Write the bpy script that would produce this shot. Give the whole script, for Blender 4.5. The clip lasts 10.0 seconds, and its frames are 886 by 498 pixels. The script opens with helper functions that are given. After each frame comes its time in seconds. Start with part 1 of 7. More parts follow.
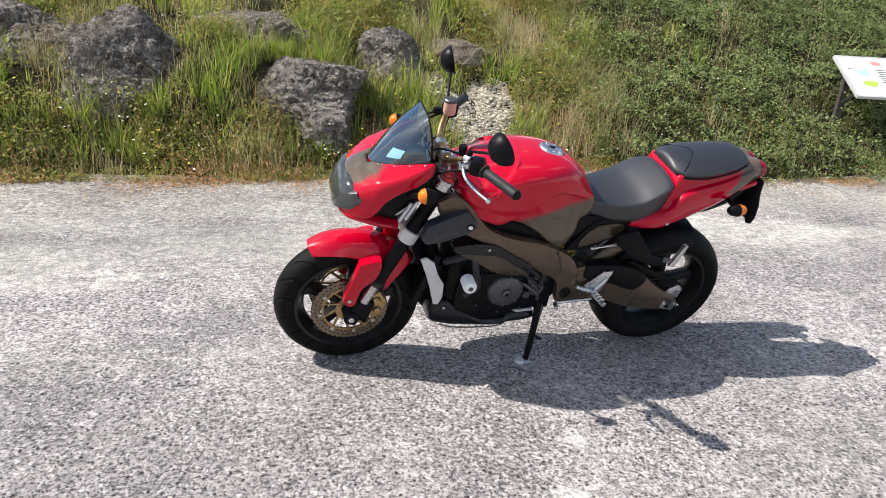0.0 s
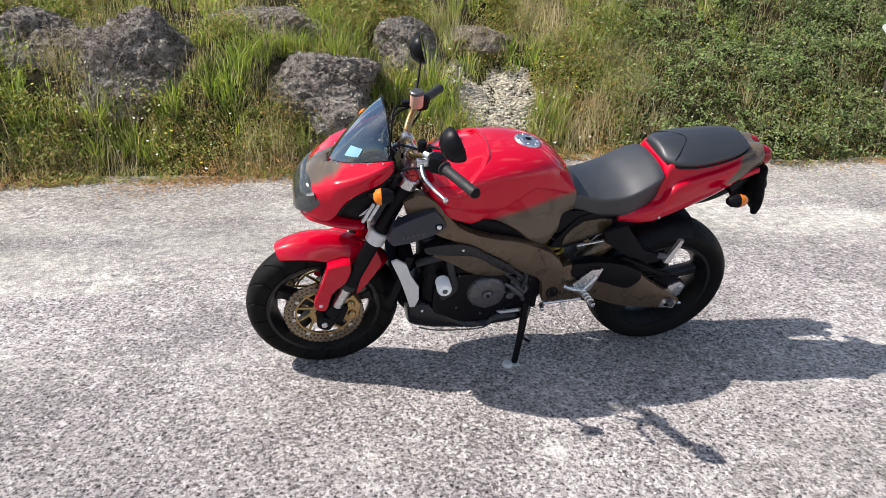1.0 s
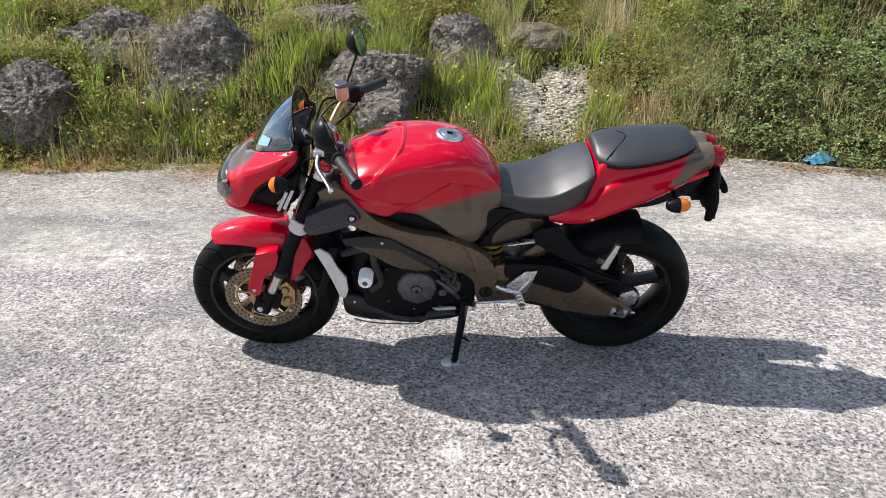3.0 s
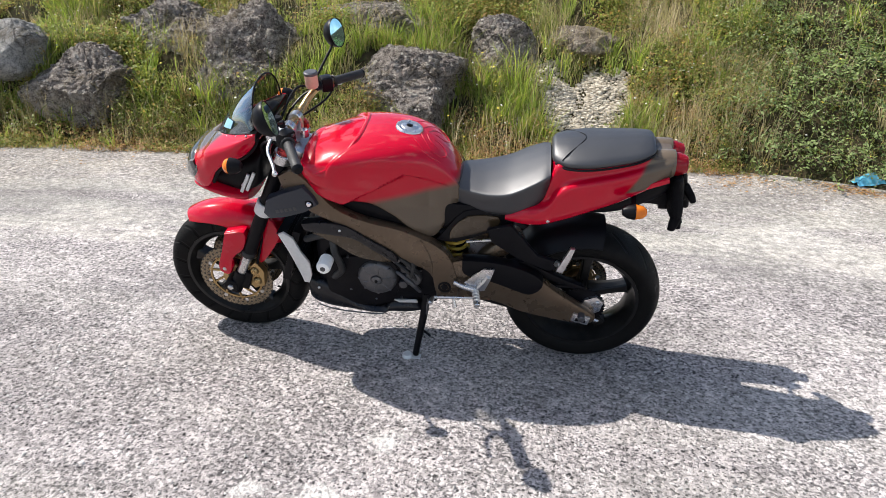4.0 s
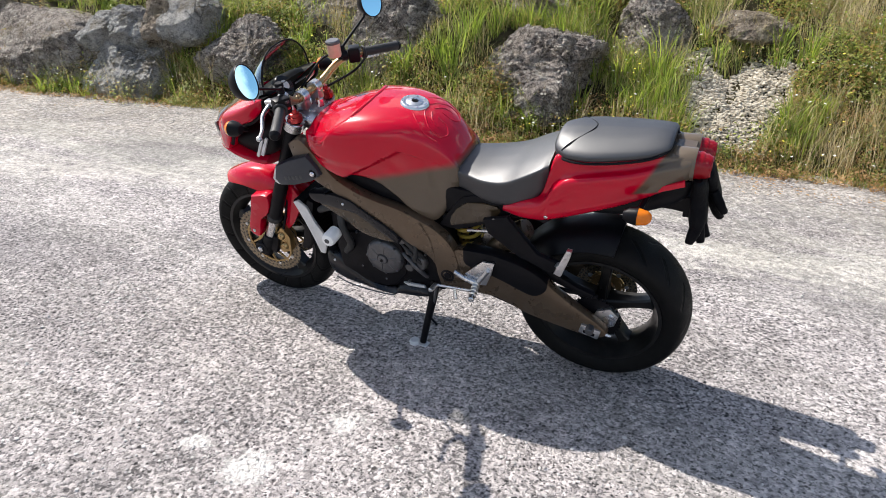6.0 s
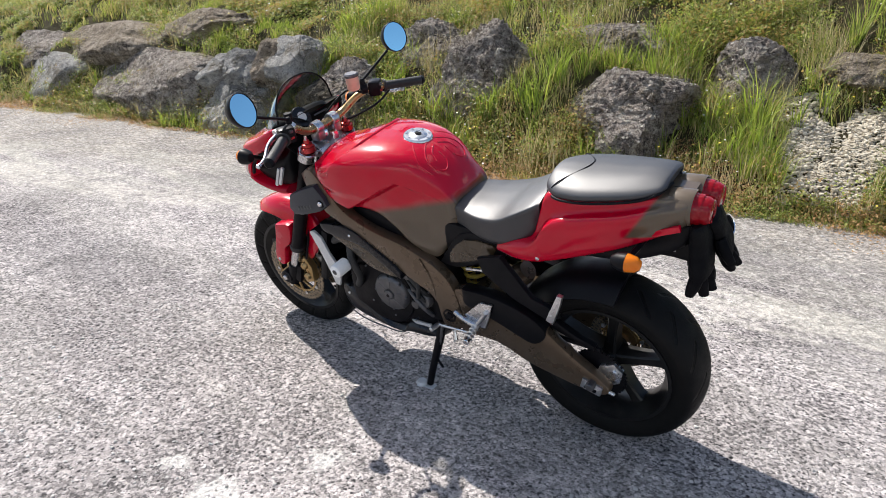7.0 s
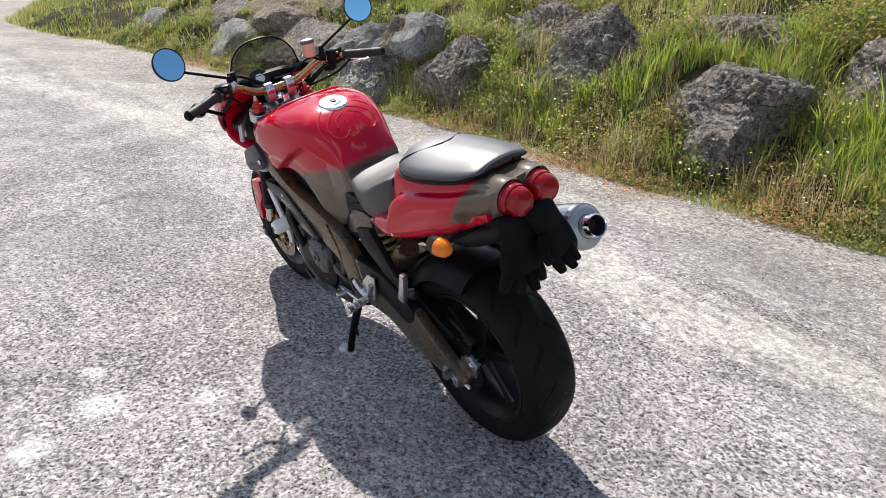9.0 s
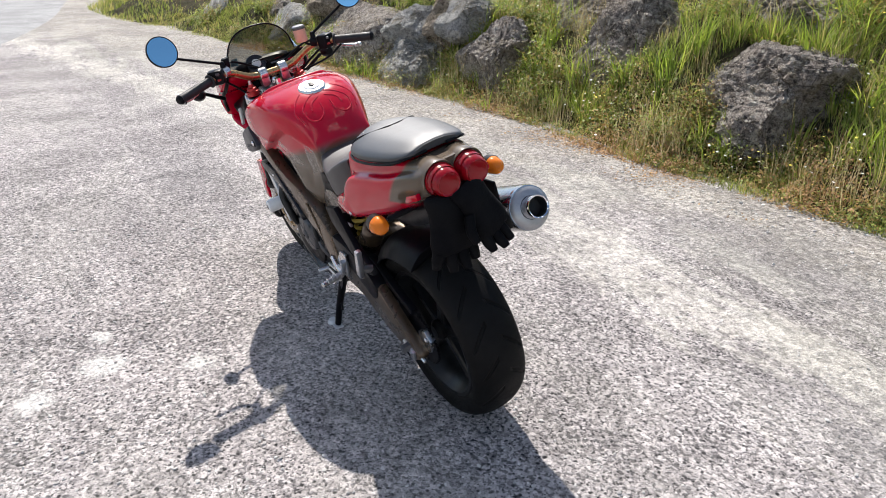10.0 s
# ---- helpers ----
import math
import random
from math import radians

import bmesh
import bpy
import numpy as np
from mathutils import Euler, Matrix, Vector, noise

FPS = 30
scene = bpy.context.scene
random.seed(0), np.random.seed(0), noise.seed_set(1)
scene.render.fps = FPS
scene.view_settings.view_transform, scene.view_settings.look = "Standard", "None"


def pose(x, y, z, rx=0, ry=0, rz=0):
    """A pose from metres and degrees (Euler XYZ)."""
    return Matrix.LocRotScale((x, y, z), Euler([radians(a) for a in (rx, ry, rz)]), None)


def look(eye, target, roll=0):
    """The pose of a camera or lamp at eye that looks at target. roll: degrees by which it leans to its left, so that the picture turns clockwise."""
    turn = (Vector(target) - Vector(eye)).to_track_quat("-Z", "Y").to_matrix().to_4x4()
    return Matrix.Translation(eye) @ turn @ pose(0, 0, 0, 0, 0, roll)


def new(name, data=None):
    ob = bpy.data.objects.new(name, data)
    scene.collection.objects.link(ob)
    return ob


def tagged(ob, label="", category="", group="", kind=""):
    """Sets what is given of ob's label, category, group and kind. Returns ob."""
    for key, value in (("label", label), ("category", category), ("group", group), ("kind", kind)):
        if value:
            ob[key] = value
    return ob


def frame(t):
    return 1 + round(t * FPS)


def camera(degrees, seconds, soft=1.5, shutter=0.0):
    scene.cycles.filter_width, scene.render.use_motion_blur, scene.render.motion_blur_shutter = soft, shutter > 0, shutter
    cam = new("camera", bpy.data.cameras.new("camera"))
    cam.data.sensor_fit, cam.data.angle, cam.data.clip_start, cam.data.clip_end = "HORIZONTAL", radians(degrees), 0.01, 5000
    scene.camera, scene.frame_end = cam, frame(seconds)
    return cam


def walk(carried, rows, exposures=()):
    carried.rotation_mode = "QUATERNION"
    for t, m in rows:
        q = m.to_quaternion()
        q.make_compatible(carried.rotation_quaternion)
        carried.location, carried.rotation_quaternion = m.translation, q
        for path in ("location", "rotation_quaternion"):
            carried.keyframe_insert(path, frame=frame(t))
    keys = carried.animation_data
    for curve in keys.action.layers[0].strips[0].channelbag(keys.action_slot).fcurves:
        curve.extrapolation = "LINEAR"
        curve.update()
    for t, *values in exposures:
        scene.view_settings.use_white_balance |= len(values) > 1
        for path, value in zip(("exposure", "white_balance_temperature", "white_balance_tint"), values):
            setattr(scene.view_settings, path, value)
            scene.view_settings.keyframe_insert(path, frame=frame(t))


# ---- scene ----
cam = camera(66.5, 10.0, 0.6)
PATH = [
    (0, (-0.913, -2.585, 1.534), (-0.481, -0.748, 0.786), 4.0),
    (0.5, (-0.747, -2.519, 1.545), (-0.371, -0.679, 0.776), 2.3),
    (1, (-0.588, -2.499, 1.538), (-0.316, -0.647, 0.751), 1.0),
    (1.5, (-0.356, -2.603, 1.540), (-0.228, -0.737, 0.750), 3.7),
    (2, (-0.179, -2.630, 1.548), (-0.145, -0.752, 0.777), 1.1),
    (2.5, (-0.003, -2.550, 1.511), (0.010, -0.670, 0.744), 2.8),
    (3, (0.148, -2.521, 1.515), (0.051, -0.652, 0.725), -0.3),
    (3.2, (0.231, -2.537, 1.508), (0.081, -0.673, 0.717), 0.0),
    (4.3, (0.683, -2.435, 1.468), (0.262, -0.612, 0.680), 1.9),
    (4.5, (0.743, -2.379, 1.450), (0.238, -0.592, 0.630), 2.2),
    (5, (0.835, -2.264, 1.464), (0.262, -0.500, 0.640), 1.1),
    (5.2, (0.873, -2.229, 1.456), (0.317, -0.464, 0.623), 2.5),
    (6.3, (1.295, -2.090, 1.435), (0.363, -0.480, 0.623), 1.7),
    (6.5, (1.356, -2.028, 1.405), (0.423, -0.373, 0.689), 4.5),
    (7, (1.482, -1.862, 1.395), (0.306, -0.370, 0.680), 0.3),
    (7.5, (1.750, -1.736, 1.380), (0.377, -0.423, 0.661), 3.4),
    (8, (1.914, -1.573, 1.371), (0.446, -0.356, 0.673), 1.1),
    (8.5, (1.985, -1.353, 1.376), (0.552, -0.142, 0.602), 1.8),
    (9, (2.125, -1.176, 1.373), (0.590, -0.091, 0.609), 2.2),
    (9.5, (2.328, -1.026, 1.405), (0.688, -0.139, 0.602), 1.8),
    (10, (2.367, -0.922, 1.401), (0.738, -0.028, 0.582), 0.7),
]
walk(cam, [(t, look(eye, target, roll)) for t, eye, target, roll in PATH],
     ((0.0, 0.41), (3.2, 0.43), (4.5, 0.56), (5.0, 0.60), (5.2, 0.59), (6.3, 0.47), (7.0, 0.44), (8.5, 0.42), (10.0, 0.47)))

# ---- world, sun, exposure ----
SUN_WAY = Vector((0.84, -0.15, -1.0)).normalized()      # the way the sunlight travels
SUN_UP = math.asin(-SUN_WAY.z)
world = bpy.data.worlds.new("world")
scene.world = world
world.use_nodes = True
wn = world.node_tree
wn.nodes.clear()
sky = wn.nodes.new("ShaderNodeTexSky")
sky.sky_type, sky.sun_disc = "NISHITA", False
sky.sun_elevation = SUN_UP
sky.sun_rotation = math.atan2(-SUN_WAY.x, -SUN_WAY.y)
sky.air_density, sky.dust_density = 1.0, 0.8
sky_bg = wn.nodes.new("ShaderNodeBackground")
sky_bg.inputs["Strength"].default_value = 0.112
sky_out = wn.nodes.new("ShaderNodeOutputWorld")
# Scattered fair-weather cloud over the whole sky.
sky_way = wn.nodes.new("ShaderNodeTexCoord").outputs["Generated"]
cloud = wn.nodes.new("ShaderNodeTexNoise")
cloud.inputs["Scale"].default_value, cloud.inputs["Detail"].default_value, cloud.inputs["Roughness"].default_value = 3.2, 7.0, 0.56
cover = wn.nodes.new("ShaderNodeMapRange")
cover.interpolation_type = "SMOOTHSTEP"
cover.inputs["From Min"].default_value, cover.inputs["From Max"].default_value, cover.inputs["To Max"].default_value = 0.53, 0.62, 0.90
white = wn.nodes.new("ShaderNodeMix")
white.data_type = "RGBA"
white.inputs[7].default_value = (10.0, 9.9, 9.9, 1)
wn.links.new(sky_way, cloud.inputs["Vector"])
wn.links.new(cloud.outputs[0], cover.inputs["Value"])
wn.links.new(cover.outputs[0], white.inputs[0])
wn.links.new(sky.outputs[0], white.inputs[6])
wn.links.new(white.outputs[2], sky_bg.inputs["Color"])
wn.links.new(sky_bg.outputs[0], sky_out.inputs["Surface"])

sun = bpy.data.lights.new("sun", "SUN")
sun.energy, sun.angle, sun.color = 4.95, radians(0.55), (1.0, 0.945, 0.885)
new("sun", sun).matrix_world = look(-20 * SUN_WAY, (0, 0, 0))


# ---- materials ----
class Nodes:
    """A material's node tree, with short calls for the nodes that the surfaces share."""

    def __init__(self, name):
        self.mat = bpy.data.materials.new(name)
        self.mat.use_nodes = True
        self.tree = self.mat.node_tree
        self.tree.nodes.clear()
        self.out = self.tree.nodes.new("ShaderNodeOutputMaterial")
        self.coord = self.tree.nodes.new("ShaderNodeTexCoord").outputs["Object"]

    def node(self, kind, **values):
        n = self.tree.nodes.new(kind)
        for key, value in values.items():
            self.put(n.inputs[key.replace("_", " ")], value)
        return n

    def put(self, socket, value):
        if isinstance(value, bpy.types.NodeSocket):
            self.tree.links.new(value, socket)
        elif isinstance(value, tuple) and len(value) == 3 and socket.type == "RGBA":
            socket.default_value = (*value, 1.0)
        else:
            socket.default_value = value

    def math(self, op, a, b=0.0, c=0.0):
        n = self.tree.nodes.new("ShaderNodeMath")
        n.operation = op
        for socket, value in zip(n.inputs, (a, b, c)):
            self.put(socket, value)
        return n.outputs[0]

    def noise(self, scale, detail=4.0, rough=0.55, warp=0.0, at=None):
        return self.node("ShaderNodeTexNoise", Vector=at or self.coord, Scale=scale, Detail=detail, Roughness=rough, Distortion=warp).outputs[0]

    def cells(self, scale, feature="F1", at=None, out="Distance"):
        n = self.node("ShaderNodeTexVoronoi", Vector=at or self.coord, Scale=scale)
        n.feature = feature
        return n.outputs[out]

    def step(self, value, low, high, to_low=0.0, to_high=1.0):
        n = self.node("ShaderNodeMapRange", Value=value)
        n.interpolation_type = "SMOOTHSTEP"
        for key, v in (("From Min", low), ("From Max", high), ("To Min", to_low), ("To Max", to_high)):
            n.inputs[key].default_value = v
        return n.outputs[0]

    def mix(self, fac, a, b, kind="MIX"):
        n = self.tree.nodes.new("ShaderNodeMix")
        n.data_type, n.blend_type = "RGBA", kind
        self.put(n.inputs[0], fac), self.put(n.inputs[6], a), self.put(n.inputs[7], b)
        return n.outputs[2]

    def axes(self, at=None):
        return self.node("ShaderNodeSeparateXYZ", Vector=at or self.coord).outputs

    def bump(self, height, strength, distance):
        return self.node("ShaderNodeBump", Height=height, Strength=strength, Distance=distance).outputs[0]

    def surface(self, **values):
        b = self.node("ShaderNodeBsdfPrincipled", **values)
        self.tree.links.new(b.outputs[0], self.out.inputs[0])
        return b


def shade(c, k):
    return tuple(min(1.0, v * k) for v in c)


def coated(name, base, rough=0.3, metal=0.0, coat=0.0, vary=0.12, grain=90.0, relief=0.05, dust=0.0, spec=0.5, coat_rough=0.05):
    """Painted, moulded or cast material: colour varied at two scales, uneven gloss, fine relief and, where asked, road dust."""
    n = Nodes(name)
    big, fine = n.noise(6.0, 3.0), n.noise(grain, 3.0)
    tone = n.math("ADD", n.math("MULTIPLY", big, 0.6), n.math("MULTIPLY", fine, 0.4))
    colour = n.mix(n.step(tone, 0.3, 0.7), shade(base, 1 - vary), shade(base, 1 + vary))
    gloss = n.step(n.noise(17.0, 4.0), 0.3, 0.75, max(0.02, rough * 0.8), min(1.0, rough * 1.25))
    if dust:
        mark = n.math("MULTIPLY", n.step(n.noise(23.0, 6.0, 0.7), 0.45, 0.75), dust)
        colour = n.mix(mark, colour, (0.33, 0.29, 0.24))
        gloss = n.math("ADD", gloss, n.math("MULTIPLY", mark, 0.4))
    n.surface(Base_Color=colour, Roughness=gloss, Metallic=metal, Coat_Weight=coat, Coat_Roughness=coat_rough, Coat_IOR=1.40,
              Specular_IOR_Level=spec, Normal=n.bump(fine, relief, 0.002))
    return n.mat


RED = (0.49, 0.0008, 0.020)
BRONZE = (0.114, 0.087, 0.062)


def two_tone(name, pick):
    """Red lacquer with a bronze-grey field; pick(n, x, y, z) gives the field's share."""
    n = Nodes(name)
    x, y, z = n.axes()
    share = pick(n, x, y, z)
    tone = n.noise(5.0, 3.0)
    red = n.mix(tone, shade(RED, 0.92), shade(RED, 1.08))
    flake = n.cells(900.0, out="Color")
    grey = n.mix(0.12, n.mix(tone, shade(BRONZE, 0.9), shade(BRONZE, 1.1)), flake, "SOFT_LIGHT")
    swirl = n.noise(60.0, 5.0, 0.7)
    n.surface(Base_Color=n.mix(share, red, grey), Roughness=n.step(swirl, 0.3, 0.8, 0.20, 0.26), Coat_Weight=1.0, Coat_IOR=1.38, Specular_IOR_Level=0.07,
              Metallic=n.math("MULTIPLY", share, 0.15), Coat_Roughness=n.step(swirl, 0.3, 0.8, 0.012, 0.030),
              Normal=n.bump(n.noise(9.0, 1.0), 0.02, 0.004))
    return n.mat


RED_PAINT = coated("red_lacquer", RED, 0.24, coat=1.0, vary=0.06, relief=0.01, dust=0.0, spec=0.09, coat_rough=0.02)
TANK_PAINT = two_tone("tank_lacquer", lambda n, x, y, z: n.step(
    n.math("SUBTRACT", n.math("ADD", n.math("MULTIPLY", x, 0.26), 0.787), z), -0.018, 0.022))
TAIL_PAINT = two_tone("tail_lacquer", lambda n, x, y, z: n.math("MULTIPLY", n.step(
    n.math("SUBTRACT", x, n.math("MULTIPLY", z, 0.62)), 0.262, 0.280), n.step(
    n.math("SUBTRACT", z, n.math("MULTIPLY", x, 0.1)), 0.765, 0.775)))
COWL_PAINT = two_tone("cowl_lacquer", lambda n, x, y, z: n.math("MULTIPLY", n.step(
    n.math("SUBTRACT", z, n.math("MULTIPLY", x, 0.62)), 1.356, 1.366), n.step(y, 0.055, 0.065, 1.0, 0.0)))
FRAME_PAINT = coated("bronze_frame_paint", (0.112, 0.078, 0.050), 0.31, metal=0.55, coat=0.3, vary=0.12, dust=0.08)
HOOD_PAINT = coated("bronze_grey_lacquer", BRONZE, 0.4, coat=1.0, vary=0.08, relief=0.01, spec=0.06, coat_rough=0.06)
BLACK_PLASTIC = coated("black_plastic", (0.0044, 0.0044, 0.0062), 0.42, vary=0.2, relief=0.12, dust=0.006, spec=0.14)
BLACK_SATIN = coated("black_satin_panel", (0.005, 0.0055, 0.0085), 0.30, coat=0.0, vary=0.15, dust=0.02, spec=0.4)
BLACK_METAL = coated("black_engine_metal", (0.0045, 0.0043, 0.0060), 0.48, metal=0.0, vary=0.25, relief=0.25, dust=0.008, spec=0.13)
GREY_METAL = coated("grey_cast_metal", (0.105, 0.105, 0.112), 0.45, metal=0.7, vary=0.2, relief=0.2, dust=0.12)
ALLOY = coated("brushed_alloy", (0.62, 0.62, 0.63), 0.3, metal=1.0, vary=0.1, relief=0.08, dust=0.06)
DUCT_SATIN = coated("dark_blue_grey_satin", (0.026, 0.030, 0.041), 0.36, vary=0.12, dust=0.02, spec=0.4)
DARK_BRONZE = coated("dark_bronze_gloss", (0.050, 0.034, 0.018), 0.25, metal=0.2, coat=0.4, vary=0.2, dust=0.05)
SATIN_STEEL = coated("satin_steel", (0.40, 0.41, 0.43), 0.22, metal=1.0, vary=0.12, relief=0.06)
END_STEEL = coated("bead_blasted_steel", (0.36, 0.37, 0.39), 0.42, metal=0.8, vary=0.1, relief=0.1)
CHROME = coated("polished_steel", (0.78, 0.78, 0.8), 0.09, metal=1.0, vary=0.04, relief=0.01)
SILVER = coated("silver_paint", (0.62, 0.63, 0.64), 0.35, metal=0.3, vary=0.08, dust=0.1)
GOLD = coated("gold_anodised", (0.42, 0.29, 0.135), 0.30, metal=0.9, vary=0.1, dust=0.05)
RED_ANODISED = coated("red_anodised", (0.42, 0.05, 0.05), 0.3, metal=0.7, vary=0.12)
SPRING_YELLOW = coated("yellow_spring_paint", (0.55, 0.38, 0.06), 0.35, coat=0.3, vary=0.12, dust=0.15)
WHITE_NYLON = coated("white_nylon", (0.86, 0.86, 0.85), 0.45, vary=0.05, dust=0.08)
RUBBER = coated("grip_rubber", (0.014, 0.014, 0.015), 0.62, vary=0.2, grain=240.0, relief=0.5)
PEACH_PLASTIC = coated("translucent_fluid_plastic", (0.66, 0.40, 0.30), 0.4, vary=0.1)
RIM_PAINT = coated("black_rim_paint", (0.0055, 0.0055, 0.006), 0.34, vary=0.2, dust=0.03, spec=0.35)
STICKER = coated("pale_blue_paper", (0.26, 0.50, 0.62), 0.5, vary=0.08)
GREY_MARK = coated("grey_lettering_paint", (0.045, 0.047, 0.05), 0.4, vary=0.08)
PALE_MARK = coated("pale_lettering_paint", (0.6, 0.58, 0.55), 0.4, vary=0.08)
GLOVE_LEATHER = coated("black_glove_leather", (0.0025, 0.0025, 0.0035), 0.7, vary=0.25, grain=160.0, relief=0.7, spec=0.12)


def vinyl():
    n = Nodes("black_seat_vinyl")
    pores = n.cells(420.0)
    worn = n.noise(7.0, 4.0)
    n.surface(Base_Color=n.mix(worn, (0.004, 0.005, 0.009), (0.007, 0.009, 0.015)),
              Roughness=n.step(worn, 0.3, 0.7, 0.50, 0.58), Specular_IOR_Level=0.95, Coat_Weight=0.3, Coat_Roughness=0.38, Coat_IOR=1.5,
              Normal=n.bump(n.math("ADD", pores, n.math("MULTIPLY", n.noise(30.0), 1.5)), 0.16, 0.0015))
    return n.mat


def tyre_rubber(name, lead):
    """Tyre rubber: slanting tread grooves by angle round the axle and distance from the crown, dusty shoulders."""
    n = Nodes(name)
    x, y, z = n.axes()
    turn = n.math("DIVIDE", n.math("ARCTAN2", z, x), 2 * math.pi)
    side = n.math("ABSOLUTE", y)
    slant = n.math("ADD", turn, n.math("MULTIPLY", n.math("POWER", side, 1.4), lead))
    half = n.math("MULTIPLY", n.math("GREATER_THAN", y, 0.0), 0.5)
    wave = n.math("FRACT", n.math("ADD", n.math("MULTIPLY", slant, 17.0), half))
    cut = n.math("MULTIPLY", n.step(n.math("ABSOLUTE", n.math("SUBTRACT", wave, 0.5)), 0.05, 0.09, 1.0, 0.0),
                 n.math("MULTIPLY", n.step(side, 0.012, 0.02), n.step(side, 0.062, 0.078, 1.0, 0.0)))
    height = n.math("ADD", n.math("MULTIPLY", cut, -1.0), n.math("MULTIPLY", n.noise(300.0), 0.12))
    colour = n.mix(n.noise(40.0, 5.0), (0.004, 0.004, 0.0045), (0.009, 0.0088, 0.0086))
    # The grooves' shade is put into the colour too, besides their depth.
    n.surface(Base_Color=n.mix(n.math("MULTIPLY", cut, 0.7), colour, (0.002, 0.002, 0.002)), Specular_IOR_Level=0.11,
              Roughness=n.step(n.noise(12.0), 0.3, 0.7, 0.5, 0.68), Normal=n.bump(height, 1.0, 0.008))
    return n.mat


def smoked():
    n = Nodes("smoked_screen_plastic")
    clear = n.node("ShaderNodeBsdfTransparent", Color=(0.42, 0.42, 0.39))
    # The gloss tint puts the blue of a reflected sky into the colour.
    gloss = n.node("ShaderNodeBsdfGlossy", Color=(0.74, 0.87, 1.0), Roughness=0.03)
    rim = n.node("ShaderNodeLayerWeight", Blend=0.5).outputs["Facing"]
    blend = n.node("ShaderNodeMixShader", Fac=n.math("ADD", n.math("MULTIPLY", n.math("POWER", rim, 2.2), 0.78), 0.14))
    n.put(blend.inputs[1], clear.outputs[0]), n.put(blend.inputs[2], gloss.outputs[0])
    n.tree.links.new(blend.outputs[0], n.out.inputs[0])
    return n.mat


def lens(name, tint, rough=0.12):
    n = Nodes(name)
    ribs = n.cells(160.0)
    n.surface(Base_Color=n.mix(n.noise(30.0), shade(tint, 0.9), shade(tint, 1.05)), Roughness=rough,
              Coat_Weight=0.5, Coat_Roughness=0.03, Coat_IOR=1.35, Specular_IOR_Level=0.2, Subsurface_Weight=0.15, Subsurface_Radius=(0.02, 0.01, 0.005),
              Normal=n.bump(ribs, 0.12, 0.002))
    return n.mat


SEAT_VINYL = vinyl()
FRONT_RUBBER = tyre_rubber("front_tyre_rubber", 2.2)
REAR_RUBBER = tyre_rubber("rear_tyre_rubber", 1.5)
SMOKED = smoked()
AMBER_LENS = lens("amber_lens", (0.74, 0.19, 0.012))
RED_LENS = lens("red_lens", (0.26, 0.004, 0.010), 0.1)
HEADLAMP = coated("headlamp_lens", (0.045, 0.050, 0.050), 0.10, coat=0.6, vary=0.25, grain=40.0, relief=0.2)
MIRROR = coated("blue_mirror_glass", (0.50, 0.84, 1.0), 0.02, metal=1.0, vary=0.01, relief=0.0)


def perforated():
    """Brake disc steel with rows of drilled holes, in the wheel's own plane."""
    n = Nodes("drilled_disc_steel")
    x, y, z = n.axes()
    radius = n.math("SQRT", n.math("ADD", n.math("MULTIPLY", x, x), n.math("MULTIPLY", z, z)))
    turn = n.math("DIVIDE", n.math("ARCTAN2", z, x), 2 * math.pi)
    u = n.math("SUBTRACT", n.math("FRACT", n.math("ADD", n.math("MULTIPLY", turn, 42.0), n.math("MULTIPLY", n.math("FLOOR", n.math("MULTIPLY", radius, 62.0)), 0.37))), 0.5)
    v = n.math("SUBTRACT", n.math("FRACT", n.math("MULTIPLY", radius, 62.0)), 0.5)
    d = n.math("ADD", n.math("MULTIPLY", u, u), n.math("MULTIPLY", v, v))
    hole = n.step(d, 0.05, 0.075, 1.0, 0.0)
    n.surface(Base_Color=n.mix(hole, n.mix(n.noise(25.0), (0.17, 0.135, 0.095), (0.30, 0.245, 0.175)), (0.01, 0.01, 0.01)),
              Metallic=n.math("SUBTRACT", 0.85, n.math("MULTIPLY", hole, 0.85)), Roughness=n.step(n.noise(300.0), 0.3, 0.7, 0.22, 0.36),
              Normal=n.bump(hole, -0.8, 0.003))
    return n.mat


DRILLED = perforated()


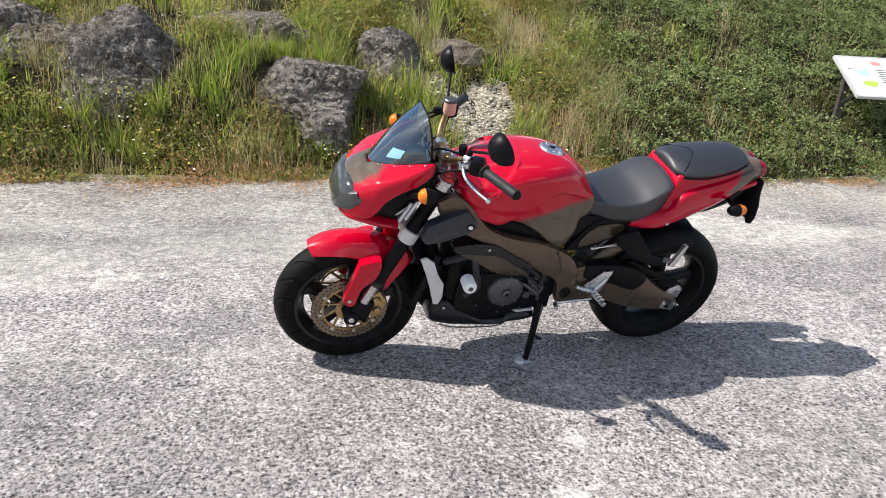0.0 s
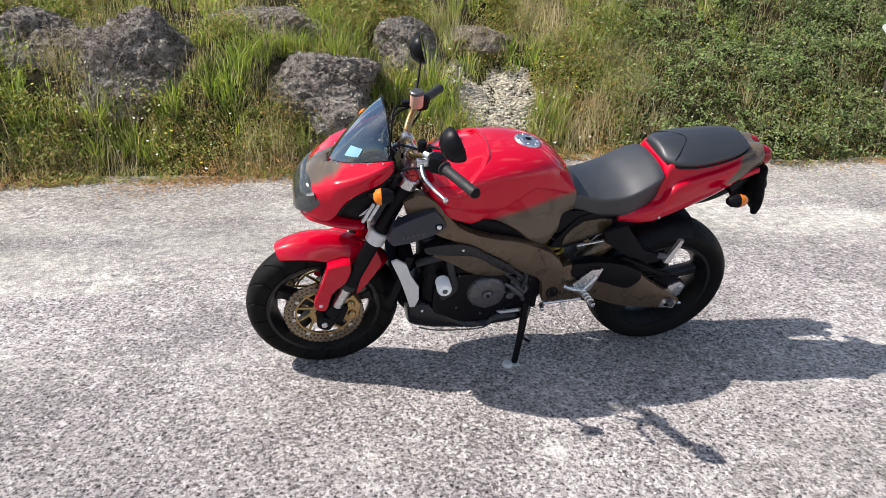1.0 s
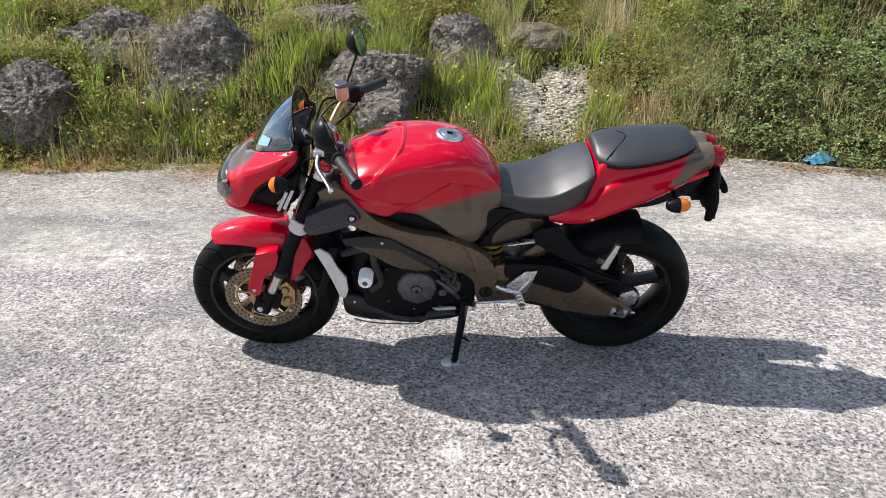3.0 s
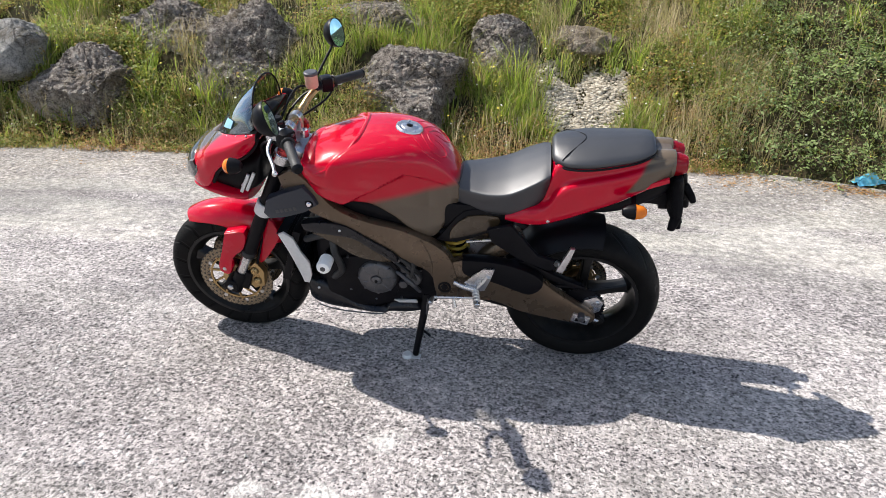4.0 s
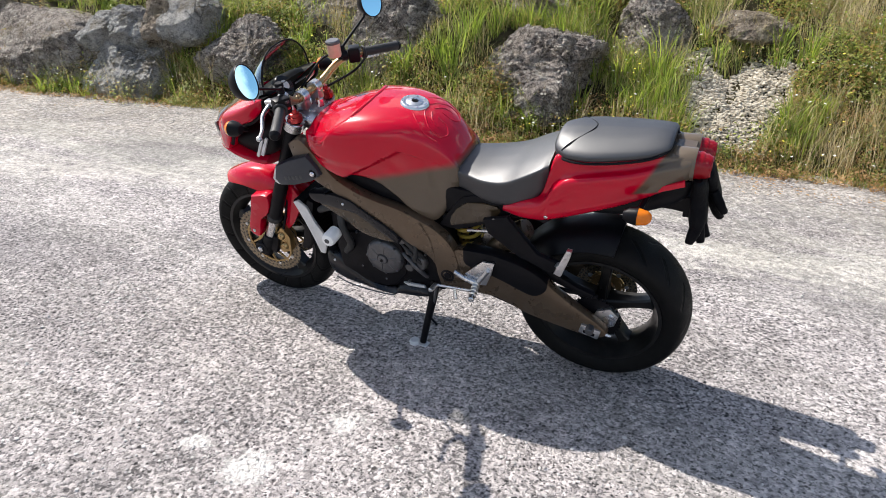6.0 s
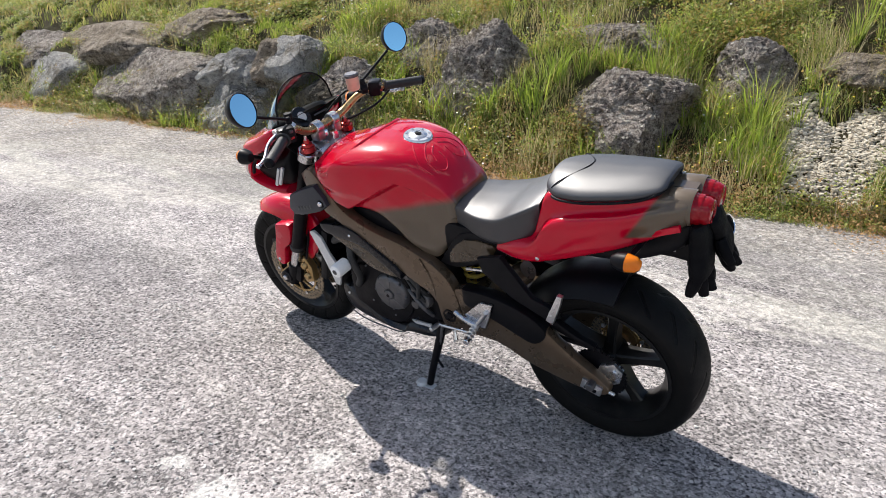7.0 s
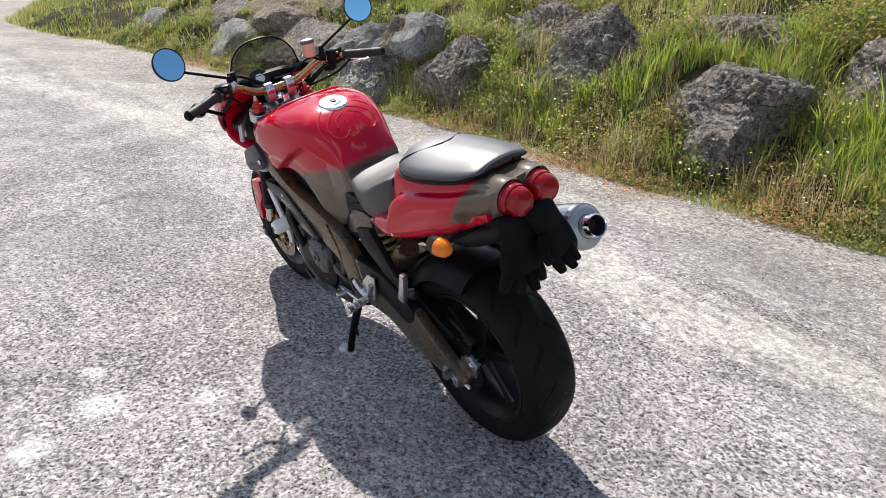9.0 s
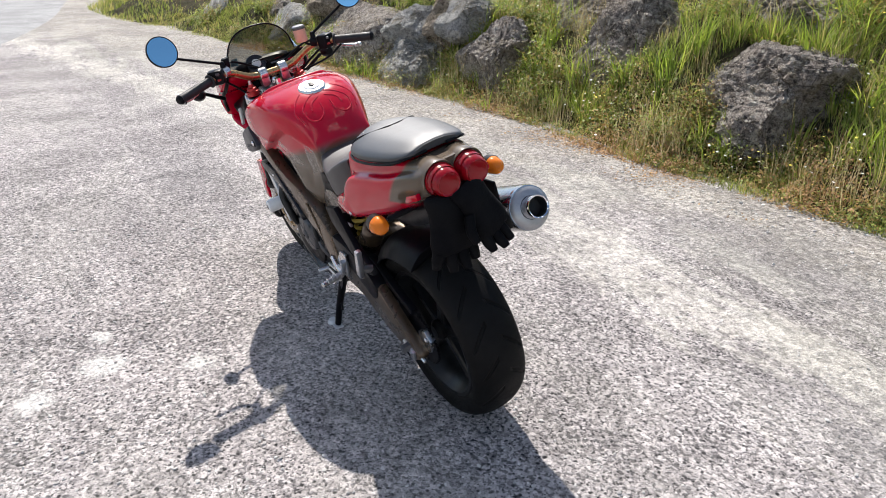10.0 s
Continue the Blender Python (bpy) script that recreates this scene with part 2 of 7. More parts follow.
def ground_surface():
    """Worn chip-sealed ground: pale chippings with dark pits between them, sandy towards the verge, worn streaks, pale spots and dark stains."""
    n = Nodes("chip_sealed_ground")
    x, y, z = n.axes()
    chip = n.node("ShaderNodeTexVoronoi", Vector=n.coord, Scale=88.0)
    pick = n.node("ShaderNodeSeparateColor", Color=chip.outputs["Color"]).outputs[0]
    pick_fine = n.node("ShaderNodeSeparateColor", Color=n.cells(240.0, out="Color")).outputs[0]
    pits = n.noise(66.0, 3.0, 0.62, 0.4)
    stones = n.mix(n.math("ADD", n.math("MULTIPLY", pick, 0.78), n.math("MULTIPLY", pick_fine, 0.22)), (0.240, 0.221, 0.216), (0.642, 0.590, 0.574))
    # Worn patches have fewer pits, rough ones more.
    rough_patch = n.step(n.noise(2.3, 5.0, 0.65, 0.5), 0.35, 0.65, -0.035, 0.035)
    pit = n.step(n.math("ADD", pits, rough_patch), 0.415, 0.485, 1.0, 0.0)
    stones = n.mix(n.math("MULTIPLY", pit, 0.70), stones, (0.055, 0.053, 0.056))
    # Single dark chippings and holes.
    for size, share, reach in ((40.0, 0.55, 0.25), (68.0, 0.62, 0.25)):
        hole = n.node("ShaderNodeTexVoronoi", Vector=n.coord, Scale=size)
        some = n.math("GREATER_THAN", n.node("ShaderNodeSeparateColor", Color=hole.outputs["Color"]).outputs[2], share)
        ragged_hole = n.math("ADD", hole.outputs["Distance"], n.math("MULTIPLY", n.math("SUBTRACT", pits, 0.5), 0.5))
        stones = n.mix(n.math("MULTIPLY", n.math("MULTIPLY", some, n.step(ragged_hole, reach * 0.6, reach * 1.15, 1.0, 0.0)), 0.9), stones, (0.030, 0.029, 0.031))
    # Coarser gravel lies along the verge.
    coarse = n.node("ShaderNodeTexVoronoi", Vector=n.coord, Scale=46.0)
    coarse_pick = n.node("ShaderNodeSeparateColor", Color=coarse.outputs["Color"]).outputs[0]
    # How far from the verge, which bends away along the bank.
    edge = n.math("ADD", 2.85, n.math("MULTIPLY", n.math("MINIMUM", n.math("ADD", x, 0.9), 0.0), 0.295))
    away = n.math("ADD", n.math("SUBTRACT", edge, y), n.math("MULTIPLY", n.math("SUBTRACT", n.noise(1.1, 5.0, 0.6), 0.5), 1.6))
    long = n.node("ShaderNodeMapping", Vector=n.coord)
    long.inputs["Scale"].default_value = (0.30, 1.5, 1.0)
    long.inputs["Rotation"].default_value = (0, 0, radians(-9))
    streak = n.noise(1.6, 7.0, 0.66, 0.6, long.outputs[0])
    verge = n.step(away, 0.1, 1.5, 1.0, 0.0)
    track = n.math("MULTIPLY", n.step(away, 0.2, 0.7), n.step(away, 1.2, 2.0, 1.0, 0.0))
    # A ragged pale wheel track worn along the lay-by.
    ragged = n.math("MULTIPLY", n.math("SUBTRACT", n.noise(3.2, 8.0, 0.75, 0.7, long.outputs[0]), 0.5), 2.0)
    centre = n.math("ADD", n.math("SUBTRACT", n.math("SUBTRACT", edge, y), 1.50), ragged)
    rut = n.math("MULTIPLY", n.step(n.math("ABSOLUTE", centre), 0.05, 0.34, 1.0, 0.0), n.step(n.noise(11.0, 6.0, 0.75), 0.38, 0.52, 0.15, 0.85))
    pale = n.math("MULTIPLY", n.step(streak, 0.42, 0.58), n.math("ADD", 0.12, n.math("MULTIPLY", track, 0.38)))
    tone = n.mix(pale, stones, n.mix(pick_fine, (0.445, 0.43, 0.365), (0.74, 0.72, 0.635)))
    tone = n.mix(n.math("MULTIPLY", rut, 0.68), tone, n.mix(pick_fine, (0.54, 0.50, 0.44), (0.82, 0.78, 0.705)))
    # Dark gaps among the coarse verge stones, in the colour alone.
    coarse_gap = n.step(n.noise(30.0, 4.0, 0.7), 0.40, 0.47, 1.0, 0.0)
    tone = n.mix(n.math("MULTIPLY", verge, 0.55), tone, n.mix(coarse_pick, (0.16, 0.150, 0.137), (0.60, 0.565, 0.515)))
    tone = n.mix(n.math("MULTIPLY", n.math("MULTIPLY", verge, coarse_gap), 0.6), tone, (0.07, 0.062, 0.052))
    sand = n.math("MULTIPLY", verge, n.step(n.noise(4.0, 6.0, 0.7), 0.35, 0.65, 0.06, 0.36))
    tone = n.mix(sand, tone, n.mix(pick, (0.27, 0.235, 0.18), (0.62, 0.56, 0.46)))
    worn = n.math("MULTIPLY", n.step(n.noise(0.9, 5.0, 0.6, 0.4), 0.36, 0.66, 0.84, 1.14), n.math("MULTIPLY", n.step(n.noise(7.0, 5.0, 0.65), 0.32, 0.68, 0.88, 1.12), n.step(n.noise(24.0, 4.0, 0.7), 0.36, 0.64, 0.76, 1.22)))
    tone = n.mix(1.0, tone, n.node("ShaderNodeCombineColor", Red=worn, Green=worn, Blue=worn).outputs[0], "MULTIPLY")
    # Pale spots of old mortar and a few darker patches.
    wobble = n.math("MULTIPLY", n.math("SUBTRACT", n.noise(24.0, 5.0, 0.7), 0.5), 0.22)
    for sx, sy, size in ((0.084, -0.690, 0.050), (-0.055, -1.007, 0.075), (0.084, -1.228, 0.06), (-0.27, -1.00, 0.04)):
        dx, dy = n.math("SUBTRACT", x, sx), n.math("SUBTRACT", y, sy)
        away = n.math("SQRT", n.math("ADD", n.math("MULTIPLY", dx, dx), n.math("MULTIPLY", dy, dy)))
        spot = n.math("MULTIPLY", n.step(n.math("ADD", away, wobble), size * 0.5, size * 1.25, 1.0, 0.0), n.math("ADD", 0.5, n.math("MULTIPLY", pick, 0.45)))
        tone = n.mix(spot, tone, n.mix(pick_fine, (0.62, 0.60, 0.57), (0.86, 0.84, 0.80)))
    for sx, sy, size in ((-1.15, 0.25, 0.32), (-2.4, -0.35, 0.4), (1.5, 1.15, 0.3), (-2.6, 1.35, 0.7), (-1.2, 1.30, 0.55), (0.35, 2.05, 0.5), (1.7, 2.35, 0.4)):
        dx, dy = n.math("MULTIPLY", n.math("SUBTRACT", x, sx), 0.5), n.math("SUBTRACT", y, sy)
        away = n.math("SQRT", n.math("ADD", n.math("MULTIPLY", dx, dx), n.math("MULTIPLY", dy, dy)))
        stain = n.math("MULTIPLY", n.step(n.math("ADD", away, n.math("MULTIPLY", wobble, 3.0)), size * 0.3, size * 1.1, 1.0, 0.0), 0.28)
        tone = n.mix(stain, tone, (0.16, 0.155, 0.155))
    relief = n.math("ADD", n.math("MULTIPLY", pits, 2.2), n.math("ADD", n.math("MULTIPLY", pick, 0.3), n.math("MULTIPLY", pick_fine, 0.15)))
    n.surface(Base_Color=tone, Roughness=0.9, Specular_IOR_Level=0.12, Normal=n.bump(relief, 0.9, 0.008))
    return n.mat


def road_surface():
    n = Nodes("smooth_asphalt")
    pick = n.node("ShaderNodeSeparateColor", Color=n.cells(140.0, out="Color")).outputs[0]
    tone = n.mix(n.step(pick, 0.2, 0.9), (0.20, 0.20, 0.20), (0.38, 0.375, 0.37))
    worn = n.step(n.noise(1.4, 5.0), 0.35, 0.65, 0.85, 1.12)
    tone = n.mix(1.0, tone, n.node("ShaderNodeCombineColor", Red=worn, Green=worn, Blue=worn).outputs[0], "MULTIPLY")
    n.surface(Base_Color=tone, Roughness=0.85, Specular_IOR_Level=0.3, Normal=n.bump(pick, 0.5, 0.004))
    return n.mat


def soil():
    n = Nodes("dry_soil_and_litter")
    a, b = n.noise(3.0, 6.0, 0.65), n.noise(45.0, 6.0, 0.7)
    colour = n.mix(n.step(a, 0.35, 0.65), (0.026, 0.021, 0.012), (0.075, 0.058, 0.034))
    colour = n.mix(n.step(b, 0.45, 0.7), colour, (0.055, 0.07, 0.022))
    n.surface(Base_Color=colour, Roughness=0.95, Specular_IOR_Level=0.1, Normal=n.bump(n.math("ADD", a, b), 0.9, 0.03))
    return n.mat


def granite(name, dark, light, lichen):
    """Weathered rock: speckled and pitted, cracked, patched with pale crusts and dots of lichen."""
    n = Nodes(name)
    flat = n.node("ShaderNodeMapping", Vector=n.coord)
    flat.inputs["Scale"].default_value = (0.8, 0.9, 1.5)
    flat.inputs["Rotation"].default_value = (0, radians(14), 0)
    layers = n.noise(8.0, 9.0, 0.72, 1.0, flat.outputs[0])
    big, mid, grit = n.noise(2.0, 8.0, 0.66, 0.6), n.noise(30.0, 9.0, 0.80, 0.3), n.noise(110.0, 5.0, 0.75)
    speck = n.node("ShaderNodeSeparateColor", Color=n.cells(150.0, out="Color")).outputs[0]
    tone = n.math("ADD", n.math("ADD", n.math("MULTIPLY", big, 0.22), n.math("MULTIPLY", layers, 0.30)), n.math("ADD", n.math("MULTIPLY", mid, 0.30), n.math("MULTIPLY", grit, 0.18)))
    colour = n.mix(n.step(tone, 0.45, 0.56), dark, light)
    colour = n.mix(n.math("MULTIPLY", n.step(speck, 0.1, 0.95), 0.36), colour, n.mix(speck, shade(dark, 0.5), shade(light, 1.5)))
    # Cracks along warped cell borders and hollows, their shade put into the colour.
    bent = n.node("ShaderNodeVectorMath", Vector=n.node("ShaderNodeTexNoise", Vector=n.coord, Scale=3.0, Detail=5.0).outputs["Color"])
    bent.operation = "MULTIPLY_ADD"
    n.put(bent.inputs[1], (0.35, 0.35, 0.35)), n.put(bent.inputs[2], n.coord)
    border = n.cells(3.6, "DISTANCE_TO_EDGE", bent.outputs[0])
    crack = n.math("MULTIPLY", n.step(border, 0.004, 0.030, 1.0, 0.0), n.step(n.noise(4.0, 3.0), 0.45, 0.6))
    colour = n.mix(n.math("MULTIPLY", crack, 0.75), colour, shade(dark, 0.35))
    fine_border = n.cells(15.0, "DISTANCE_TO_EDGE", bent.outputs[0])
    fine_crack = n.math("MULTIPLY", n.step(fine_border, 0.01, 0.07, 1.0, 0.0), n.step(n.noise(6.0, 4.0), 0.42, 0.58))
    colour = n.mix(n.math("MULTIPLY", fine_crack, 0.6), colour, shade(dark, 0.4))
    colour = n.mix(n.math("MULTIPLY", n.step(mid, 0.30, 0.42, 1.0, 0.0), 0.6), colour, shade(dark, 0.45))
    # Lichen: ragged crusts and single round dots.
    colour = n.mix(n.step(n.noise(13.0, 10.0, 0.86), 0.50, 0.60, 0.0, 0.75), colour, lichen)
    dot = n.node("ShaderNodeTexVoronoi", Vector=n.coord, Scale=15.0)
    sparse = n.math("GREATER_THAN", n.node("ShaderNodeSeparateColor", Color=dot.outputs["Color"]).outputs[1], 0.72)
    ragged = n.math("ADD", dot.outputs["Distance"], n.math("MULTIPLY", n.math("SUBTRACT", grit, 0.5), 0.25))
    colour = n.mix(n.math("MULTIPLY", n.math("MULTIPLY", n.step(ragged, 0.12, 0.22, 1.0, 0.0), sparse), 0.85), colour, shade(lichen, 1.15))
    # Brown earth and moss caught on the surface.
    colour = n.mix(n.step(n.noise(3.4, 8.0, 0.75), 0.50, 0.66, 0.0, 0.7), colour, n.mix(grit, (0.10, 0.075, 0.045), (0.30, 0.235, 0.14)))
    height = n.math("ADD", n.math("SUBTRACT", n.math("MULTIPLY", layers, 0.8), n.math("ADD", n.math("MULTIPLY", crack, 0.8), n.math("MULTIPLY", fine_crack, 0.35))), n.math("ADD", n.math("MULTIPLY", mid, 1.3), n.math("MULTIPLY", grit, 0.8)))
    n.surface(Base_Color=colour, Roughness=0.92, Specular_IOR_Level=0.15, Normal=n.bump(height, 1.0, 0.055))
    return n.mat


def leafy(name, dark, light, dry=None, dry_share=0.0, glow=0.35):
    """Leaves and blades: each its own tone, some of them dry, with light passing through."""
    n = Nodes(name)
    geo = n.tree.nodes.new("ShaderNodeNewGeometry")
    one = geo.outputs["Random Per Island"]
    colour = n.mix(one, dark, light)
    patch = n.noise(1.7, 4.0)
    colour = n.mix(n.step(patch, 0.35, 0.7, 0.0, 0.22), colour, shade(light, 0.72))
    if dry:
        again = n.math("FRACT", n.math("MULTIPLY", one, 37.7))
        share = n.math("MULTIPLY", n.math("LESS_THAN", again, n.math("MULTIPLY", n.step(patch, 0.25, 0.75), 2 * dry_share)), 0.9)
        colour = n.mix(share, colour, dry)
    skyward = n.tree.nodes.new("ShaderNodeVectorMath")
    n.put(skyward.inputs[0], geo.outputs["Normal"]), n.put(skyward.inputs[1], (-0.12, 0.0, 0.40))
    b = n.node("ShaderNodeBsdfPrincipled", Base_Color=colour, Roughness=0.55, Specular_IOR_Level=0.3, Normal=skyward.outputs[0])
    back = n.node("ShaderNodeBsdfTranslucent", Color=n.mix(0.5, colour, (0.35, 0.42, 0.04), "SOFT_LIGHT"))
    blend = n.node("ShaderNodeMixShader", Fac=glow)
    n.put(blend.inputs[1], b.outputs[0]), n.put(blend.inputs[2], back.outputs[0])
    n.tree.links.new(blend.outputs[0], n.out.inputs[0])
    return n.mat


def island_tones(name, low, high, rough=0.85):
    n = Nodes(name)
    geo = n.tree.nodes.new("ShaderNodeNewGeometry")
    fine = n.noise(60.0, 5.0, 0.7)
    colour = n.mix(geo.outputs["Random Per Island"], low, high)
    colour = n.mix(n.math("MULTIPLY", fine, 0.4), colour, shade(low, 0.7))
    n.surface(Base_Color=colour, Roughness=rough, Specular_IOR_Level=0.2, Normal=n.bump(fine, 0.7, 0.006))
    return n.mat


GROUND = ground_surface()
ROAD = road_surface()
SOIL = soil()
GRANITE = granite("weathered_granite", (0.068, 0.055, 0.050), (0.56, 0.49, 0.43), (0.82, 0.77, 0.68))
GRANITE_BROWN = granite("earthy_granite", (0.130, 0.100, 0.074), (0.54, 0.455, 0.36), (0.68, 0.60, 0.49))
GRANITE_PALE = granite("pale_granite", (0.20, 0.197, 0.19), (0.64, 0.625, 0.60), (0.70, 0.68, 0.62))
SCREE = island_tones("pale_scree_stones", (0.30, 0.258, 0.192), (0.70, 0.635, 0.515))
PEBBLE = island_tones("loose_chippings", (0.36, 0.345, 0.33), (0.80, 0.77, 0.74))
VIVID_BLADE = leafy("lush_grass_blade", (0.115, 0.185, 0.026), (0.50, 0.58, 0.12), (0.54, 0.45, 0.20), 0.12, 0.5)
GREEN_BLADE = leafy("green_grass_blade", (0.090, 0.132, 0.030), (0.48, 0.51, 0.155), (0.56, 0.45, 0.22), 0.27, 0.5)
DRY_BLADE = leafy("dry_grass_blade", (0.34, 0.26, 0.125), (0.74, 0.62, 0.39), glow=0.35)
WEED_LEAF = leafy("weed_leaf", (0.066, 0.110, 0.027), (0.50, 0.55, 0.155), (0.48, 0.30, 0.13), 0.27, 0.5)
SHRUB_LEAF = leafy("shrub_leaf", (0.044, 0.082, 0.027), (0.38, 0.47, 0.19), glow=0.40)
DRY_LEAF = leafy("dry_brown_leaf", (0.26, 0.13, 0.055), (0.62, 0.39, 0.19), glow=0.35)
TWIG = coated("dry_twig_bark", (0.22, 0.17, 0.11), 0.85, vary=0.3)
YELLOW_PETAL = coated("yellow_petals", (0.75, 0.60, 0.06), 0.6, vary=0.1)
WHITE_PETAL = coated("white_petals", (0.78, 0.77, 0.70), 0.6, vary=0.05)

# ---- building tools ----
from mathutils.bvhtree import BVHTree

def part(name, bm, material, parent=None, label="", at=None):
    """Links a bmesh as one mesh object under a thing or a part; at: the place of its own origin."""
    me = bpy.data.meshes.new(name)
    bmesh.ops.remove_doubles(bm, verts=bm.verts, dist=1e-5)
    bmesh.ops.recalc_face_normals(bm, faces=bm.faces)
    for f in bm.faces:
        f.smooth = True
    for e in bm.edges:
        if len(e.link_faces) == 2 and e.calc_face_angle(0.0) > radians(38):
            e.smooth = False
    bm.to_mesh(me)
    bm.free()
    me.materials.append(material)
    ob = new(name, me)
    if parent:
        ob.parent = parent
    if at is not None:
        ob.matrix_basis = at if isinstance(at, Matrix) else Matrix.Translation(at)
    return tagged(ob, label) if label else ob


def mesh_of(name, verts, faces, material, smooth=False):
    me = bpy.data.meshes.new(name)
    me.from_pydata([tuple(v) for v in verts], [], [tuple(f) for f in faces])
    me.materials.append(material)
    if smooth:
        me.shade_smooth()
    return new(name, me)


def spline(points, n):
    """Catmull-Rom through the points, n steps to a span."""
    p = np.asarray(points, float)
    p = np.vstack([2 * p[0] - p[1], p, 2 * p[-1] - p[-2]])
    out = []
    for i in range(1, len(p) - 2):
        for k in range(n):
            t = k / n
            out.append(0.5 * (2 * p[i] + (p[i + 1] - p[i - 1]) * t + (2 * p[i - 1] - 5 * p[i] + 4 * p[i + 1] - p[i + 2]) * t * t
                              + (3 * p[i] - p[i - 1] - 3 * p[i + 1] + p[i + 2]) * t ** 3))
    out.append(p[-2])
    return np.array(out)


def skin(rings, closed=True, caps=True):
    """A surface over rows of points of one length."""
    bm = bmesh.new()
    rows = [[bm.verts.new(p) for p in ring] for ring in rings]
    n = len(rows[0])
    for a, b in zip(rows, rows[1:]):
        for i in range(n if closed else n - 1):
            j = (i + 1) % n
            bm.faces.new((a[i], a[j], b[j], b[i]))
    if caps and closed:
        for row in (rows[0], rows[-1]):
            c = bm.verts.new(sum((v.co for v in row), Vector()) / n)
            for i in range(n):
                bm.faces.new((row[i], row[(i + 1) % n], c))
    return bm


def body(sections, along=6, across=4, caps=True):
    """A shell that is the same on both sides: sections of (x, half outline from top middle to bottom middle)."""
    halves = [spline([(x + (p[2] if len(p) > 2 else 0.0), p[0], p[1]) for p in half], across) for x, half in sections]
    grid = spline(np.array(halves).reshape(len(halves), -1), along).reshape(-1, len(halves[0]), 3)
    rings = []
    for half in grid:
        half[:, 1] = np.minimum(half[:, 1], 0.0) if half[1][1] < 0 else np.maximum(half[:, 1], 0.0)
        other = half[1:-1][::-1] * (1, -1, 1)
        rings.append([tuple(p) for p in half] + [tuple(p) for p in other])
    return skin(rings, True, caps)


def slab(outline, y0, y1, bevel=0.006, lean=None, smooth=0):
    """A panel of the x-z outline between two widths, edges rounded; lean(x, z) shifts it sideways."""
    pts = [(p[0], p[1]) for p in outline]
    if smooth:
        ring = spline(pts + [pts[0]], smooth)[:-1]
        pts = [tuple(p) for p in ring]
    bm = bmesh.new()
    near = [bm.verts.new((x, y0, z)) for x, z in pts]
    far = [bm.verts.new((x, y1, z)) for x, z in pts]
    bm.faces.new(near)
    bm.faces.new(far[::-1])
    for i in range(len(pts)):
        j = (i + 1) % len(pts)
        bm.faces.new((near[i], far[i], far[j], near[j]))
    bmesh.ops.recalc_face_normals(bm, faces=bm.faces)
    if bevel:
        rim = [e for e in bm.edges if (e.verts[0].co.y == e.verts[1].co.y)]
        bmesh.ops.bevel(bm, geom=rim, offset=bevel, segments=2, profile=0.6, affect="EDGES")
    bmesh.ops.triangulate(bm, faces=[f for f in bm.faces if len(f.verts) > 4])
    if lean:
        for v in bm.verts:
            v.co.y += lean(v.co.x, v.co.z)
    return bm


def box(size, at=(0, 0, 0), bevel=0.004, turn=None):
    bm = bmesh.new()
    bmesh.ops.create_cube(bm, size=1.0, matrix=Matrix.Diagonal((*size, 1)))
    if bevel:
        bmesh.ops.bevel(bm, geom=bm.edges[:], offset=bevel, segments=2, profile=0.6, affect="EDGES")
    bmesh.ops.transform(bm, matrix=Matrix.Translation(at) @ (turn or Matrix()), verts=bm.verts)
    return bm


def tube(points, radius, sides=10, steps=5, caps=True):
    """A pipe along a smooth line; radius: one, or one a point."""
    pts = spline(points, steps) if steps > 1 else np.array(points, float)
    if isinstance(radius, (int, float)):
        radii = np.full(len(pts), float(radius))
    else:
        radii = np.interp(np.linspace(0, 1, len(pts)), np.linspace(0, 1, len(radius)), radius)
    way = Vector(pts[1] - pts[0]).normalized()
    side = way.orthogonal().normalized()
    rings = []
    for i, p in enumerate(pts):
        ahead = Vector(pts[min(i + 1, len(pts) - 1)] - pts[max(i - 1, 0)]).normalized()
        side = (side - ahead * side.dot(ahead)).normalized()
        up = ahead.cross(side)
        rings.append([Vector(p) + float(radii[i]) * (math.cos(a) * side + math.sin(a) * up) for a in np.arange(sides) * 2 * math.pi / sides])
    return skin(rings, True, caps)


def rod(a, b, r0, r1=None, sides=14, bevel=0.003):
    """A straight round bar with slightly rounded ends."""
    a, b = Vector(a), Vector(b)
    r1 = r0 if r1 is None else r1
    d = (b - a).normalized() * bevel
    return tube([a, a + d, b - d, b], [max(r0 - bevel, 1e-4), r0, r1, max(r1 - bevel, 1e-4)], sides, 1)


def lathe(profile, turns=48, axis="Y", at=(0, 0, 0), closed=False):
    """Rows of (radius, height) turned about an axis."""
    rings = []
    for k in range(turns):
        a = 2 * math.pi * k / turns
        c, s = math.cos(a), math.sin(a)
        place = {"Y": lambda r, h: (r * c, h, r * s), "Z": lambda r, h: (r * c, r * s, h), "X": lambda r, h: (h, r * c, r * s)}[axis]
        rings.append([Vector(place(r, h)) + Vector(at) for r, h in profile])
    bm = bmesh.new()
    rows = [[bm.verts.new(p) for p in ring] for ring in rings]
    m = len(profile)
    for k in range(turns):
        a, b = rows[k], rows[(k + 1) % turns]
        for i in range(m if closed else m - 1):
            j = (i + 1) % m
            bm.faces.new((a[i], a[j], b[j], b[i]))
    return bm


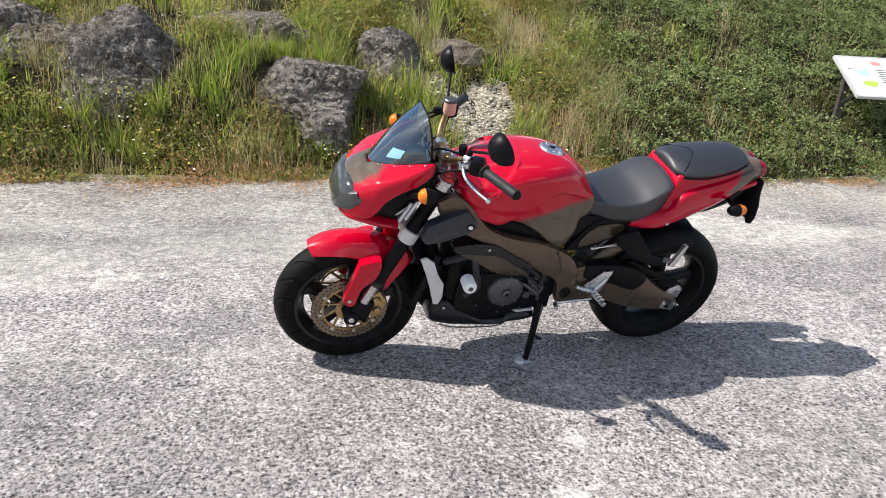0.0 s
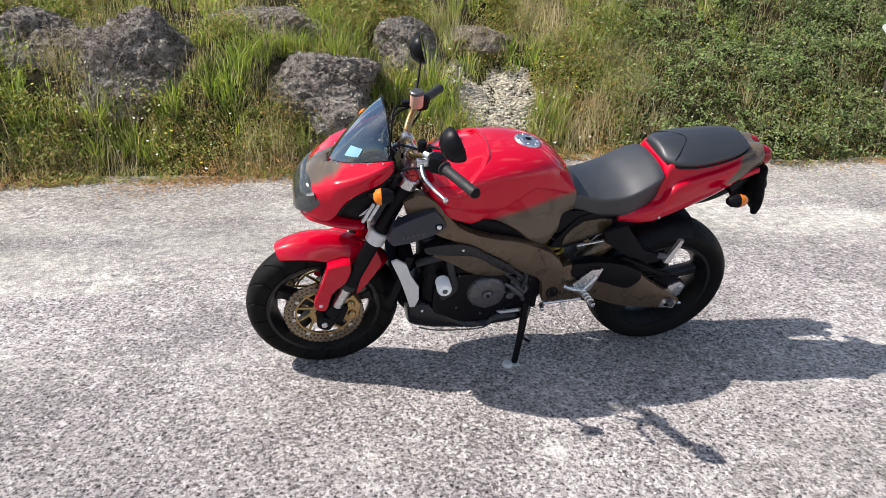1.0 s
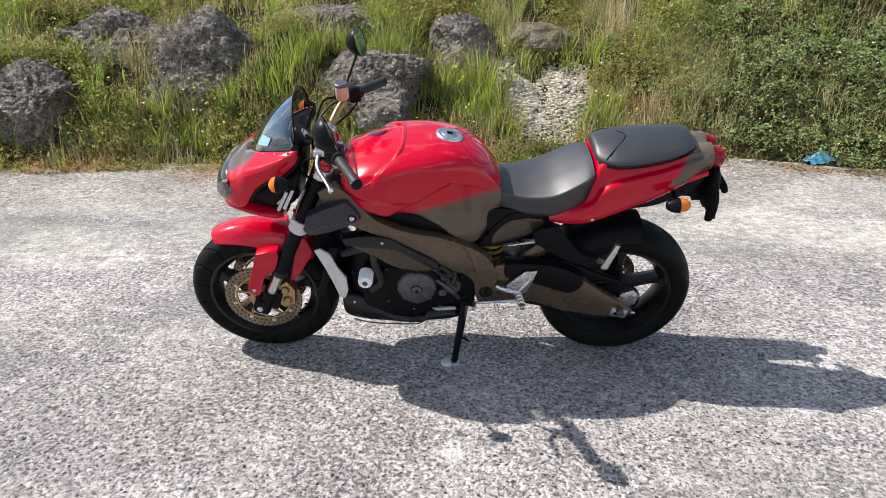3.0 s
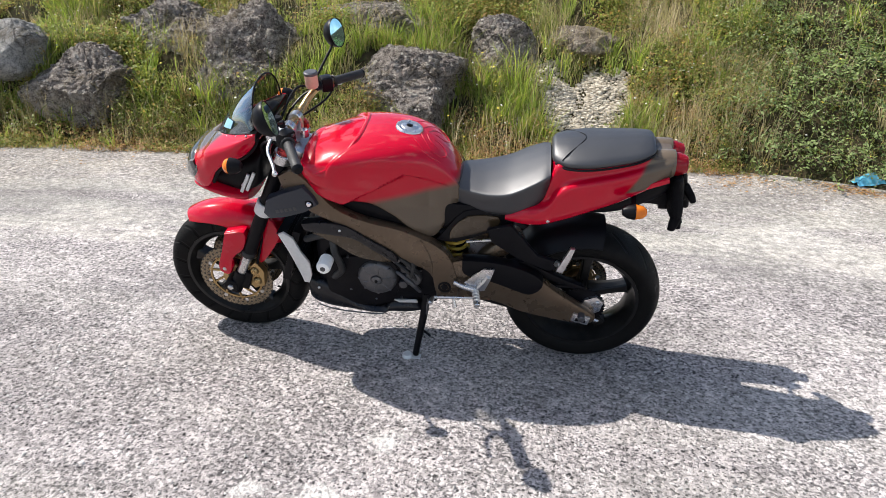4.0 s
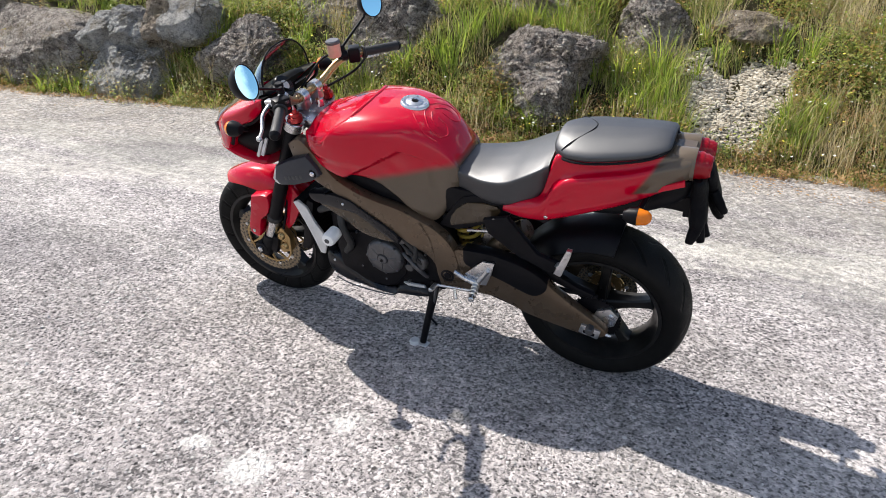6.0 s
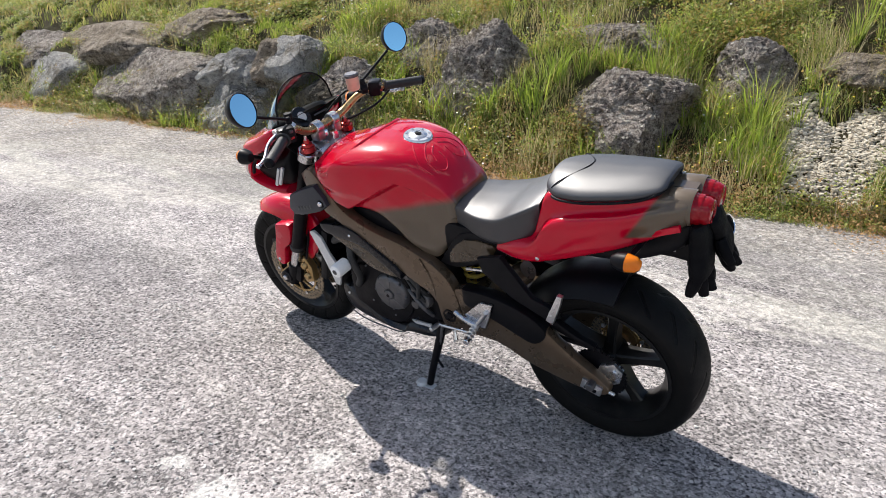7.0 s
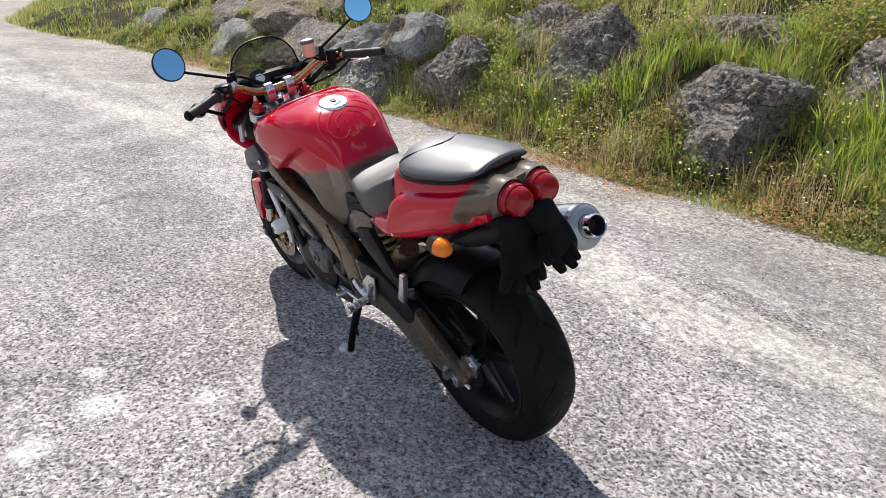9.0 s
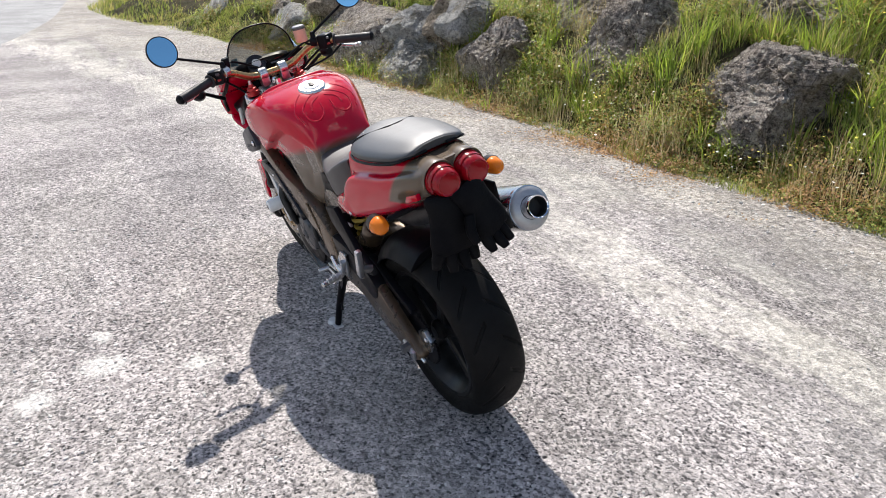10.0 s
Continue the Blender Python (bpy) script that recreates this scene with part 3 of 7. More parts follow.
def arc_shell(cx, cz, radius, a0, a1, half, drop, thick, steps=28, sides=12, reach=1.0, nose=0.0):
    """A guard over a wheel: an arc from a0 to a1 degrees (0 is to the rear, 90 is up), its edges dropped towards the axle."""
    outer, inner = [], []
    for k in range(steps + 1):
        f = k / steps
        a = radians(a0 + (a1 - a0) * f)
        w = half * (1 - (1 - reach) * (2 * f - 1) ** 4)
        ro, ri = [], []
        for j in range(sides + 1):
            u = 2 * j / sides - 1
            for ring, r in ((ro, radius), (ri, radius - thick)):
                rr = r - drop * (1 - nose * max(0.0, (f - 0.55) / 0.45)) * abs(u) ** 3
                ring.append((cx + rr * math.cos(a), w * u * (1 if ring is ro else 0.97), cz + rr * math.sin(a)))
        outer.append(ro), inner.append(ri)
    return skin([o + i[::-1] for o, i in zip(outer, inner)], True, True)


def joined(*meshes):
    bm = bmesh.new()
    for one in meshes:
        me = bpy.data.meshes.new("joint")
        one.to_mesh(me)
        one.free()
        bm.from_mesh(me)
        bpy.data.meshes.remove(me)
    return bm


def thing(name, label, category, m=None, group=""):
    ob = new(name)
    ob.empty_display_size = 0.1
    if m is not None:
        ob.matrix_basis = m
    return tagged(ob, label, category, group)

# ---- ground, road, bank ----
EDGE = ((-80, 26), (-60, 14), (-34, 3.4), (-24, 0.9), (-17, -0.2), (-14.1, 0.15), (-12.5, 0.72), (-9.3, 1.52), (-8.5, 1.65), (-5.6, 2.12), (-4.9, 2.34), (-3.2, 2.60), (-2.3, 2.68), (-1.2, 2.70),
        (-0.6, 2.78), (0.4, 2.88), (1.2, 3.06), (2.0, 3.12), (2.4, 3.06), (3.0, 2.78), (3.7, 2.76), (4.9, 2.90), (9.0, 3.2), (20.0, 3.0), (60.0, 0.0))


def edge_y(x):
    """Where the bank begins."""
    return float(np.interp(x, [e[0] for e in EDGE], [e[1] for e in EDGE]))


def bank_z(x, y):
    """The height of the bank at a place."""
    d = y - edge_y(x) + 0.10 * noise.noise(Vector((x * 1.3, y * 0.4, 3.0)))
    if d <= 0:
        return -0.03
    # An even slope, and a steeper face where the boulders are set into it.
    steep = float(np.interp(x, [-30, -14, -9, -3, 3, 8], [0.22, 0.30, 0.55, 0.76, 0.80, 0.80]))
    z = steep * (d - 0.12 * (1 - math.exp(-d / 0.15)))
    z = 3.4 * (1 - math.exp(-z / 3.4)) if z > 0 else z
    wall = float(np.interp(d, [0, 0.18, 0.35, 0.55, 0.85, 1.3, 2.0, 6.0], [0, 0.05, 0.24, 0.52, 0.78, 0.98, 1.30, 3.0]))
    share = float(np.interp(x, [-13, -9.5, -1.0, -0.1], [0, 0.85, 0.9, 0]))
    z = z * 1.04 * (1 - share) + wall * share
    rough = 0.16 * noise.fractal(Vector((x * 0.9, y * 0.9, 0.5)), 1.0, 2.0, 4) * min(1.0, d / 0.5)
    lumps = 0.05 * noise.fractal(Vector((x * 3.1, y * 3.1, 4.5)), 1.0, 2.0, 3) * min(1.0, d / 0.3)
    return -0.02 + z + rough + lumps


def sheet(name, xs, ys, height, material):
    verts = [(x, y, height(x, y)) for y in ys for x in xs]
    n = len(xs)
    faces = [(j * n + i, j * n + i + 1, (j + 1) * n + i + 1, (j + 1) * n + i) for j in range(len(ys) - 1) for i in range(n - 1)]
    return mesh_of(name, verts, faces, material, True)


def ground_z(x, y):
    near = max(0.0, 1.0 - (x * x + y * y) / 160.0)
    flat = min(1.0, max(0.0, (math.hypot(x / 1.2, y) - 0.6) / 1.5))
    return near * flat * 0.012 * noise.noise(Vector((x * 0.7, y * 0.7, 9.0)))


steps_x = sorted({-600.0, -300.0, -150.0, -80.0, -50.0, -30.0, -20.0, 20.0, 40.0, 90.0, 200.0, 600.0} | {round(-14 + 0.4 * k, 2) for k in range(61)})
steps_y = sorted({-600.0, -300.0, -120.0, -60.0, -30.0, -15.0, 15.0, 30.0, 60.0, 120.0, 300.0, 600.0} | {round(-8 + 0.4 * k, 2) for k in range(36)})
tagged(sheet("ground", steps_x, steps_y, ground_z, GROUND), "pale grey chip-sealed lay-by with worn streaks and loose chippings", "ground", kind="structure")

road_rows = ((-120, 20, 12), (-60, 5.7, -3.5), (-34, 0.85, -7.0), (-22, -0.30, -7.2), (-15.5, -0.78, -7.2), (-12, -1.28, -7.2), (-10, -1.72, -7.4), (-7, -2.65, -8.0), (0, -5.0, -10.2), (12, -7.5, -13), (60, -12, -18))
road_mid = spline([(x, a, b) for x, a, b in road_rows], 6)
road_verts, road_faces = [], []
for x, a, b in road_mid:
    road_verts += [(x, a, -0.012), (x, a - 0.35, 0.014), (x, b + 0.35, 0.014), (x, b, -0.012)]
for k in range(len(road_mid) - 1):
    road_faces += [(4 * k + i, 4 * k + i + 1, 4 * k + 5 + i, 4 * k + 4 + i) for i in range(3)]
tagged(mesh_of("road", road_verts, road_faces, ROAD), "smooth grey asphalt road beyond the lay-by", "road", kind="structure")

bank_x = [-80, -65, -52, -42, -34, -28, -23, -19] + [round(-16 + 0.14 * k, 2) for k in range(172)] + [9, 11, 14, 18, 24, 34, 50]
bank_d = [-0.15, 0.0] + [round(0.07 * k, 3) for k in range(1, 45)] + [3.4, 3.8, 4.4, 5.2, 6.5, 9, 14, 24, 40]
bank_verts = [(x, edge_y(x) + d, bank_z(x, edge_y(x) + d)) for d in bank_d for x in bank_x]
nb = len(bank_x)
bank_faces = [(j * nb + i, j * nb + i + 1, (j + 1) * nb + i + 1, (j + 1) * nb + i) for j in range(len(bank_d) - 1) for i in range(nb - 1)]
tagged(mesh_of("bank", bank_verts, bank_faces, SOIL, True), "dry earth bank overgrown with grass and weeds", "embankment", kind="structure")


# ---- rocks in the bank ----
def rock(name, reach, seed, material, label, worn=False, group="rocks in the bank"):
    """A boulder sunk into the slope, filling reach (x0, x1, z0, z1, front y): a ball cut by planes, roughened at three scales."""
    x0, x1, z0, z1, face = reach
    rnd = random.Random(seed)
    wide, tall = (x1 - x0) / 2 * 1.17, (z1 - z0) / 2 * 1.20
    deep = 0.22 * (x1 - x0) + 0.16
    bm = bmesh.new()
    bmesh.ops.create_icosphere(bm, subdivisions=6 if x1 > -5 else 5, radius=1.0)
    planes = []
    for _ in range(5 if worn else 11):
        v = Vector((rnd.uniform(-1, 1), rnd.uniform(-1, 0.4), rnd.uniform(-0.3, 1))).normalized()
        planes.append((v, rnd.uniform(0.80, 0.96) if worn else rnd.uniform(0.58, 0.86)))
    planes.append((Vector((rnd.uniform(-0.2, 0.2), -0.86, 0.50)).normalized(), 0.62))
    off = Vector((seed * 7.3, seed * 3.1, seed * 1.7))
    for v in bm.verts:
        p = v.co.copy()
        for w, d in planes:
            over = p.dot(w) - d
            if over > 0:
                p -= w * over * 0.94
        spot = Vector((p.x * wide, p.y * deep, p.z * tall))
        layer = noise.noise(Vector((spot.x * 1.6, spot.y * 1.6, spot.z * 12.0 + spot.x * 2.5)) + off)
        crag = noise.fractal(spot * 6.0 + off, 0.6, 2.1, 6)
        ridge = noise.ridged_multi_fractal(spot * 4.0 + off, 0.9, 2.1, 5, 1.0, 2.0) - 1.2
        rough = 0.45 if worn else 1.0
        p *= 1 + 0.15 * noise.noise(p * 1.4 + off) + rough * (0.030 * layer + 0.075 * crag + 0.035 * ridge) + (0.03 if worn else 0.06) * noise.fractal(spot * 20.0 + off, 0.45, 2.1, 4)
        low = max(0.0, -p.z)
        girth = 1.0 / math.sqrt(max(0.58, 1.0 - 0.8 * low * low))
        v.co = Vector((p.x * wide * girth, p.y * deep * girth - 0.05 * low, p.z * tall * (1.0 + 0.45 * low)))
    ob = part(name, bm, material, None, at=((x0 + x1) / 2, face + 0.74 * deep, (z0 + z1) / 2 - 0.05))
    return tagged(ob, label, "rock", group)


# Reach in x, height and front of each, with its shape.
ROCKS = (
    ((-2.80, -1.56, 0.14, 1.14, 3.22), 3, 0, False, "large angular dark granite boulder set in the grassy bank"),
    ((-3.22, -2.45, 0.02, 0.50, 3.04), 5, 2, False, "low brown earthy rock at the foot of the large boulder"),
    ((-1.28, -0.22, 0.26, 0.91, 3.16), 8, 0, False, "layered granite boulder with a pale weathered top ridge"),
    ((-2.00, -0.80, 0.78, 1.23, 3.80), 12, 0, False, "flat grey granite boulder high in the bank"),
    ((-0.26, 0.34, 0.72, 1.12, 3.84), 15, 0, False, "small dark granite rock among tall grass"),
    ((0.44, 1.02, 0.86, 1.05, 4.12), 17, 2, False, "flat dark granite rock above the scree"),
    ((-4.14, -3.24, 0.22, 0.78, 2.76), 21, 0, False, "rounded grey granite boulder above the verge"),
    ((-3.76, -2.66, 0.68, 1.16, 3.52), 26, 0, False, "grey granite rock with lichen"),
    ((-4.70, -4.06, 0.64, 1.02, 2.82), 24, 1, True, "pale rounded granite boulder in the bank"),
    ((-4.98, -4.36, 0.55, 1.00, 2.78), 28, 2, False, "brown wedge-shaped rock in the bank"),
    ((-5.52, -4.38, 0.04, 0.60, 2.44), 55, 1, False, "low lichen-covered granite rock by the verge"),
    ((-5.60, -5.12, 0.52, 0.79, 2.55), 57, 1, False, "pale broken granite stone in the bank"),
    ((-5.20, -4.74, 0.58, 0.89, 2.62), 59, 1, False, "pale split granite stone on the bank"),
    ((-7.72, -5.46, 0.14, 0.77, 2.32), 31, 0, True, "broad rounded grey granite boulder"),
    ((-9.00, -7.78, 0.06, 0.65, 2.04), 41, 1, True, "pale granite boulder by the verge"),
    ((-8.98, -6.98, 0.60, 1.05, 2.52), 44, 2, True, "brown moss-topped granite boulder in the second row"),
    ((-10.40, -8.70, 0.20, 0.87, 2.24), 38, 0, True, "dark granite boulder behind the verge"),
    ((-7.12, -5.76, 0.90, 1.25, 3.02), 46, 2, False, "brown rock high in the bank"),
    ((-12.00, -11.00, 0.10, 0.62, 1.62), 47, 1, True, "pale granite boulder far along the bank"),
)
for reach, seed, kind, worn, label in ROCKS:
    rock("granite_rock", reach, seed, (GRANITE, GRANITE_PALE, GRANITE_BROWN)[kind], label, worn)

# ---- the motorcycle ----
# Its own axes: x to the rear, y to its right, z up along its lean; the axles at x = -0.71 and 0.71.
BIKE = Matrix.Translation((0, 0.06, 0)) @ pose(0, 0, 0, 14.25, 0, 2.8)
bike = thing("motorcycle", "red and bronze naked sports motorcycle leaning on its side stand", "motorcycle", BIKE)
FRONT, REAR = Vector((-0.712, 0, 0.298)), Vector((0.706, 0, 0.308))


def tyre_profile(radius, width, rim):
    """Half round crown, bulging side walls and a bead on the rim."""
    w = width / 2
    crown = [(radius - (radius - rim) * 0.52 * (1 - math.cos(a)) , w * math.sin(a)) for a in np.linspace(-math.pi / 2, math.pi / 2, 17)]
    low = [(rim + 0.012, -w * 0.86), (rim - 0.002, -w * 0.70)]
    return low[::-1] + crown + [(r, -y) for r, y in low]


def wheel(name, centre, radius, width, rim, rubber, spokes, label):
    """Hub with the tyre, rim and spokes as its pieces."""
    hub = part(name, joined(lathe([(0.0, -0.062), (0.022, -0.062), (0.036, -0.05), (0.034, -0.02), (0.034, 0.02), (0.036, 0.05), (0.022, 0.062), (0.0, 0.062)], 28)), RIM_PAINT, bike, label, centre)
    part("tyre", lathe(tyre_profile(radius, width, rim), 96), rubber, hub, "black treaded road tyre, dusty")
    w = width / 2 * 0.78
    part("rim", lathe([(rim + 0.006, -w), (rim + 0.006, -w - 0.004), (rim - 0.006, -w - 0.003), (rim - 0.016, -w * 0.72), (rim - 0.032, -w * 0.4), (rim - 0.036, 0),
                       (rim - 0.032, w * 0.4), (rim - 0.016, w * 0.72), (rim - 0.006, w + 0.003), (rim + 0.006, w + 0.004), (rim + 0.006, w)], 72, closed=True), RIM_PAINT, hub)
    for k in range(spokes):
        a = 2 * math.pi * (k + 0.18) / spokes
        bm = bmesh.new()
        rows = []
        for r, half, thick in ((0.026, 0.022, 0.030), (0.07, 0.017, 0.026), (0.12, 0.016, 0.022), (rim - 0.045, 0.020, 0.020), (rim - 0.024, 0.032, 0.022)):
            rows.append([(r, half, thick), (r, half * 0.7, thick + 0.006), (r, -half * 0.7, thick + 0.006), (r, -half, thick), (r, -half, -thick), (r, -half * 0.7, -thick - 0.006), (r, half * 0.7, -thick - 0.006), (r, half, -thick)])
        rings = [[(r * math.cos(a) - s * math.sin(a), t, r * math.sin(a) + s * math.cos(a)) for r, s, t in row] for row in rows]
        bm.free()
        part("spoke", skin(rings), RIM_PAINT, hub)
    return hub


front_wheel = wheel("front_wheel", FRONT, 0.298, 0.120, 0.214, FRONT_RUBBER, 5, "black cast front wheel")
rear_wheel = wheel("rear_wheel", REAR, 0.308, 0.186, 0.216, REAR_RUBBER, 5, "black cast rear wheel")


def brake_disc(hub, y, outer, inner):
    t = 0.0025
    disc = part("brake_disc", lathe([(outer, y - t), (outer, y + t), (inner, y + t), (inner, y - t)], 96, closed=True), DRILLED, hub, "drilled steel brake disc")
    arms = []
    for k in range(10):
        a = 2 * math.pi * k / 10
        c, s = math.cos(a), math.sin(a)
        arms.append(rod((0.05 * c, y, 0.05 * s), ((inner + 0.006) * math.cos(a + 0.35), y, (inner + 0.006) * math.sin(a + 0.35)), 0.0065, 0.0045, 8))
    arms.append(lathe([(inner - 0.012, y - 0.0035), (inner - 0.004, y - 0.0035), (inner - 0.004, y + 0.0035), (inner - 0.012, y + 0.0035)], 64, closed=True))
    arms.append(lathe([(0.034, y - 0.005), (0.056, y - 0.005), (0.056, y + 0.005), (0.034, y + 0.005)], 32, closed=True))
    part("disc_carrier", arms.pop(), GOLD, hub, "gold anodised disc carrier")
    for arm in arms:
        part("carrier_arm", arm, GOLD, hub)
    for k in range(8):
        a = 2 * math.pi * (k + 0.25) / 8
        part("rivet", lathe([(0, y - 0.006), (0.008, y - 0.006), (0.009, y), (0.008, y + 0.006), (0, y + 0.006)], 10, at=((inner + 0.004) * math.cos(a), 0, (inner + 0.004) * math.sin(a))), ALLOY, hub)


for side in (-1, 1):
    brake_disc(front_wheel, side * 0.068, 0.155, 0.116)
brake_disc(rear_wheel, 0.075, 0.110, 0.070)

# Valve stem on the front rim.
part("valve", rod((0.16, -0.01, -0.09), (0.145, -0.015, -0.08), 0.004), BLACK_PLASTIC, front_wheel)

# ---- fork, guard and calipers ----
FORK_LOW, FORK_TOP = Vector((-0.692, 0, 0.300)), Vector((-0.390, 0, 0.935))


def fork_at(f, y=0.0, off=0.0):
    way = (FORK_TOP - FORK_LOW).normalized()
    return FORK_LOW.lerp(FORK_TOP, f) + Vector((way.z * off, y, -way.x * off))


for side in (-1, 1):
    y = 0.103 * side
    leg = part("fork_leg", rod(fork_at(0.24, y), fork_at(0.985, y), 0.027, 0.027, 20), BLACK_METAL, bike, "black upside-down fork leg")
    part("fork_slider", rod(fork_at(0.06, y), fork_at(0.30, y), 0.0215, 0.0215, 20), ALLOY, leg, "bright alloy fork slider")
    part("dust_seal", rod(fork_at(0.235, y), fork_at(0.27, y), 0.030, 0.030, 20), RUBBER, leg)
    foot = joined(rod(fork_at(-0.06, y), fork_at(0.10, y), 0.026, 0.028, 16), rod((FRONT.x, y - 0.030, FRONT.z), (FRONT.x, y + 0.030, FRONT.z), 0.030, 0.030, 18),
                  box((0.05, 0.03, 0.09), (-0.655, y, 0.325), 0.008, pose(0, 0, 0, 0, 20, 0)))
    part("axle_lug", foot, BLACK_METAL, leg, "black cast axle lug")
    part("axle_nut", rod((FRONT.x, y + side * 0.026, FRONT.z), (FRONT.x, y + side * 0.040, FRONT.z), 0.013, 0.013, 6), ALLOY, leg)
    cap = part("fork_cap", joined(lathe([(0, 0.034), (0.010, 0.034), (0.012, 0.022), (0.019, 0.020), (0.020, 0.010), (0.026, 0.008), (0.027, -0.01), (0, -0.01)], 20, "Z", fork_at(0.995, y))), RED_ANODISED, leg, "red anodised fork cap")
    part("adjuster", lathe([(0, 0.048), (0.006, 0.047), (0.007, 0.034), (0, 0.034)], 10, "Z", fork_at(0.995, y)), ALLOY, leg)
    # Caliper behind the leg.
    cal = part("brake_caliper", slab([(-0.650, 0.365), (-0.600, 0.410), (-0.570, 0.360), (-0.580, 0.290), (-0.625, 0.270), (-0.650, 0.300)], y - side * 0.055, y - side * 0.002, 0.009), GOLD, bike, "gold four-piston brake caliper")
    for px, pz in ((-0.610, 0.365), (-0.606, 0.315)):
        part("piston_cover", rod((px, y - side * 0.004, pz), (px, y + side * 0.010, pz), 0.018, 0.015, 16), GOLD, cal)
    part("brake_hose", tube([(-0.595, y - side * 0.01, 0.400), (-0.560, y - side * 0.03, 0.52), (-0.535, y - side * 0.05, 0.62), (-0.52, y * 0.3, 0.70)], 0.005, 8), BLACK_PLASTIC, cal)

for f, mat_, half, nm in ((0.605, SILVER, 0.027, "lower_clamp"), (0.955, ALLOY, 0.020, "upper_clamp")):
    c = fork_at(f)
    bits = [box((0.085, 0.150, 2 * half), c + Vector((0.018, 0, 0)), 0.010, pose(0, 0, 0, 0, 25, 0))]
    for side in (-1, 1):
        bits.append(rod(fork_at(f, 0.103 * side) - (FORK_TOP - FORK_LOW).normalized() * half, fork_at(f, 0.103 * side) + (FORK_TOP - FORK_LOW).normalized() * half, 0.036, 0.036, 20))
    part(nm, joined(*bits), mat_, bike, "silver triple clamp")

guard = part("front_mudguard", arc_shell(FRONT.x, FRONT.z, 0.335, 40, 120, 0.080, 0.075, 0.004, 30, 14, 0.66, 0.55), RED_PAINT, bike, "glossy red front mudguard")
for side in (-1, 1):
    y = side * 0.078
    part("guard_leg", slab([(-0.690, 0.562), (-0.607, 0.574), (-0.622, 0.494), (-0.674, 0.444), (-0.702, 0.362), (-0.740, 0.368), (-0.746, 0.402), (-0.718, 0.478)],
                           y, y + side * 0.050, 0.010, smooth=3), RED_PAINT, guard, "red fork leg cover")
    part("guard_bolt", rod((-0.722, side * 0.126, 0.388), (-0.722, side * 0.133, 0.388), 0.008, 0.008, 8), ALLOY, guard)
    part("guard_tail", slab([(-0.570, 0.640), (-0.520, 0.610), (-0.490, 0.547), (-0.497, 0.506), (-0.568, 0.402), (-0.606, 0.388), (-0.580, 0.482)], side * 0.052, side * 0.074, 0.006, smooth=3), RED_PAINT, guard)

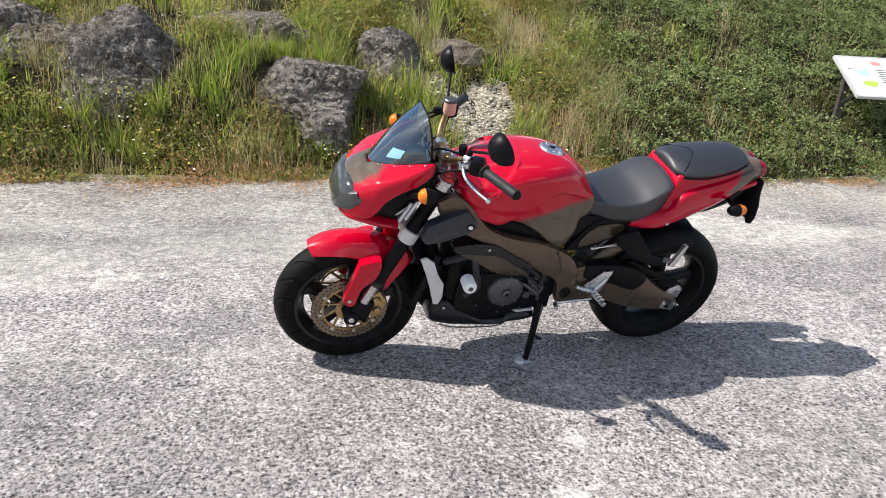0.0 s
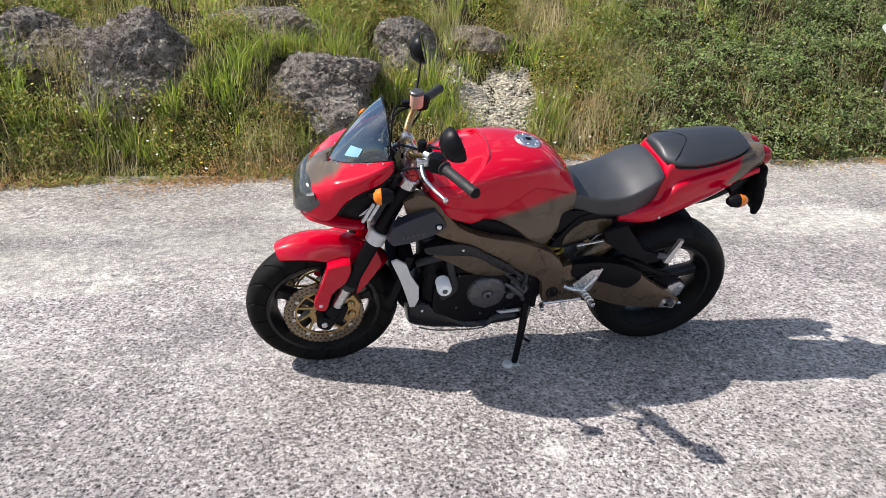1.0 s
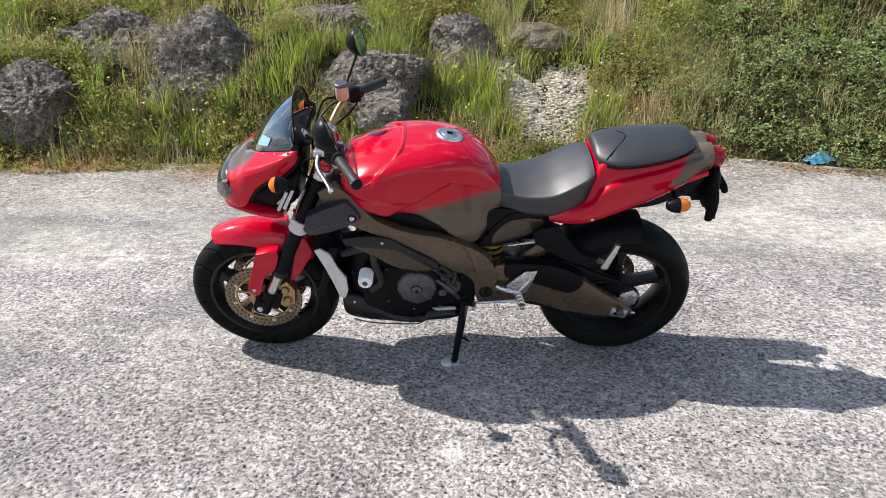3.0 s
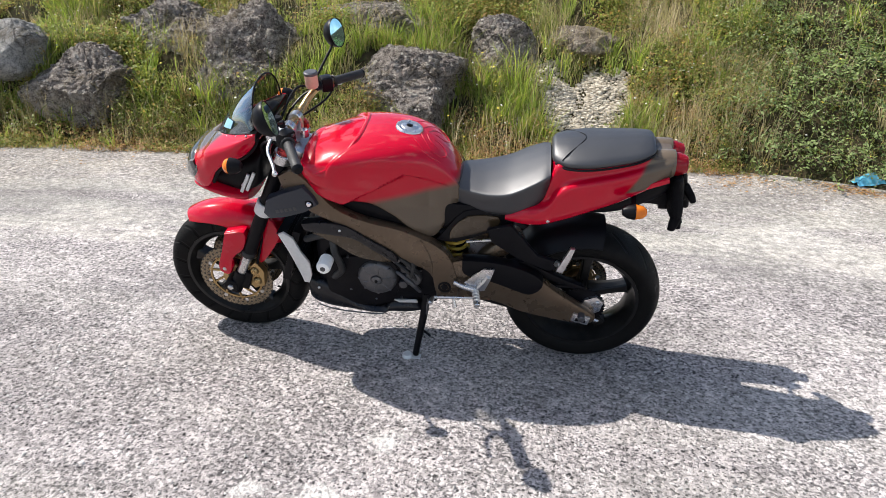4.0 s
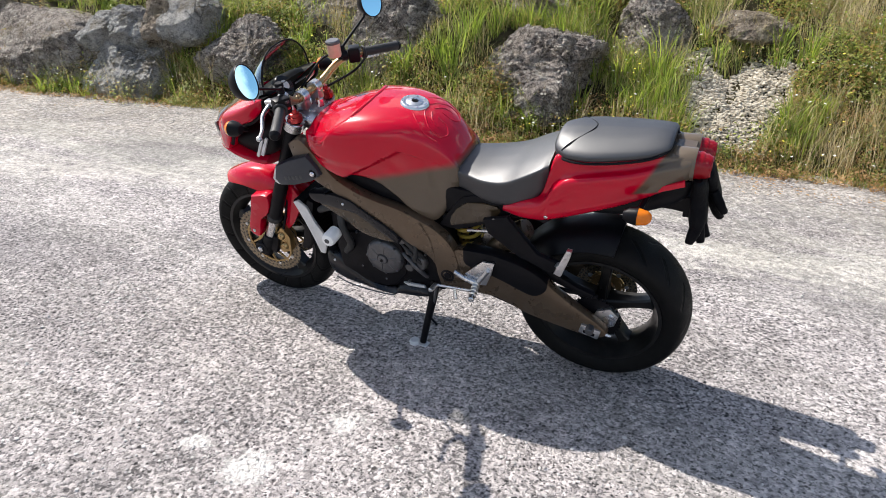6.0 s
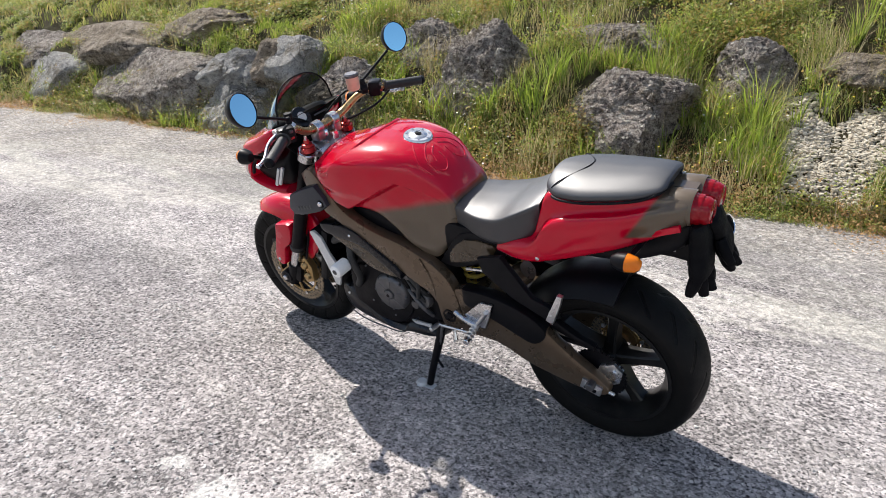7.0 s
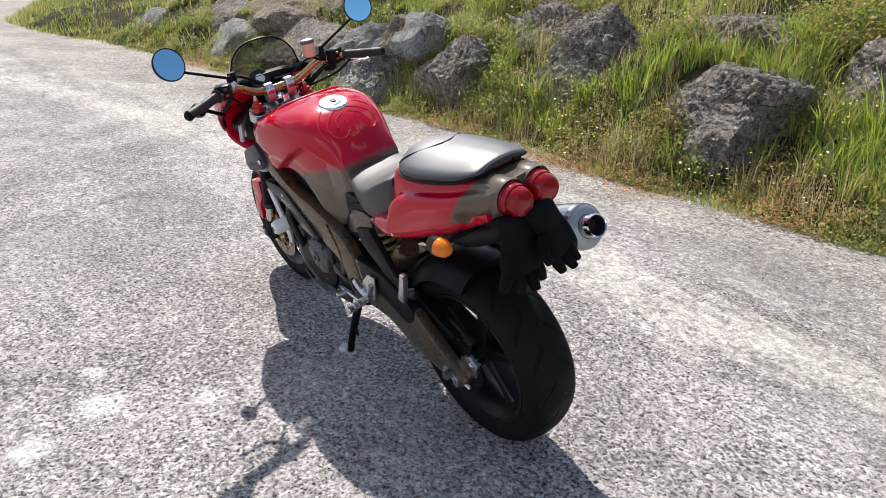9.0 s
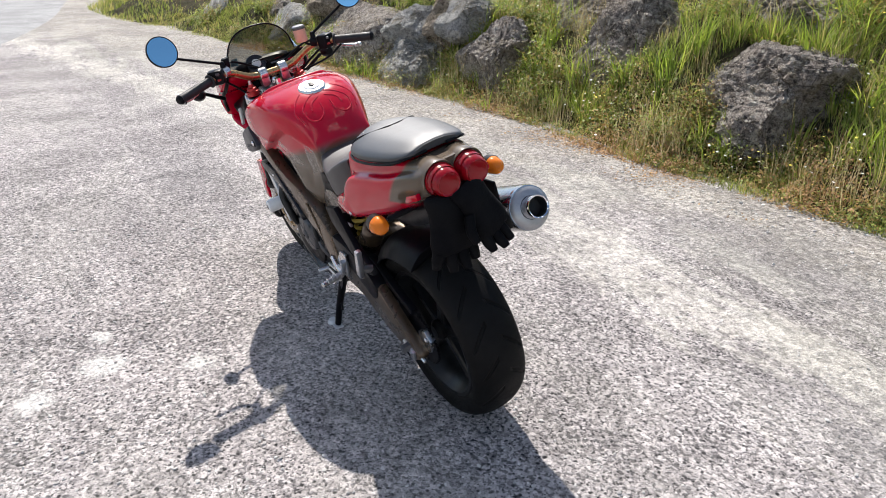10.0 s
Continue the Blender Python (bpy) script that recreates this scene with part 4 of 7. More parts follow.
# ---- bars and controls ----
bar = part("handlebar", tube([(-0.2435, -0.390, 1.032), (-0.309, -0.267, 1.043), (-0.352, -0.175, 1.040), (-0.385, -0.090, 0.994), (-0.388, 0, 0.985),
                              (-0.385, 0.090, 0.994), (-0.348, 0.175, 1.040), (-0.290, 0.270, 1.043), (-0.222, 0.372, 1.031)],
                             [0.011, 0.011, 0.0125, 0.015, 0.0155, 0.015, 0.0125, 0.011, 0.011], 14, 6), GOLD, bike, "gold tapered handlebar")
for side in (-1, 1):
    part("bar_clamp", joined(box((0.045, 0.034, 0.060), (-0.390, 0.042 * side, 0.972), 0.006), rod((-0.39, 0.042 * side - 0.017, 0.987), (-0.39, 0.042 * side + 0.017, 0.987), 0.026, 0.026, 16)), ALLOY, bar, "polished bar clamp")
    tip = Vector((-0.243, -0.392, 1.032)) if side < 0 else Vector((-0.218, 0.376, 1.029))
    root = Vector((-0.312, -0.262, 1.043)) if side < 0 else Vector((-0.296, 0.258, 1.043))
    way = (tip - root).normalized()
    ribs = []
    for k in range(17):
        r = 0.0172 if k % 2 else 0.0162
        ribs.append((r, k / 16))
    grip = part("grip", tube([root.lerp(tip, f) for _, f in ribs], [r for r, _ in ribs], 16, 1), RUBBER, bike, "ribbed black rubber grip")
    part("end_plug", rod(tip - way * 0.002, tip + way * 0.012, 0.0185, 0.014, 16), BLACK_PLASTIC, grip)
    part("grip_flange", rod(root - way * 0.008, root, 0.025, 0.025, 18), RUBBER, grip)
    switch = part("switch_box", box((0.045, 0.055, 0.055), root - way * 0.040, 0.010, pose(0, 0, 0, 0, 0, -28 * -side)), BLACK_PLASTIC, bike, "black switch housing")
    for dz, s in ((0.014, 0.010), (-0.008, 0.008)):
        part("switch", box((0.012, 0.014, s), root - way * 0.040 + Vector((0.024, 0, dz)), 0.003), GREY_METAL if dz > 0 else RED_ANODISED, switch)
    # Lever ahead of the grip, its ball end out.
    ax = root - way * 0.05 + Vector((-0.045, 0, -0.005))
    end = tip + Vector((-0.085, 0.02 * -side, -0.034))
    part("lever", joined(tube([ax, ax.lerp(end, 0.35) + Vector((-0.018, 0, -0.004)), ax.lerp(end, 0.7) + Vector((-0.006, 0, -0.010)), end], [0.009, 0.0075, 0.006, 0.0055], 10),
                         lathe([(0, 0.010), (0.007, 0.007), (0.010, 0), (0.007, -0.007), (0, -0.010)], 12, "Z", end)), ALLOY, bar, "polished alloy lever")
    part("lever_perch", joined(rod(root - way * 0.072, root - way * 0.100, 0.020, 0.020, 16), box((0.060, 0.026, 0.022), ax + Vector((0.012, 0, 0.002)), 0.005)), ALLOY if side < 0 else BLACK_METAL, bar)
    # Fluid cup.
    cup_at = Vector((-0.345, 0.140, 1.066)) if side > 0 else Vector((-0.372, -0.168, 1.058))
    big = side > 0
    rr, hh = (0.024, 0.050) if big else (0.014, 0.024)
    cup = part("fluid_cup", lathe([(0, 0), (rr * 0.85, 0), (rr, 0.006), (rr, hh), (0, hh)], 24, "Z", cup_at), PEACH_PLASTIC if big else BLACK_PLASTIC, bike, "peach coloured brake fluid cup" if big else "")
    part("cup_lid", lathe([(0, hh + 0.012), (rr * 0.9, hh + 0.012), (rr * 1.08, hh + 0.008), (rr * 1.08, hh), (0, hh)], 24, "Z", cup_at), GREY_METAL if big else BLACK_PLASTIC, cup)
    part("cup_bracket", tube([cup_at + Vector((0, 0, 0.004)), cup_at + Vector((0.01, 0.02 * side, -0.015)), root - way * 0.085], 0.005, 8), BLACK_METAL, cup)
    # Mirror on its stalk.
    head = Vector((-0.312, -0.380, 1.192)) if side < 0 else Vector((-0.297, 0.357, 1.196))
    foot_ = root - way * 0.085 + Vector((0, 0, 0.016))
    low = head + Vector((-0.010, -0.040 * side, -0.038))
    mirror = part("mirror_stalk", joined(rod(foot_, foot_ + Vector((0, 0, 0.024)), 0.011, 0.009, 12), rod(foot_ + Vector((0, 0, 0.016)), low, 0.0052, 0.0048, 10), rod(low, head + Vector((-0.016, 0, 0)), 0.0055, 0.006, 10)), BLACK_METAL, bike, "thin black mirror stalk")
    tilt = Matrix.Translation(head) @ (pose(0, 0, 0, 0, -18, 14) if side < 0 else pose(0, 0, 0, 0, -15, -10))
    part("mirror_shell", lathe([(0, -0.046), (0.024, -0.043), (0.042, -0.030), (0.052, -0.012), (0.0555, 0.002), (0.0545, 0.006), (0.0515, 0.0045)], 36, "X"), BLACK_PLASTIC, mirror, "round black mirror shell", tilt)
    part("mirror_glass", lathe([(0, 0.0045), (0.030, 0.0044), (0.0515, 0.0042), (0.0515, 0.0015), (0, 0.0015)], 40, "X"), MIRROR, mirror, "round mirror glass", tilt)
for k, pts in enumerate((((-0.31, -0.25, 1.030), (-0.41, -0.21, 1.02), (-0.47, -0.12, 0.93), (-0.44, -0.05, 0.82)), ((-0.30, 0.25, 1.030), (-0.41, 0.22, 1.00), (-0.47, 0.13, 0.92), (-0.44, 0.05, 0.82)),
                         ((-0.34, -0.18, 1.05), (-0.43, -0.13, 1.06), (-0.45, 0.0, 0.98)), ((-0.335, 0.20, 1.04), (-0.42, 0.17, 1.045), (-0.45, 0.02, 0.97)),
                         ((-0.30, 0.28, 1.02), (-0.33, 0.22, 0.98), (-0.42, 0.12, 0.94)))):
    part("control_cable", tube(pts, 0.0045, 8), BLACK_PLASTIC, bar)
part("ignition_lock", lathe([(0, 0.026), (0.014, 0.026), (0.016, 0.0), (0, 0.0)], 18, "Z", (-0.350, 0, 0.938)), CHROME, bike, "ignition lock")
part("steering_nut", lathe([(0, 0.022), (0.012, 0.022), (0.018, 0.012), (0.019, 0.0), (0, 0.0)], 6, "Z", (-0.398, 0, 0.942)), CHROME, bike)

# ---- cowl, lamp, screen ----
def cowl_row(x, top, half, mid, low, roof):
    return (x, [(0, top), (-half * 0.45, top - roof * 0.15), (-half * 0.82, top - roof * 0.55), (-half, mid), (-half * 0.97, (mid + low) / 2), (-half * 0.80, low), (-half * 0.42, low - 0.012), (0, low - 0.016)])


def screen_foot(x):
    """Half width and height of the line where the screen meets the cowl."""
    s = min(1.0, max(0.0, (x + 0.668) / 0.185) ** (1 / 1.7))
    return 0.162 * s * (1.15 - 0.15 * s), 0.958 + 0.062 * s ** 1.7


def cowl_front(x, top, half, mid, low, roof):
    """A row of the cowl ahead of the screen."""
    return (x, [(0, top), (-half * 0.12, top - roof * 0.01), (-half * 0.26, top - roof * 0.05), (-half * 0.62, top - roof * 0.30), (-half * 0.93, mid + 0.010), (-half, (mid + low) / 2), (-half * 0.90, low), (0, low - 0.002)])


def cowl_open(x, half, mid, low):
    """A row of the cowl beside the screen: its skin falls from the screen's foot to the side."""
    y, z = screen_foot(x)
    return (x, [(0, z - 0.020), (-y * 0.88, z - 0.020), (-y - 0.002, z + 0.001), (-y * 0.45 - half * 0.55, z - 0.006), (-half * 0.97, mid + 0.010), (-half, (mid + low) / 2), (-half * 0.90, low), (0, low - 0.002)])


cowl = part("headlamp_cowl", joined(
    # Upper shell, arched below and open under the screen.
    body([cowl_front(-0.772, 0.856, 0.070, 0.822, 0.790, 0.03), cowl_front(-0.755, 0.905, 0.118, 0.850, 0.795, 0.05), cowl_front(-0.715, 0.938, 0.156, 0.890, 0.790, 0.05), cowl_front(-0.680, 0.954, 0.174, 0.915, 0.797, 0.045),
          cowl_open(-0.655, 0.184, 0.930, 0.824), cowl_open(-0.620, 0.192, 0.945, 0.880), cowl_open(-0.570, 0.197, 0.965, 0.918), cowl_open(-0.515, 0.196, 0.990, 0.942), cowl_open(-0.475, 0.186, 1.008, 0.975), cowl_open(-0.462, 0.176, 1.012, 1.000)], 5, 4),
    # Lower lip.
    body([cowl_row(-0.772, 0.804, 0.084, 0.790, 0.776, 0.02), cowl_row(-0.745, 0.815, 0.132, 0.796, 0.772, 0.02), cowl_row(-0.690, 0.814, 0.158, 0.790, 0.762, 0.02),
          cowl_row(-0.635, 0.792, 0.156, 0.768, 0.742, 0.02), cowl_row(-0.580, 0.772, 0.138, 0.746, 0.720, 0.02), cowl_row(-0.558, 0.758, 0.122, 0.740, 0.718, 0.010)], 5, 3)),
    COWL_PAINT, bike, "red lacquered headlamp cowl with bronze-grey front")
part("cowl_deck", body([(x, [(0, z), (-w * 0.84, z), (-w, z + 0.011), (-w * 0.98, z - 0.012), (-w * 0.5, z - 0.014), (0, z - 0.014)]) for x, w, z in
                        [(x, max(0.01, screen_foot(x)[0] + 0.001), screen_foot(x)[1] - 0.008) for x in (-0.655, -0.630, -0.590, -0.540, -0.500, -0.475, -0.460)]], 3, 3), BLACK_PLASTIC, cowl, "black deck under the screen")
part("cowl_back", body([cowl_open(-0.4635, 0.1762, 1.0122, 0.9998), cowl_open(-0.4580, 0.1760, 1.0120, 1.0000)], 2, 4), BLACK_PLASTIC, cowl, "black rear edge of the cowl")
for s in (-1, 1):
    part("cowl_edge", tube([(-0.650, s * 0.172, 0.828), (-0.620, s * 0.178, 0.877), (-0.570, s * 0.183, 0.915), (-0.515, s * 0.182, 0.939), (-0.475, s * 0.174, 0.972), (-0.458, s * 0.165, 1.004)], 0.007, 8), BLACK_PLASTIC, cowl, "black inner edge of the cowl")
for side in (-1, 1):
    for k in range(4):
        sx = -0.640 + 0.048 * k
        sy, sz = screen_foot(sx)
        part("screen_bolt", rod((sx, side * (sy + 0.010), sz - 0.004), (sx, side * (sy + 0.013), sz + 0.003), 0.004, 0.004, 8), ALLOY, cowl)
lamp_glass = part("lamp_lens", body([(x, [(0, zt), (-w * 0.55, zt - 0.004), (-w * 0.86, zt - 0.022), (-w, zm), (-w * 0.985, zb + 0.008), (-w * 0.6, zb), (0, zb)]) for x, w, zt, zm, zb in
                                     ((-0.796, 0.062, 0.836, 0.815, 0.796), (-0.786, 0.090, 0.872, 0.835, 0.798), (-0.764, 0.116, 0.904, 0.850, 0.804), (-0.737, 0.140, 0.918, 0.868, 0.818), (-0.708, 0.1580, 0.914, 0.884, 0.848))], 4, 4), HEADLAMP, cowl, "dark grey faceted headlamp lens")
for side in (-1, 1):
    part("lamp_reflector", slab([(-0.748, 0.886), (-0.722, 0.898), (-0.712, 0.862), (-0.738, 0.846)], side * 0.130, side * 0.1515, 0.004, lambda x, z, s=side: s * 0.66 * (x + 0.7235)), GREY_METAL, lamp_glass, "pale reflector of the headlamp")
part("cowl_lining", body([cowl_row(-0.735, 0.850, 0.095, 0.820, 0.785, 0.03), cowl_row(-0.650, 0.880, 0.142, 0.845, 0.785, 0.04), cowl_row(-0.570, 0.905, 0.135, 0.850, 0.758, 0.04), cowl_row(-0.500, 0.935, 0.130, 0.880, 0.800, 0.04), cowl_row(-0.480, 0.960, 0.110, 0.920, 0.860, 0.04)], 4, 3), BLACK_PLASTIC, cowl, "black cowl lining")


def screen_point(u, v):
    """u from the foot to the free edge, v across from left to right."""
    s = abs(v)
    foot_ = Vector((-0.668 + 0.185 * s ** 1.7, 0.162 * v * (1.15 - 0.15 * s), 0.958 + 0.062 * s ** 1.7))
    rim_ = Vector((-0.482 + 0.012 * s * s, 0.140 * v, 1.030 + 0.126 * math.sqrt(max(0.0, 1 - s ** 2.6))))
    p = foot_.lerp(rim_, u)
    bulge = math.sin(math.pi * u) * (1 - 0.6 * s * s)
    return p + Vector((-0.009, 0.012 * v, 0.010)) * bulge


rows_ = [[screen_point(u, v) for v in np.linspace(-1, 1, 33)] for u in np.linspace(0, 1, 13)]
screen = part("windscreen", skin(rows_, False, False), SMOKED, bike, "smoked clear windscreen")
part("screen_edge", tube([screen_point(1.0, v) for v in np.linspace(-1, 1, 33)], 0.0032, 8, 1), BLACK_PLASTIC, screen, "black rubber screen edge")
stick = [[screen_point(u, v) + Vector((-0.0025, -0.002, 0.0025)) for v in np.linspace(-0.64, -0.40, 4)] for u in np.linspace(0.12, 0.30, 4)]
part("paper_disc", skin(stick, False, False), STICKER, screen, "pale blue tax sticker")
dash = part("instrument_panel", body([(x, [(0, zt), (-w * 0.7, zt - 0.004), (-w, zt - 0.02), (-w * 0.8, zt - 0.05), (0, zt - 0.055)]) for x, w, zt in ((-0.585, 0.10, 0.985), (-0.545, 0.115, 1.015), (-0.490, 0.115, 1.035), (-0.462, 0.100, 1.030))], 4, 3), BLACK_PLASTIC, bike, "black instrument panel")
part("dial_face", lathe([(0, 0.0155), (0.018, 0.0150), (0.019, 0.0120), (0, 0.0120)], 28, "X"), PALE_MARK, dash, "white rev counter face", pose(-0.470, -0.035, 1.012, 0, -35, 0))
part("dial", lathe([(0, 0.014), (0.038, 0.012), (0.042, 0.006), (0.042, -0.01), (0, -0.01)], 28, "X", (0, 0, 0)), BLACK_SATIN, dash, "round rev counter", pose(-0.470, -0.035, 1.012, 0, -35, 0))
part("display", box((0.008, 0.070, 0.034), (0, 0, 0), 0.003), GREY_METAL, dash, "", pose(-0.468, 0.055, 1.012, 0, -35, 0))
for side in (-1, 1):
    st = part("front_indicator", joined(rod((-0.548, side * 0.185, 0.905), (-0.525, side * 0.262, 0.958), 0.008, 0.007, 10),
                                        lathe([(0, 0.034), (0.015, 0.030), (0.025, 0.014), (0.028, -0.008), (0, -0.010)], 20, "X", (-0.508, side * 0.286, 0.966))), BLACK_PLASTIC, bike, "black front indicator")
    part("lens", lathe([(0, -0.034), (0.012, -0.031), (0.023, -0.022), (0.0275, -0.009), (0, -0.008)], 20, "X", (-0.508, side * 0.286, 0.966)), AMBER_LENS, st, "amber indicator lens")
    part("cowl_bracket", joined(tube([(-0.610, side * 0.10, 0.770), (-0.560, side * 0.125, 0.800), (-0.520, side * 0.120, 0.850), (-0.505, side * 0.10, 0.900)], 0.007, 8),
                                box((0.012, 0.010, 0.085), (-0.545, side * 0.150, 0.815), 0.003, pose(0, 0, 0, 0, 28, 0)), box((0.012, 0.010, 0.085), (-0.523, side * 0.150, 0.822), 0.003, pose(0, 0, 0, 0, 28, 0))), SILVER, bike, "silver cowl bracket")
part("horn", lathe([(0, -0.02), (0.035, -0.02), (0.04, -0.008), (0.036, 0.02), (0, 0.024)], 24, "X", (-0.500, -0.02, 0.66)), BLACK_METAL, bike, "round black horn")

# ---- tank ----
def tank_row(x, top, half, brow, waist, low):
    return (x, [(0, top), (-half * 0.45, top - 0.005), (-half * 0.80, top - 0.024), (-half * 0.985, brow + 0.012), (-half, waist), (-half * 0.95, (waist + low) / 2 + 0.01), (-half * 0.86, low), (-half * 0.45, low - 0.005), (0, low - 0.005)])


tank_shape = body([
    tank_row(-0.348, 0.905, 0.085, 0.880, 0.865, 0.850), tank_row(-0.325, 0.940, 0.150, 0.896, 0.868, 0.822), tank_row(-0.270, 0.963, 0.188, 0.905, 0.860, 0.790), tank_row(-0.190, 0.985, 0.198, 0.915, 0.855, 0.762),
    tank_row(-0.100, 0.998, 0.190, 0.925, 0.850, 0.752), tank_row(-0.010, 1.000, 0.176, 0.922, 0.835, 0.706), tank_row(0.070, 0.988, 0.156, 0.900, 0.815, 0.640), tank_row(0.130, 0.960, 0.136, 0.875, 0.800, 0.612),
    tank_row(0.185, 0.912, 0.114, 0.845, 0.790, 0.672), tank_row(0.220, 0.862, 0.104, 0.820, 0.780, 0.730), tank_row(0.232, 0.825, 0.090, 0.800, 0.775, 0.745)], 14, 11)
for v in tank_shape.verts:
    # Knee recess below a crease that climbs to the rear and drops again.
    fold = 0.895 - 0.62 * max(0.0, 0.045 - v.co.x) ** 1.05 - 0.40 * max(0.0, v.co.x - 0.045)
    under = min(1.0, max(0.0, (fold - v.co.z) / 0.012))
    fade = min(1.0, max(0.0, (0.20 - v.co.x) / 0.08)) * min(1.0, max(0.0, (v.co.z - 0.66) / 0.08)) * min(1.0, max(0.0, (abs(v.co.y) - 0.06) / 0.04))
    v.co.y *= 1 - 0.165 * under * under * (3 - 2 * under) * fade
for v in tank_shape.verts:
    # The top ahead of the arched ridge lies lower than the rest.
    s = abs(v.co.y)
    line = -0.118 - 0.16 * max(0.0, s - 0.06) - 3.2 * max(0.0, s - 0.10) ** 1.6
    sunk = min(1.0, max(0.0, (line - v.co.x) / 0.014)) * min(1.0, max(0.0, (v.co.z - 0.885) / 0.03)) * min(1.0, max(0.0, (v.co.x + 0.340) / 0.05))
    v.co.z -= 0.011 * sunk
    v.co.y *= 1 - 0.045 * sunk
tank_skin = BVHTree.FromBMesh(tank_shape)
tank = part("fuel_tank", tank_shape, TANK_PAINT, bike, "glossy red fuel tank fading to bronze-grey below")
# Raised shoulders on the tank's top.
for side in (-1, 1):
    ridge = [(-0.118, 0.0, 0.993), (-0.120, side * 0.060, 0.991), (-0.132, side * 0.110, 0.982), (-0.165, side * 0.152, 0.950), (-0.215, side * 0.182, 0.912), (-0.262, side * 0.186, 0.892)]
    part("tank_ridge", tube(ridge, [0.008, 0.008, 0.009, 0.009, 0.008, 0.003], 12), RED_PAINT, tank)
cap_at = pose(0.040, 0, 0.9945, 0, 11, 0)
cap = part("fuel_cap", lathe([(0, 0.006), (0.026, 0.006), (0.030, 0.003), (0.044, 0.004), (0.048, 0.001), (0.050, -0.006), (0, -0.006)], 48, "Z"), ALLOY, bike, "brushed alloy fuel cap", cap_at)
part("cap_lock", joined(box((0.022, 0.012, 0.004), (0, 0, 0.008), 0.0015), lathe([(0, 0.0085), (0.010, 0.008), (0.011, 0.004), (0, 0.004)], 20, "Z")), BLACK_METAL, cap)
for k in range(7):
    a = 2 * math.pi * k / 7
    part("cap_bolt", lathe([(0, 0.007), (0.0035, 0.0065), (0.0038, 0.003), (0, 0.003)], 8, "Z", (0.038 * math.cos(a), 0.038 * math.sin(a), 0)), CHROME, cap)


def on_tank(x, y):
    """The tank's upper skin at a place."""
    hit, *_ = tank_skin.ray_cast(Vector((x, y, 1.3)), Vector((0, 0, -1)))
    return hit + Vector((0, 0, -0.0012))


# Raised lines moulded into the tank behind the cap.
for side in (-1, 1):
    for line in (((0.080, 0.012), (0.100, 0.050), (0.128, 0.082), (0.160, 0.078), (0.176, 0.050), (0.160, 0.022), (0.130, 0.018)),
                 ((0.060, 0.058), (0.088, 0.088), (0.120, 0.108), (0.158, 0.098)),
                 ((0.105, 0.012), (0.122, 0.044), (0.146, 0.056))):
        part("moulded_line", tube([on_tank(x, side * y) for x, y in line], 0.0032, 8), RED_PAINT, tank)

